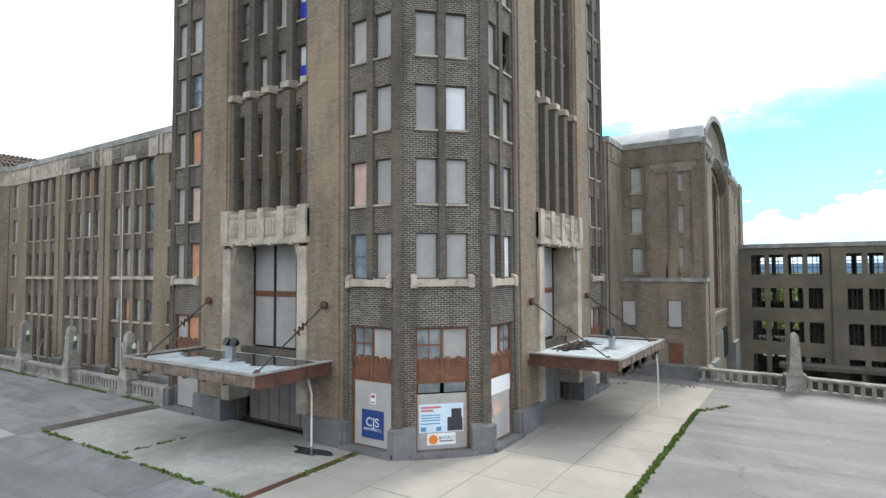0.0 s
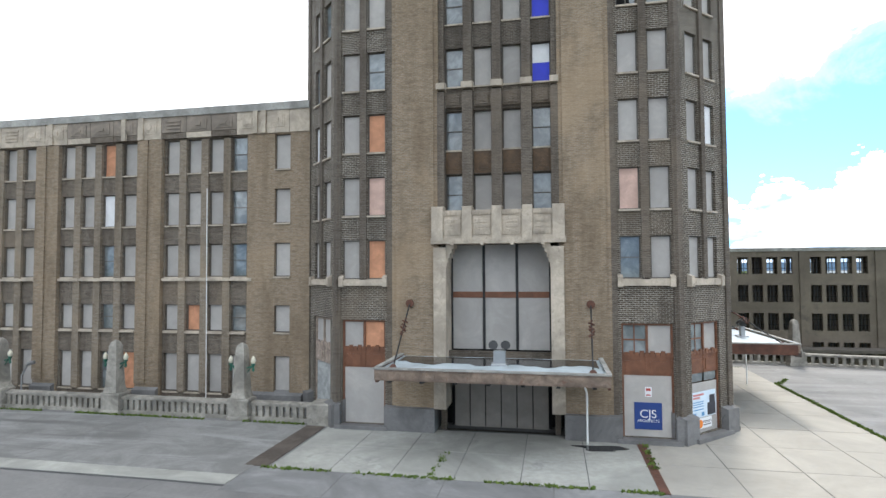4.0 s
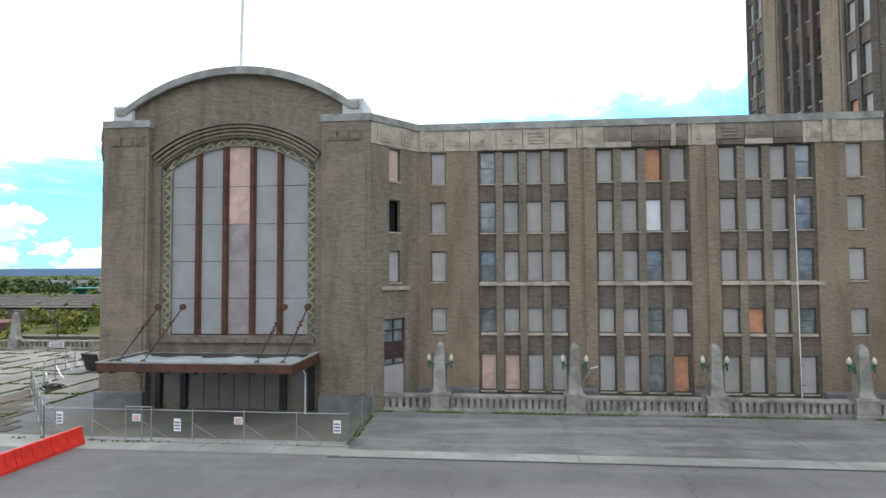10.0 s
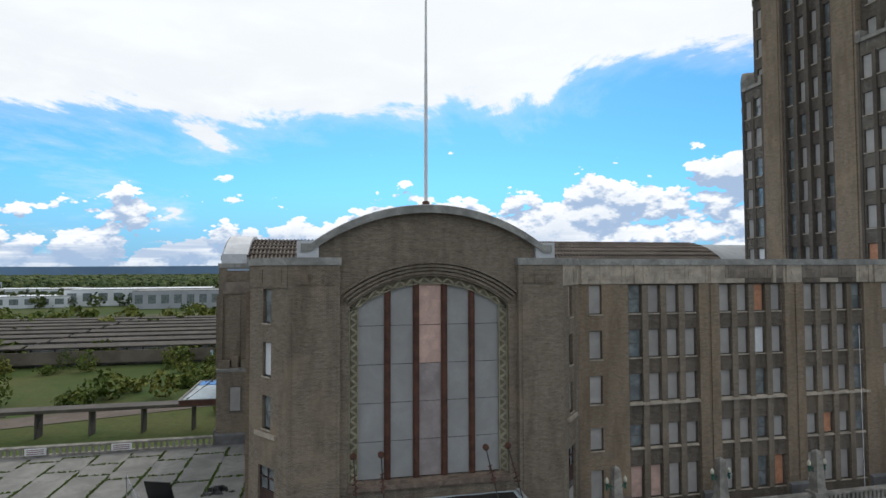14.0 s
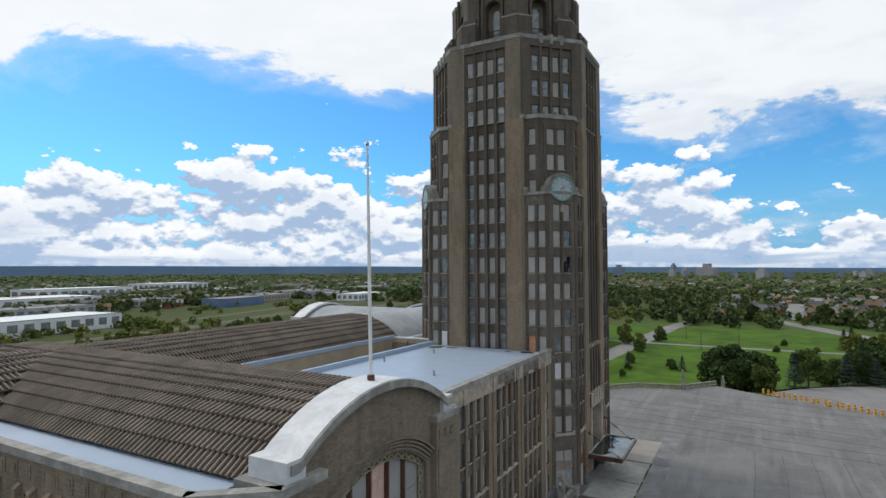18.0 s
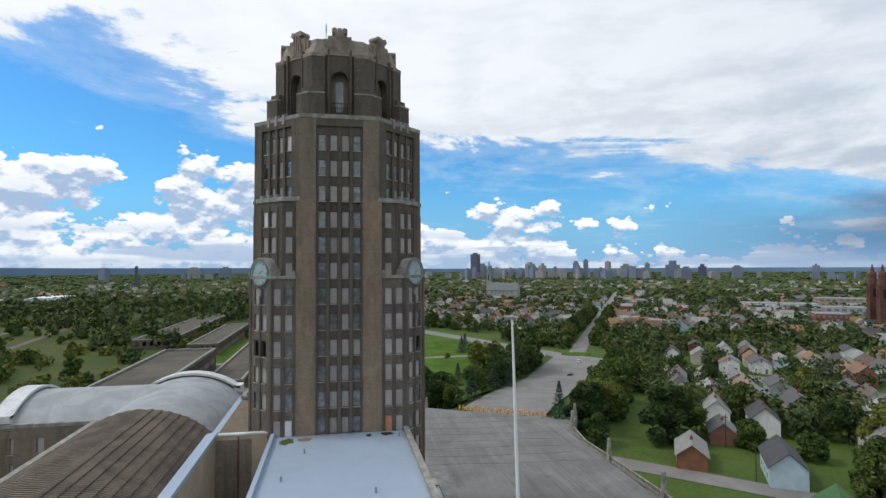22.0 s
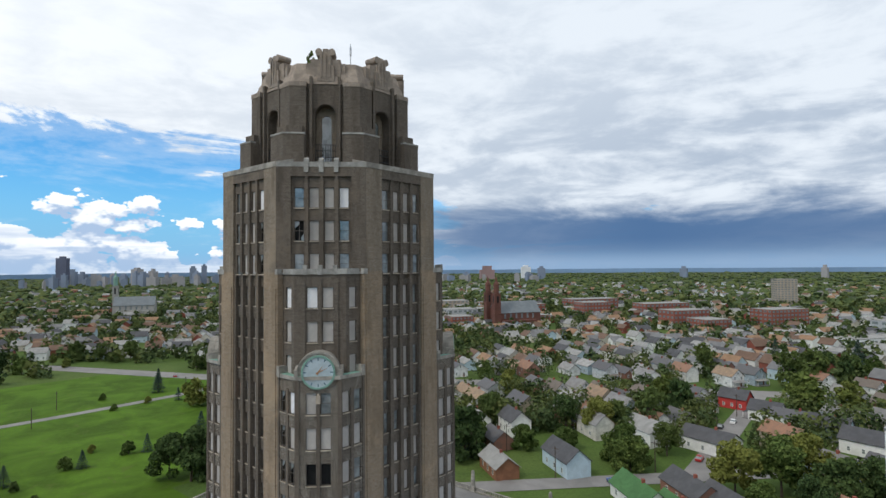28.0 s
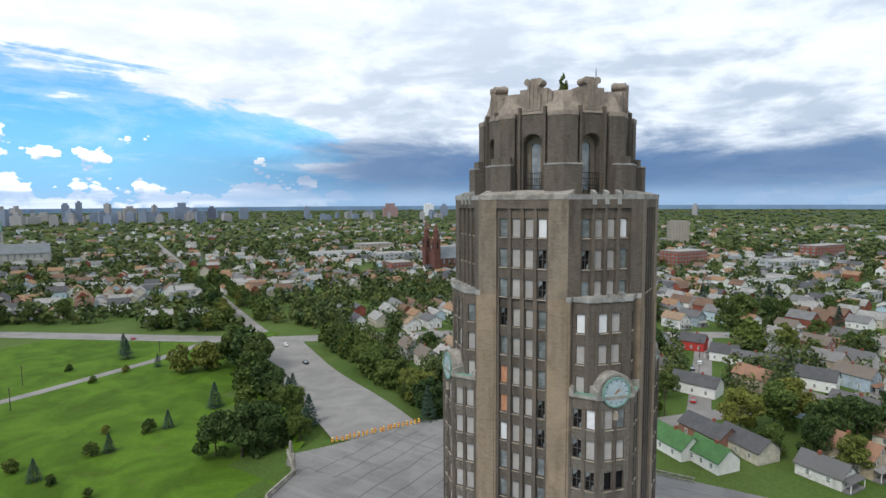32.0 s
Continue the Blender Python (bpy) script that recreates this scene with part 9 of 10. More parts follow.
def house(w, L, h, pitch, seed, wall=None, roof=None, porch=True, label="small gabled wooden house"):
    """A gabled house; its front faces -y."""
    wall, roof = wall or M_SIDING, roof or M_SHINGLE
    t = thing("house", (0, 0, 0), label, "house", "houses of the neighbourhood")
    g = random.Random(seed)
    r = w / 2 * pitch
    b = MB()
    b.box(-w / 2, w / 2, -L / 2, L / 2, 0, h)
    for y, f in ((-L / 2, 1), (L / 2, -1)):
        b.face([(-w / 2, y, h), (w / 2, y, h), (0, y, h + r)][::f])
    part_one("wall", b, wall, t)
    for sg in (-1, 1):
        b = MB()
        o = 0.45
        x0, z0 = sg * (w / 2 + o), h - o * pitch
        q = [(0, -L / 2 - o, h + r), (x0, -L / 2 - o, z0), (x0, L / 2 + o, z0), (0, L / 2 + o, h + r)][::sg]
        b.hexa([(x, y, z + 0.02) for x, y, z in q], [(x, y, z + 0.2) for x, y, z in q])
        part_one("roof", b, roof, t)
    if g.random() < 0.7:
        b = MB()
        b.box(-0.35, 0.35, L * 0.1, L * 0.1 + 0.7, h + r - 0.6, h + r + 0.9)
        part_one("chimney", b, M_REDBRICK, t)
    n = 0
    for f in range(int(h // 2.6)):
        z = 1.0 + 2.7 * f
        for u in (-w * 0.26, w * 0.26):
            if f == 0 and porch and u > 0:
                continue
            house_window(t, u, -L / 2, z, 0)
        for v in ((-L * 0.3, 0.0, L * 0.3) if seed < 30 else (-L * 0.22, L * 0.22)) if f == 0 or seed < 30 else (0.0,):
            for sg in (-1, 1):
                house_window(t, sg * w / 2, v, z, 90 * sg)
    house_window(t, 0, -L / 2, h + r * 0.25, 0)
    b = MB()
    b.box(w * 0.18, w * 0.18 + 0.95, -L / 2 - 0.06, -L / 2, 0.25, 2.3)
    part_one("door", b, M_WOOD, t)
    if porch:
        b = MB()
        b.hexa([(-w / 2, -L / 2 - 2.0, 2.5), (w / 2, -L / 2 - 2.0, 2.5), (w / 2, -L / 2, 2.9), (-w / 2, -L / 2, 2.9)], [(-w / 2, -L / 2 - 2.0, 2.65), (w / 2, -L / 2 - 2.0, 2.65), (w / 2, -L / 2, 3.2), (-w / 2, -L / 2, 3.2)])
        p = part_one("porch_roof", b, roof, t)
        for u in (-w / 2 + 0.15, w / 2 - 0.15):
            b = MB()
            b.box(u - 0.08, u + 0.08, -L / 2 - 1.95, -L / 2 - 1.79, 0, 2.55)
            part_one("porch_post", b, M_WPAINT, p)
        b = MB()
        b.box(-w / 2, w / 2, -L / 2 - 2.0, -L / 2, 0, 0.4)
        part_one("porch_floor", b, M_CONC2, p)
    return t


HW = {}


def house_window(t, x, y, z, turn):
    if not HW:
        b = MB()
        b.box(-0.5, 0.5, -0.05, 0.0, 0, 1.45)
        b.box(-0.4, 0.4, -0.07, -0.045, 0.1, 0.68, 1)
        b.box(-0.4, 0.4, -0.07, -0.045, 0.76, 1.35, 1)
        HW["f"] = mesh_of(b, "window", [M_WPAINT, M_GLASS])
    placed("window", HW["f"], pose(x, y, z, 0, 0, turn), t)


# houses nearest the forecourt, each with its own look
PLOTS = [
    (house(7, 13, 3.4, 0.75, 1, M_HBRICK, M_PALEROOF, False, "orange-brown brick bungalow with pale grey gable roof"), 9, -54, 57),
    (house(7.5, 15, 4.6, 0.85, 2, M_HBLUE, M_DARKROOF, False, "pale blue house with dark grey gable roof"), -5, -68, 57),
    (house(7.5, 16, 3.4, 0.8, 3, M_HWHITE, M_GREENROOF, False, "white house with green shingled roof"), -31, -57, 50),
    (house(7.5, 11, 3.4, 0.8, 4, M_HWHITE, M_GREENROOF, False, "white cottage with green shingled roof and annexe"), -42, -52, 50),
    (house(8, 15, 3.6, 0.7, 5, M_SIDING, M_DARKROOF, False, "grey house with worn dark shingled roof"), -40, -68, 50),
    (house(8, 14, 3.6, 0.7, 6, M_SIDING, M_DARKROOF, False, "grey house with patched dark roof"), -50, -64, 50),
    (house(7.5, 12, 5.2, 0.85, 7, M_HWHITE, M_DARKROOF, True, "tall white gabled house with dark roof"), 27, -90, 57),
    (house(7.5, 12, 4.6, 0.85, 8, M_HWHITE, M_PALEROOF, True, "white gabled house with pale roof"), 40, -84, 57),
    (house(8, 13, 5.0, 0.8, 9, M_HWHITE, M_PALEROOF, True, "white house with pale grey roof and porch"), -14, -108, 60),
    (house(7, 11, 4.6, 0.9, 10, M_HRED, M_DARKROOF, True, "bright red gabled house"), -26, -176, 80),
    (house(7, 11, 4.2, 0.9, 11, M_HWHITE, M_DARKROOF, True, "white gabled cottage with dark roof"), -40, -162, 80),
    (house(7, 14, 4.2, 0.7, 12, M_HWHITE, M_SHINGLE, True, "white house with brown roof"), -50, -156, 80),
    (house(7, 12, 4.2, 0.9, 13, M_HBLUE, M_DARKROOF, True, "pale blue gabled cottage"), -61, -152, 80),
    (house(9, 16, 4.2, 0.6, 14, M_HWHITE, M_DARKROOF, False, "long white house with dark roof"), -33, -112, 75),
    (house(8, 13, 4.6, 0.8, 15, M_HWHITE, M_DARKROOF, True, "white house with dark grey roof"), -72, -138, 75),
    (house(8, 13, 5.2, 0.8, 16, M_HBLUE, M_SHINGLE, True, "pale blue house beside trees"), -66, -104, 60),
]
for t, x, y, a in PLOTS:
    t.matrix_basis = pose(x, y, terrain(x, y), 0, 0, a)
TYPES = [house(6.8, 11, 3.2, 0.8, 31, label="small gabled wooden cottage with porch"), house(7.2, 13, 5.4, 0.85, 32, label="tall two-storey gabled wooden house with porch"),
         house(8.5, 12, 4.4, 0.6, 33, porch=False, label="broad wooden house with low roof"), house(6.6, 12, 5.2, 1.0, 34, label="narrow steep-gabled wooden house with porch"), house(7, 14, 3.2, 0.7, 35, porch=False, label="long low wooden cottage")]
ORIG = len(TYPES)
gh = random.Random(12)
SPOTS = []
for r in range(-13, 6):
    for half in (0, 1):
        a = r * 34 + half * 17 + 4
        for k in range(24):
            b_ = 48 + 12.0 * k + gh.uniform(-1, 1)
            if gh.random() < 0.34:
                continue
            p = RAMP0 + A2 * a + B2 * b_
            if any((p.x - q[1]) ** 2 + (p.y - q[2]) ** 2 < 190 for q in PLOTS) or p.y > -48:
                continue
            SPOTS.append((p.x, p.y, 57 + (0 if half else 180)))


def near_road(x, y):
    for p, q, w in (((400, 10), (170, -90), 13), ((170, -90), (90, -150), 13), ((90, -150), (-60, -225), 13), ((-60, -225), (-200, -290), 13), ((14, -34), (-110, -160), 8), ((-36, -84), (-28, -215), 9), ((36, -11), (165, -94), 28), ((165, -92), (900, -512), 8)):
        d = Vector((q[0] - p[0], q[1] - p[1]))
        L = d.length
        d /= L
        v = Vector((x - p[0], y - p[1]))
        s = v.dot(d)
        if -8 < s < L + 8 and abs(v.x * d.y - v.y * d.x) < w:
            return True
    return False


first = set()
FAR = []
SPOTS.sort(key=lambda q: (q[0] + 50) ** 2 + (q[1] + 20) ** 2)
made = 0
for x, y, a in SPOTS:
    if near_road(x, y):
        continue
    k = gh.randrange(ORIG)
    m = pose(x, y, terrain(x, y), 0, 0, a + gh.uniform(-3, 3))
    if made < 140:
        if k in first:
            copy_thing(TYPES[k], m)
        else:
            first.add(k)
            TYPES[k].matrix_basis = m
        made += 1
    else:
        FAR.append((x, y, a))
for k in range(ORIG):
    if k not in first:
        TYPES[k].matrix_basis = pose(-120 - 12 * k, -240, LOW)


def far_houses():
    """Houses too far off to tell their parts, in one sheet of walls and one of roofs."""
    g = random.Random(77)
    spots = list(FAR)
    for i in range(3300):
        r = 330 * math.exp(g.random() * 1.7)
        a = math.radians(g.uniform(-160, 78))
        x, y = r * math.cos(a), r * math.sin(a)
        if near_road(x, y) or (x > -110 and x < 310 and y > -80 and y < 420) or (y > 20 and x < 800 and y < 430 + 0.3 * x):
            continue
        spots.append((x, y, g.choice((57, 147, 327, 237)) + g.uniform(-4, 4)))
    wl, rf = MB(), MB()
    for x, y, a in spots:
        w, L, h, p = g.uniform(6.5, 9), g.uniform(10, 15), g.uniform(3.2, 5.6), g.uniform(0.55, 0.95)
        m = pose(x, y, LOW, 0, 0, a)
        mt = g.choice((0, 0, 0, 1, 1, 2, 3))
        b, r = MB(), MB()
        b.box(-w / 2, w / 2, -L / 2, L / 2, 0, h, mt)
        hh = w / 2 * p
        b.face([(-w / 2, -L / 2, h), (w / 2, -L / 2, h), (0, -L / 2, h + hh)], mt)
        b.face([(w / 2, L / 2, h), (-w / 2, L / 2, h), (0, L / 2, h + hh)], mt)
        rt = g.randrange(5)
        for sg in (-1, 1):
            q = [(0, -L / 2 - 0.4, h + hh), (sg * (w / 2 + 0.4), -L / 2 - 0.4, h - 0.4 * p), (sg * (w / 2 + 0.4), L / 2 + 0.4, h - 0.4 * p), (0, L / 2 + 0.4, h + hh)][::sg]
            r.hexa(q, [(u, v, z + 0.2) for u, v, z in q], rt)
        for v in (-0.3, 0.05, 0.35):
            for sg in (-1, 1):
                b.box(sg * w / 2 - 0.03, sg * w / 2 + 0.03, v * L - 0.45, v * L + 0.45, 1.0, 2.4, 4)
        for src, dst in ((b, wl), (r, rf)):
            k = len(dst.v)
            dst.v.extend(tuple(m @ Vector(v)) for v in src.v)
            dst.f.extend(tuple(k + i for i in f) for f in src.f)
            dst.m.extend(src.m)
    roofs = [M_DARKROOF, M_PALEROOF, surface("brown_shingles", (0.16, 0.10, 0.07), 0.95, 0.25), surface("mid_grey_shingles", (0.18, 0.18, 0.18), 0.95, 0.25), surface("tan_shingles", (0.28, 0.17, 0.10), 0.95, 0.25)]
    h = solid("distant_houses", wl, [M_HWHITE, surface("beige_siding", (0.52, 0.48, 0.40), 0.7, 0.15), M_HBLUE, M_REDBRICK, M_GLASS], "distant gabled houses among trees", "houses", kind="stuff")
    part_one("roofs", rf, roofs, h, "shingled roofs", kind="stuff")


far_houses()


# ---- larger buildings of the city ----
def block(x, y, w, L, h, a, wall, label, rows=0, cols=0, roof=None, name="city_building", z=LOW, glass=None, parapet=0.5):
    """A flat-roofed building with window bands cut as panes on each storey."""
    t = thing(name, (x, y, z), label, "building")
    m = pose(x, y, z, 0, 0, a)

    def put(nm, b, mt, lb=""):
        b.v = [tuple(m @ Vector(v)) for v in b.v]
        return part_one(nm, b, mt, t, lb)

    b = MB()
    b.box(-w / 2, w / 2, -L / 2, L / 2, 0, h)
    put("wall", b, wall)
    b = MB()
    b.box(-w / 2 + 0.3, w / 2 - 0.3, -L / 2 + 0.3, L / 2 - 0.3, h, h + 0.15)
    put("roof", b, roof or M_PALEROOF)
    b = MB()
    for x0, x1, y0, y1 in ((-w / 2, w / 2, -L / 2, -L / 2 + 0.3), (-w / 2, w / 2, L / 2 - 0.3, L / 2), (-w / 2, -w / 2 + 0.3, -L / 2, L / 2), (w / 2 - 0.3, w / 2, -L / 2, L / 2)):
        b.box(x0 - 0.05, x1 + 0.05, y0 - 0.05, y1 + 0.05, h, h + parapet)
    put("parapet", b, M_COPING)
    if rows:
        fh = h / rows
        for r in range(rows):
            b = MB()
            for c in range(cols):
                for sg, span, half, axis in ((-1, w, L, 0), (1, w, L, 0), (-1, L, w, 1), (1, L, w, 1)):
                    nn = cols if axis == 0 else max(2, int(cols * L / w))
                    if c >= nn:
                        continue
                    u = -span / 2 + span * (c + 0.5) / nn
                    e = span / nn * 0.3
                    f = sg * half / 2
                    if axis == 0:
                        b.box(u - e, u + e, min(f, f + sg * 0.08), max(f, f + sg * 0.08), fh * r + fh * 0.3, fh * r + fh * 0.8)
                    else:
                        b.box(min(f, f + sg * 0.08), max(f, f + sg * 0.08), u - e, u + e, fh * r + fh * 0.3, fh * r + fh * 0.8)
            b.v = [tuple(m @ Vector(v)) for v in b.v]
            part_one("glazing", b, glass or M_GLASS, t, kind="stuff")
    return t


M_TANW = surface("tan_masonry", (0.38, 0.32, 0.25), 0.9, 0.2, 0.1, 1.0)
M_GREYW = surface("grey_cladding", (0.42, 0.43, 0.45), 0.7, 0.2, 0.1, 1.0)
M_WHITEW = surface("white_cladding", (0.72, 0.73, 0.74), 0.7, 0.15, 0.1, 1.0)
# far facades: the haze of distance is mixed into these colours
M_HAZE1 = surface("hazed_blue_grey_facade", (0.20, 0.24, 0.31), 0.9, 0.15, 0.02, 0.2)
M_HAZE2 = surface("hazed_pale_tan_facade", (0.32, 0.31, 0.31), 0.9, 0.15, 0.02, 0.2)
M_HAZE3 = surface("hazed_dark_blue_tower", (0.10, 0.11, 0.16), 0.7, 0.15, 0.02, 0.2)
# brick works and warehouses beside the twin-towered church
for x, y, w, L, h, mt, rows, cols in ((262, -352, 22, 26, 11, M_REDBRICK, 3, 6), (215, -412, 30, 22, 10, M_REDBRICK, 3, 8), (205, -530, 34, 24, 17, M_REDBRICK, 4, 8), (84, -471, 40, 22, 17, M_REDBRICK, 4, 9), (58, -455, 26, 26, 11, M_REDBRICK, 3, 6), (20, -560, 46, 26, 15, M_REDBRICK, 4, 10),
                                      (330, -455, 60, 30, 9, M_GREYW, 2, 10), (400, -430, 70, 34, 9, M_WHITEW, 2, 10), (300, -520, 60, 30, 12, M_REDBRICK, 3, 10), (430, -540, 50, 30, 11, M_TANW, 3, 8), (237, -362, 24, 12, 5, M_WHITEW, 1, 5), (150, -600, 60, 26, 14, M_REDBRICK, 3, 10), (260, -640, 70, 30, 14, M_REDBRICK, 3, 10),
                                      (262, -96, 34, 15, 5.5, M_TANW, 1, 9), (240, -106, 15, 12, 6, M_WHITEW, 1, 4), (322, -160, 34, 18, 7, M_GREYW, 2, 8), (318, -210, 30, 16, 6, M_WHITEW, 1, 6), (270, -215, 26, 16, 7, M_TANW, 2, 6), (-80, -560, 60, 26, 9, M_GREYW, 2, 9), (-160, -440, 60, 24, 8, M_TANW, 2, 9), (-190, -450, 50, 20, 8, surface("bright_blue_cladding", (0.03, 0.18, 0.62), 0.5, 0.1), 1, 6),
                                      (-60, -420, 50, 18, 7, M_WHITEW, 1, 8), (-110, -360, 40, 16, 7, M_GREYW, 1, 8), (40, -390, 34, 16, 6, M_WHITEW, 1, 6), (-120, -700, 60, 20, 16, M_REDBRICK, 4, 10)):
    block(x, y, w, L, h, 57 if y < -300 else -33, mt, "flat-roofed city building of %s" % mt.name.replace("_", " "), rows, cols)
for x, y, w, L, h, mt in ((63, 380, 90, 40, 9, M_WHITEW), (182, 640, 110, 60, 10, M_WHITEW), (474, 545, 80, 36, 9, M_GREYW), (449, 424, 70, 30, 8, M_WHITEW), (530, 914, 120, 60, 14, M_WHITEW), (-317, 440, 90, 36, 8, M_WHITEW), (-367, 560, 110, 50, 10, M_WHITEW), (-230, 470, 100, 50, 12, M_WHITEW), (-180, 420, 80, 40, 12, M_GREYW),
                          (-60, 520, 100, 50, 9, M_WHITEW), (300, 480, 60, 30, 8, surface("blue_cladding", (0.08, 0.16, 0.36), 0.5, 0.1)), (380, 520, 60, 30, 7, M_TANW), (120, 500, 80, 34, 8, M_GREYW), (-480, 520, 90, 40, 9, M_GREYW), (640, 560, 100, 40, 9, M_TANW), (760, 430, 90, 36, 9, M_WHITEW), (10, 700, 130, 60, 12, M_WHITEW), (-560, 760, 140, 60, 12, M_GREYW), (300, 780, 130, 50, 14, M_WHITEW)):
    block(x, y, w, L, h, 8, mt, "low flat-roofed warehouse with %s" % mt.name.replace("_", " "), 1, 10, M_WPAINT if mt is M_WHITEW else None, name="warehouse")
gw = random.Random(52)
for i in range(14):
    x, y = gw.uniform(120, 760), gw.uniform(470, 820)
    mt = gw.choice((M_WHITEW, M_GREYW, M_WHITEW, M_TANW))
    block(x, y, gw.uniform(40, 95), gw.uniform(22, 40), gw.uniform(6, 10), gw.uniform(-5, 20), mt, "low flat-roofed warehouse with %s" % mt.name.replace("_", " "), 1, 8, M_WPAINT if mt is M_WHITEW else None, name="warehouse")
b = MB()
b.box(-400, -340, 395, 412, -2.2, -1.4)
b.box(-398, -396, 397, 410, LOW, -2.2)
b.box(-344, -342, 397, 410, LOW, -2.2)
solid("open_shed", b, surface("green_roof_sheet", (0.05, 0.28, 0.22), 0.6, 0.15), "open shed with a green sheet roof", "shed")
# block of flats and spire
block(57, -830, 26, 22, 38, 30, M_TANW, "tall tan block of flats above the trees", 12, 6, name="apartment_tower")


def church(x, y, a, wall, roofm, label, twin=True, tall=46.0):
    t = thing("church", (x, y, LOW), label, "church")
    m = pose(x, y, LOW, 0, 0, a)

    def put(nm, b, mt, lb=""):
        b.v = [tuple(m @ Vector(v)) for v in b.v]
        return part_one(nm, b, mt, t, lb)

    b = MB()
    b.box(-10, 10, -4, 42, 0, 15)
    b.face([(-10, -4, 15), (10, -4, 15), (0, -4, 25)])
    b.face([(10, 42, 15), (-10, 42, 15), (0, 42, 25)])
    put("nave_wall", b, wall)
    for sg in (-1, 1):
        b = MB()
        q = [(0, -4.3, 25.2), (sg * 10.6, -4.3, 14.6), (sg * 10.6, 42.3, 14.6), (0, 42.3, 25.2)][::sg]
        b.hexa(q, [(u, v, z + 0.4) for u, v, z in q])
        put("nave_roof", b, roofm)
        b = MB()
        b.box(min(sg * 10, sg * 15), max(sg * 10, sg * 15), 0, 36, 0, 8)
        put("aisle", b, wall)
        for k in range(6):
            b = MB()
            b.box(min(sg * 9.9, sg * 10.1), max(sg * 9.9, sg * 10.1), 3 + 6 * k, 5 + 6 * k, 9.5, 14)
            put("window", b, M_GLASS)
    for u in ((-9.5, 9.5) if twin else (-9.5,)):
        b = MB()
        b.box(u - 3.2, u + 3.2, -8, -1.6, 0, tall * 0.68)
        for zz in (0.3, 0.5, 0.68):
            b.box(u - 3.5, u + 3.5, -8.3, -1.3, tall * zz - 0.6, tall * zz)
        tw = put("tower", b, wall)
        b = MB()
        b.turned([(2.7, 0), (2.7, tall * 0.14), (3.0, tall * 0.15), (2.4, tall * 0.19), (1.2, tall * 0.22), (1.0, tall * 0.26), (0.2, tall * 0.32)], 8, (u, -4.8, tall * 0.68))
        put("cupola", b, M_COPPER if not twin else wall)
        # near-black plates on the tower faces stand for dark openings
        for sg in (-1, 1):
            b = MB()
            b.box(u - 0.9, u + 0.9, -4.8 + sg * 3.25 - 0.05, -4.8 + sg * 3.25 + 0.05, tall * 0.5, tall * 0.63)
            b.box(u + sg * 3.25 - 0.05, u + sg * 3.25 + 0.05, -5.7, -3.9, tall * 0.5, tall * 0.63)
            put("belfry_opening", b, M_VOID)


church(226, -366, 150, surface("brown_red_sandstone", (0.15, 0.062, 0.045), 0.9, 0.3, 0.1, 2.0), surface("grey_slate", (0.16, 0.18, 0.19), 0.7, 0.2, 0.2, 3.0), "brown sandstone church with two tall bell towers", True, 50)
church(679, -190, 150, surface("grey_limestone_church", (0.34, 0.33, 0.30), 0.9, 0.25, 0.1, 2.0), surface("grey_slate", (0.16, 0.18, 0.19), 0.7, 0.2, 0.2, 3.0), "grey stone church with a single tall bell tower", False, 58)
# skyline of the city centre, with distance haze painted into its facade colours
gs = random.Random(31)


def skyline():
    tops = [(2232, -558, 60, 112, M_HAZE3), (2330, -610, 70, 62, M_HAZE1), (2165, -782, 70, 72, M_HAZE2), (2140, -830, 60, 60, M_HAZE2), (2120, -760, 40, 55, M_HAZE1), (2090, -960, 40, 76, M_HAZE1), (2080, -1000, 34, 88, M_HAZE1), (2050, -1085, 36, 80, M_HAZE2), (2020, -1150, 70, 58, M_HAZE2),
            (1990, -1230, 30, 70, M_HAZE2), (1950, -1320, 90, 62, M_HAZE1), (1900, -1420, 50, 52, M_HAZE3), (1850, -1540, 60, 50, M_HAZE1), (1700, -1760, 40, 55, M_HAZE1), (1450, -2050, 110, 50, surface("dull_red_facade", (0.30, 0.20, 0.19), 0.9, 0.15, 0.02)), (1300, -2150, 70, 66, M_WHITEW), (1240, -2190, 60, 58, M_HAZE1),
            (700, -2500, 50, 50, M_HAZE1), (200, -2700, 60, 48, M_HAZE2), (2600, 300, 40, 60, M_HAZE1), (2500, 520, 80, 48, M_HAZE1), (2450, 640, 110, 50, M_HAZE2), (2200, 900, 60, 46, M_HAZE1), (2400, 150, 120, 44, M_HAZE2), (1500, 560, 12, 62, M_HAZE3)]
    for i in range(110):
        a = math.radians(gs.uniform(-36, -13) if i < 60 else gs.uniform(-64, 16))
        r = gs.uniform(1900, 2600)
        tops.append((r * math.cos(a), r * math.sin(a), gs.uniform(16, 60), gs.uniform(18, 52) if i < 60 else gs.uniform(16, 34), gs.choice((M_HAZE1, M_HAZE2, M_HAZE1))))
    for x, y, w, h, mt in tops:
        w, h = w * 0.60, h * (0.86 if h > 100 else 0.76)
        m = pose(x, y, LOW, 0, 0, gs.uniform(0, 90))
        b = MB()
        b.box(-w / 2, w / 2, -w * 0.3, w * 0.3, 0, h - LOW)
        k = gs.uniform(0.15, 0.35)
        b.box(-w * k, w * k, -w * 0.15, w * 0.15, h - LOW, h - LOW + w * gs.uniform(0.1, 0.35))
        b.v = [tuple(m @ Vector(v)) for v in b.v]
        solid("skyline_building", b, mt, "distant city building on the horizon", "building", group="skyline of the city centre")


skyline()

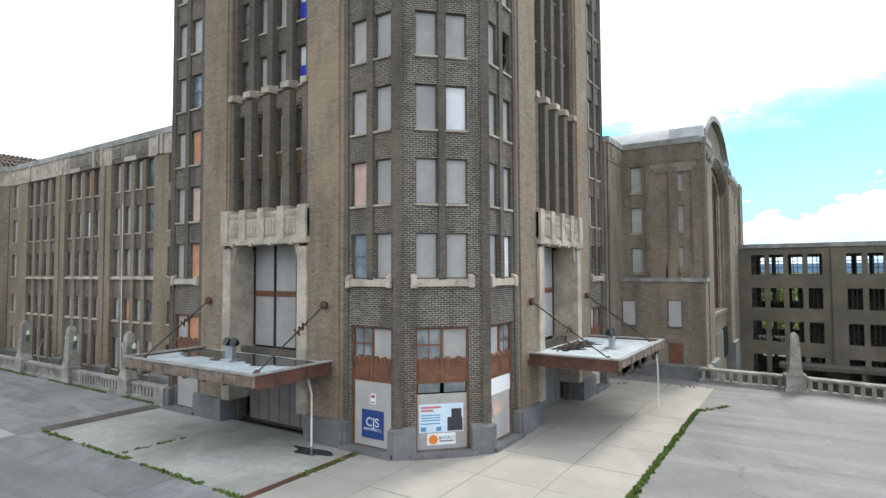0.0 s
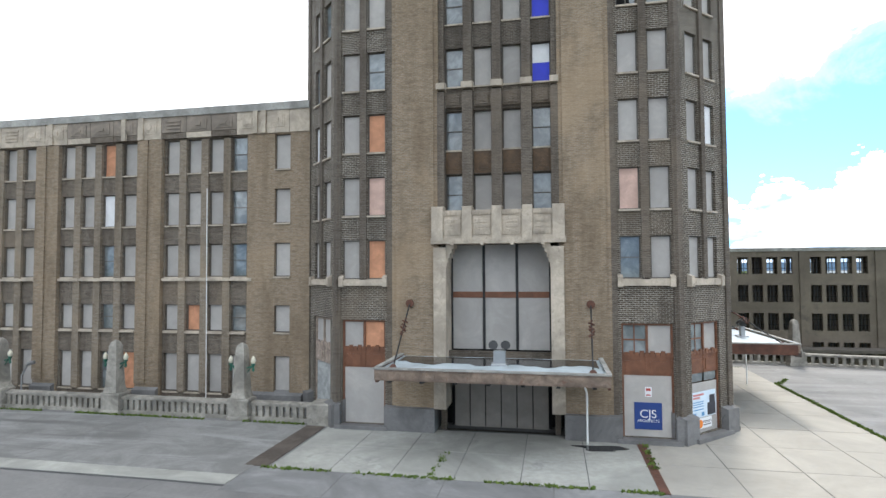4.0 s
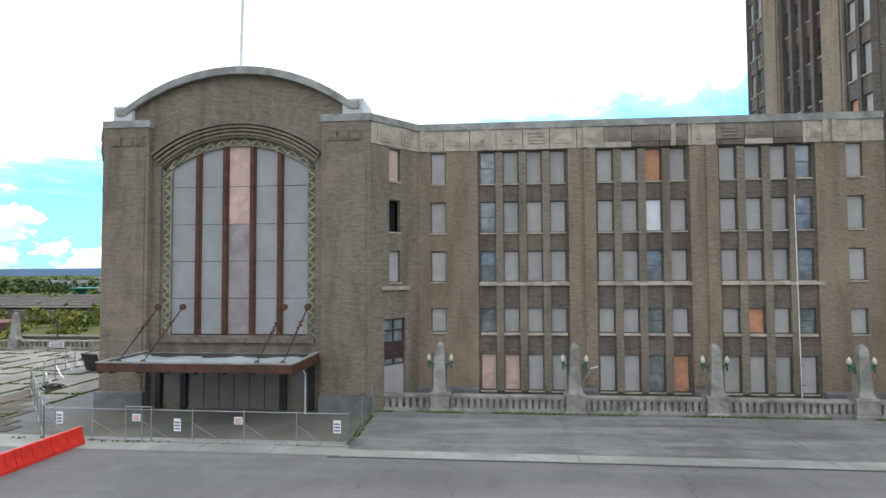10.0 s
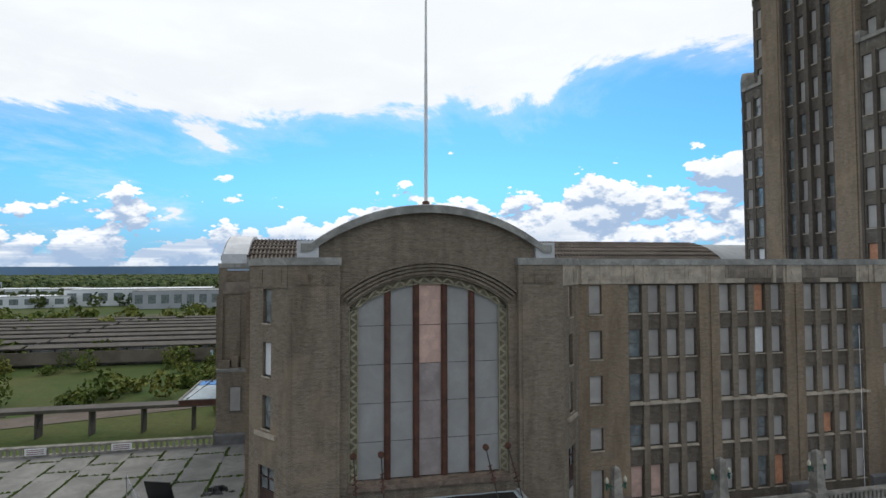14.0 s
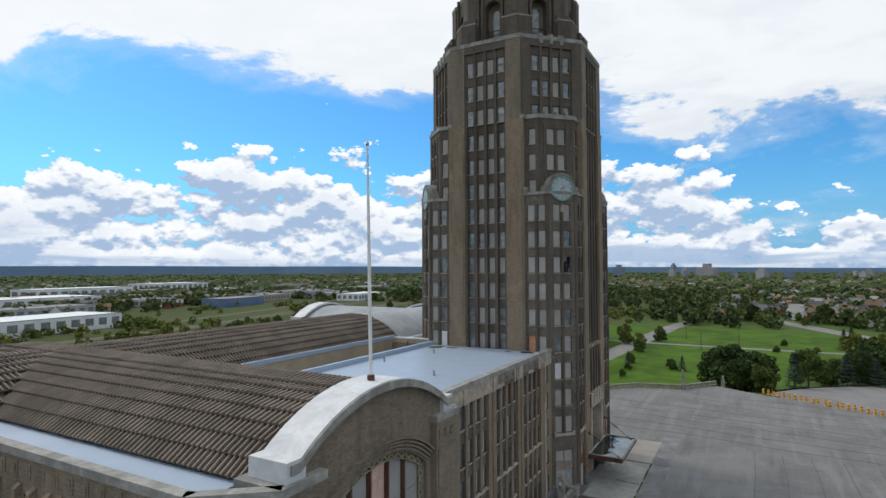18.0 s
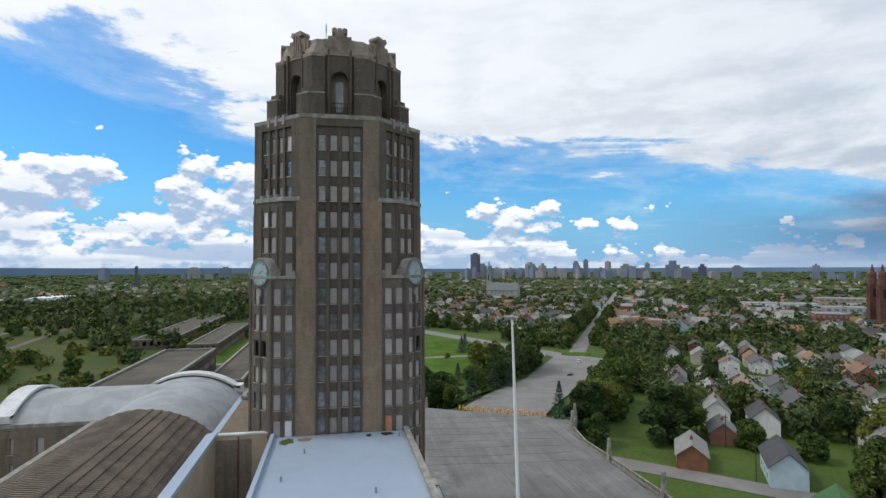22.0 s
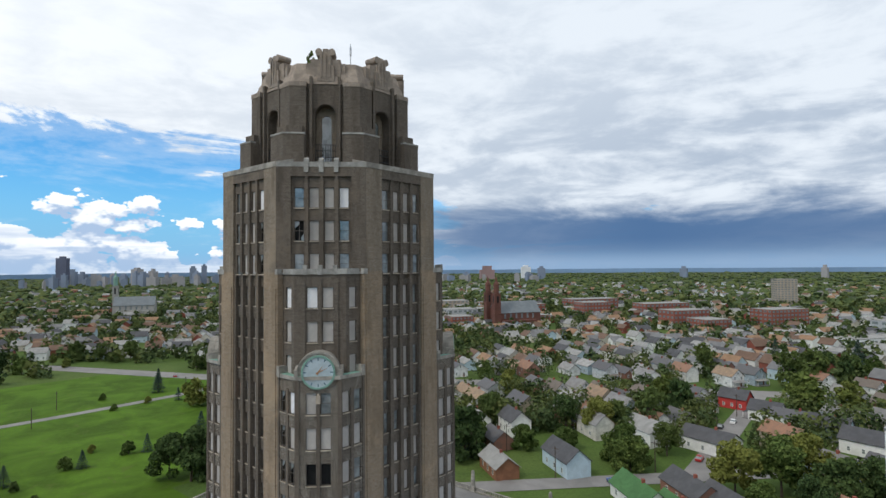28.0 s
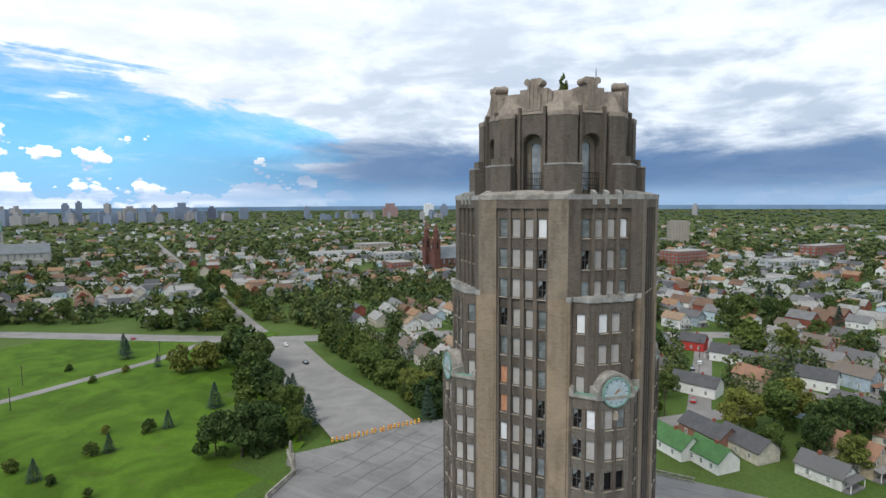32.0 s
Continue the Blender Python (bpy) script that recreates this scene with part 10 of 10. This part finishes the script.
# far hills and lake that close the horizon: haze painted as blue, height fitted to the view
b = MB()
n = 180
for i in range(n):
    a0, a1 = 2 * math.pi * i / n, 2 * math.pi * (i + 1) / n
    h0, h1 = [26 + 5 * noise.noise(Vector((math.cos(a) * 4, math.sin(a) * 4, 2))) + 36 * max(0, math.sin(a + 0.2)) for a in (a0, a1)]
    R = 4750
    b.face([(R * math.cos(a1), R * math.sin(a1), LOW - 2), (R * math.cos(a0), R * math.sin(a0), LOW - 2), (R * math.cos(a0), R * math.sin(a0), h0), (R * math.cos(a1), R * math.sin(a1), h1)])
solid("backdrop", b, surface("haze_blue_hills", (0.20, 0.31, 0.46), 0.95, 0.2, 0.002, 0.02, bumps=0), "blue hazy hills along the horizon", kind="structure")

# ---- trees placed one by one ----
for x, y, h in ((108, 41, 6.1), (108, 22, 5.6), (109, 3, 5.9), (111, -16, 9.0), (173, -36, 6.1), (197, -37, 9.5), (206, -41, 10)):
    fir(x, y, h)
for x, y, h, k in ((118, 42, 3.9, 3), (110, 26, 4.0, 3), (111, 8, 4.2, 3), (200, -14, 3.1, 3), (102, 40, 2.8, 1), (87, 39, 2.7, 1), (122, 15, 2.6, 3), (175, -10, 3, 3), (178, -25, 3, 3)):
    tree(x, y, h, k, "small young tree on the lawn", "young trees on the lawn")
for x, y, h, k in ((79, 9, 13.5, 2), (72, 6, 15, 1), (67, 0, 14, 2), (59, -3, 10, 4), (76, -2, 13, 2), (88, -22, 8, 1), (94, -28, 11, 2), (104, -32, 12, 1), (117, -36, 14, 0), (112, -30, 9, 3), (125, -45, 14, 2), (130, -54, 16, 2), (140, -55, 17, 1), (151, -57, 16, 0), (151, -43, 12, 3), (157, -35, 12, 0), (147, -62, 12, 2), (100, -20, 8, 3)):
    tree(x, y, h, k, "dark leafy tree beside the approach road", "trees along the road")
for x, y, h in ((84, -24, 9), (62, -10, 9), (90, -32, 8)):
    fir(x, y, h, "dense dark conical conifer beside the road", "conifers along the road", 1.05)
fir(32.5, -28.5, 11.0, "slim dark conifer at the edge of the forecourt", "conifers along the road", 0.8)
gt = random.Random(8)
for i in range(34):
    f = i / 33
    p = RAMP0 + A2 * (10 + 125 * f) + B2 * (20.5 + gt.uniform(0, 10))
    tree(p.x, p.y, gt.uniform(7, 12.5), gt.randrange(5), "leafy tree in the row along the road", "trees along the road")
for i in range(14):
    f = i / 13
    p = RAMP0 + A2 * (30 + 105 * f) - B2 * (17 + gt.uniform(0, 5))
    tree(p.x, p.y, gt.uniform(6, 12), gt.randrange(5), "leafy tree in the row along the road", "trees along the road")
for i in range(46):
    a = 8 + 9.0 * (i // 2) + gt.uniform(-2, 2)
    sg = -1 if i % 2 else 1
    x, y = 205 + 0.868 * a - 0.497 * sg * 9.5, -114 - 0.497 * a - 0.868 * sg * 9.5
    if gt.random() < 0.85:
        tree(x, y, gt.uniform(8, 14), gt.randrange(5), "leafy street tree beside the straight street", "trees along the street")
for i in range(16):
    x, y = 190 + gt.uniform(-8, 50), -80 - gt.uniform(-4, 16)
    if not near_road(x, y):
        tree(x, y, gt.uniform(5, 11), gt.randrange(5), "leafy tree at the end of the park", "trees along the park")
NEAR = ((24, -57, 16, 1), (14, -104, 13, 2), (2, -105, 13, 0), (-10, -123, 15, 2), (-12, -150, 14, 1), (-48, -77, 14, 0), (-57, -85, 15, 0), (-62, -92, 15, 0), (-20, -79, 10, 3), (-14, -84, 9, 3), (60, -136, 12, 0), (-38, -228, 18, 2), (-45, -249, 17, 1), (91, -161, 10, 0), (-59, -260, 15, 1), (32, -66, 13, 1), (45, -45, 13, 0), (25, -36, 9, 1), (39, -92, 13, 2), (-70, -80, 14, 1), (-78, -88, 14, 2), (-56, -66, 9, 0), (-66, -70, 12, 2), (-74, -64, 10, 0), (-88, -96, 14, 1), (14, -76, 8, 3), (-24, -98, 11, 2), (3, -84, 7, 3))
for x, y, h, k in NEAR:
    tree(x, y, h, k, "broad leafy garden tree between houses", "garden trees")
fir(26, -58, 15, "tall dark spruce beside the houses", "garden conifers", 0.9)
fir(-16, -82, 9, "blue-green spruce in a garden", "garden conifers")
count = 0
while count < 75:
    a, b_ = gt.uniform(-330, 130), gt.uniform(45, 320)
    p = RAMP0 + A2 * a + B2 * b_
    if p.y > -42 or near_road(p.x, p.y) or any((p.x - q[0]) ** 2 + (p.y - q[1]) ** 2 < 22 for q in SPOTS) or any((p.x - q[1]) ** 2 + (p.y - q[2]) ** 2 < 90 for q in PLOTS):
        continue
    tree(p.x, p.y, gt.uniform(6, 15), gt.randrange(5), "leafy street tree among houses", "garden trees")
    count += 1
for x, y, h in ((-59, -308, 17), (-90, -250, 14), (-20, -300, 15), (62, -226, 12)):
    fir(x, y, h, "dark spruce among houses", "garden conifers")
# thickets by the railway
count = 0
while count < 55:
    x, y = gt.uniform(-60, 420), gt.uniform(135, 330)
    if x < 110 and y > 240 or (y < 165 and 240 < x):
        continue
    tree(x, y, gt.uniform(4, 11), gt.choice((0, 3, 4)), "light green scrub tree beside the railway", "scrub by the railway", z=LOW)
    count += 1
for i in range(22):
    x, y = gt.uniform(-330, -60), gt.choice((gt.uniform(100, 150), gt.uniform(280, 330)))
    tree(x, y, gt.uniform(2, 6), gt.choice((0, 3)), "low green bush in the railway yard", "scrub by the railway", z=LOW)
for i in range(18):
    x, y = 300 + gt.uniform(0, 50), -75 + 12 * i * 0.6 + gt.uniform(-4, 4)
    tree(x, y, gt.uniform(6, 13), gt.randrange(5), "leafy tree along the park's edge", "trees along the park")
for x, y, h in ((120, 62, 12), (175, 55, 10), (165, 46, 7), (190, 40, 8), (150, 44, 6)):
    tree(x, y, h, 0, "broad tree beside the park street", "trees along the park")
strip("street", [(60, 64), (110, 56), (262, 44), (420, 20)], 10, M_ROAD, "wide grey street along the park", 0.07)
b = MB()
pts = [(176 + 5.5 * math.cos(a), -98 + 8.5 * math.sin(a)) for a in [2 * math.pi * i / 24 for i in range(24)]]
b.prism(pts, LOW, LOW + 0.3)
solid("traffic_island", b, M_LAWN, "oval grass traffic island at the road's end", "traffic island")


# parked cars
def car(x, y, a, col, name):
    z = terrain(x, y) + 0.1
    t = thing("car", (x, y, z), "parked %s car on the street" % name, "car", "parked cars")
    m = pose(x, y, z, 0, 0, a)
    body = MB()
    body.hexa([(-0.9, -2.2, 0.25), (0.9, -2.2, 0.25), (0.9, 2.2, 0.25), (-0.9, 2.2, 0.25)], [(-0.88, -2.1, 0.85), (0.88, -2.1, 0.85), (0.88, 2.15, 0.9), (-0.88, 2.15, 0.9)])
    cab = MB()
    cab.hexa([(-0.85, -1.1, 0.86), (0.85, -1.1, 0.86), (0.85, 1.7, 0.88), (-0.85, 1.7, 0.88)], [(-0.68, -0.4, 1.45), (0.68, -0.4, 1.45), (0.68, 1.1, 1.45), (-0.68, 1.1, 1.45)])
    top = MB()
    top.bbox(-0.7, 0.7, -0.42, 1.12, 1.44, 1.5, 0.03)
    for nm, b, mt in (("body", body, col), ("cabin_glass", cab, M_GLASS), ("roof", top, col)):
        b.v = [tuple(m @ Vector(v)) for v in b.v]
        part_one(nm, b, mt, t)
    for u in (-0.85, 0.85):
        for v in (-1.4, 1.4):
            b = MB()
            b.tube(m @ Vector((u - 0.1, v, 0.33)), m @ Vector((u + 0.1, v, 0.33)), 0.33, 12)
            part_one("wheel", b, M_STEEL, t)


C = {n: surface(n + "_car_paint", c, 0.3, 0.05, bumps=0, spec=0.6) for n, c in (("red", (0.35, 0.02, 0.02)), ("white", (0.75, 0.75, 0.75)), ("blue", (0.03, 0.10, 0.35)), ("dark", (0.03, 0.03, 0.035)), ("silver", (0.45, 0.46, 0.47)))}
for x, y, a, n in ((-20, -66, 44, "blue"), (-33, -100, 5, "red"), (-31, -150, 5, "white"), (60, -166, 62, "dark"), (100, -140, 55, "silver"), (20, -186, 62, "white"), (150, -88, 57, "white"), (172, -78, 60, "silver"), (-29, -140, 5, "dark"), (120, -70, 57, "dark"), (230, -60, 65, "red"), (-40, -212, 62, "silver")):
    car(x, y, a, C[n], n)
b = MB()
b.box(-3, 3, -1.3, 1.3, 0.2, 2.4)
b.v = [tuple(pose(2, -170, terrain(2, -170), 0, 0, 25) @ Vector(v)) for v in b.v]
solid("container", b, surface("bright_green_steel", (0.02, 0.30, 0.08), 0.5, 0.2), "bright green steel container beside the street", "container")
# small birch growing on the crown of the tower
sh = tree(-28.4, 39.3, 4.0, 4, "thin young birch growing on the tower's roof", z=75.9, squash=0.5)
woods()
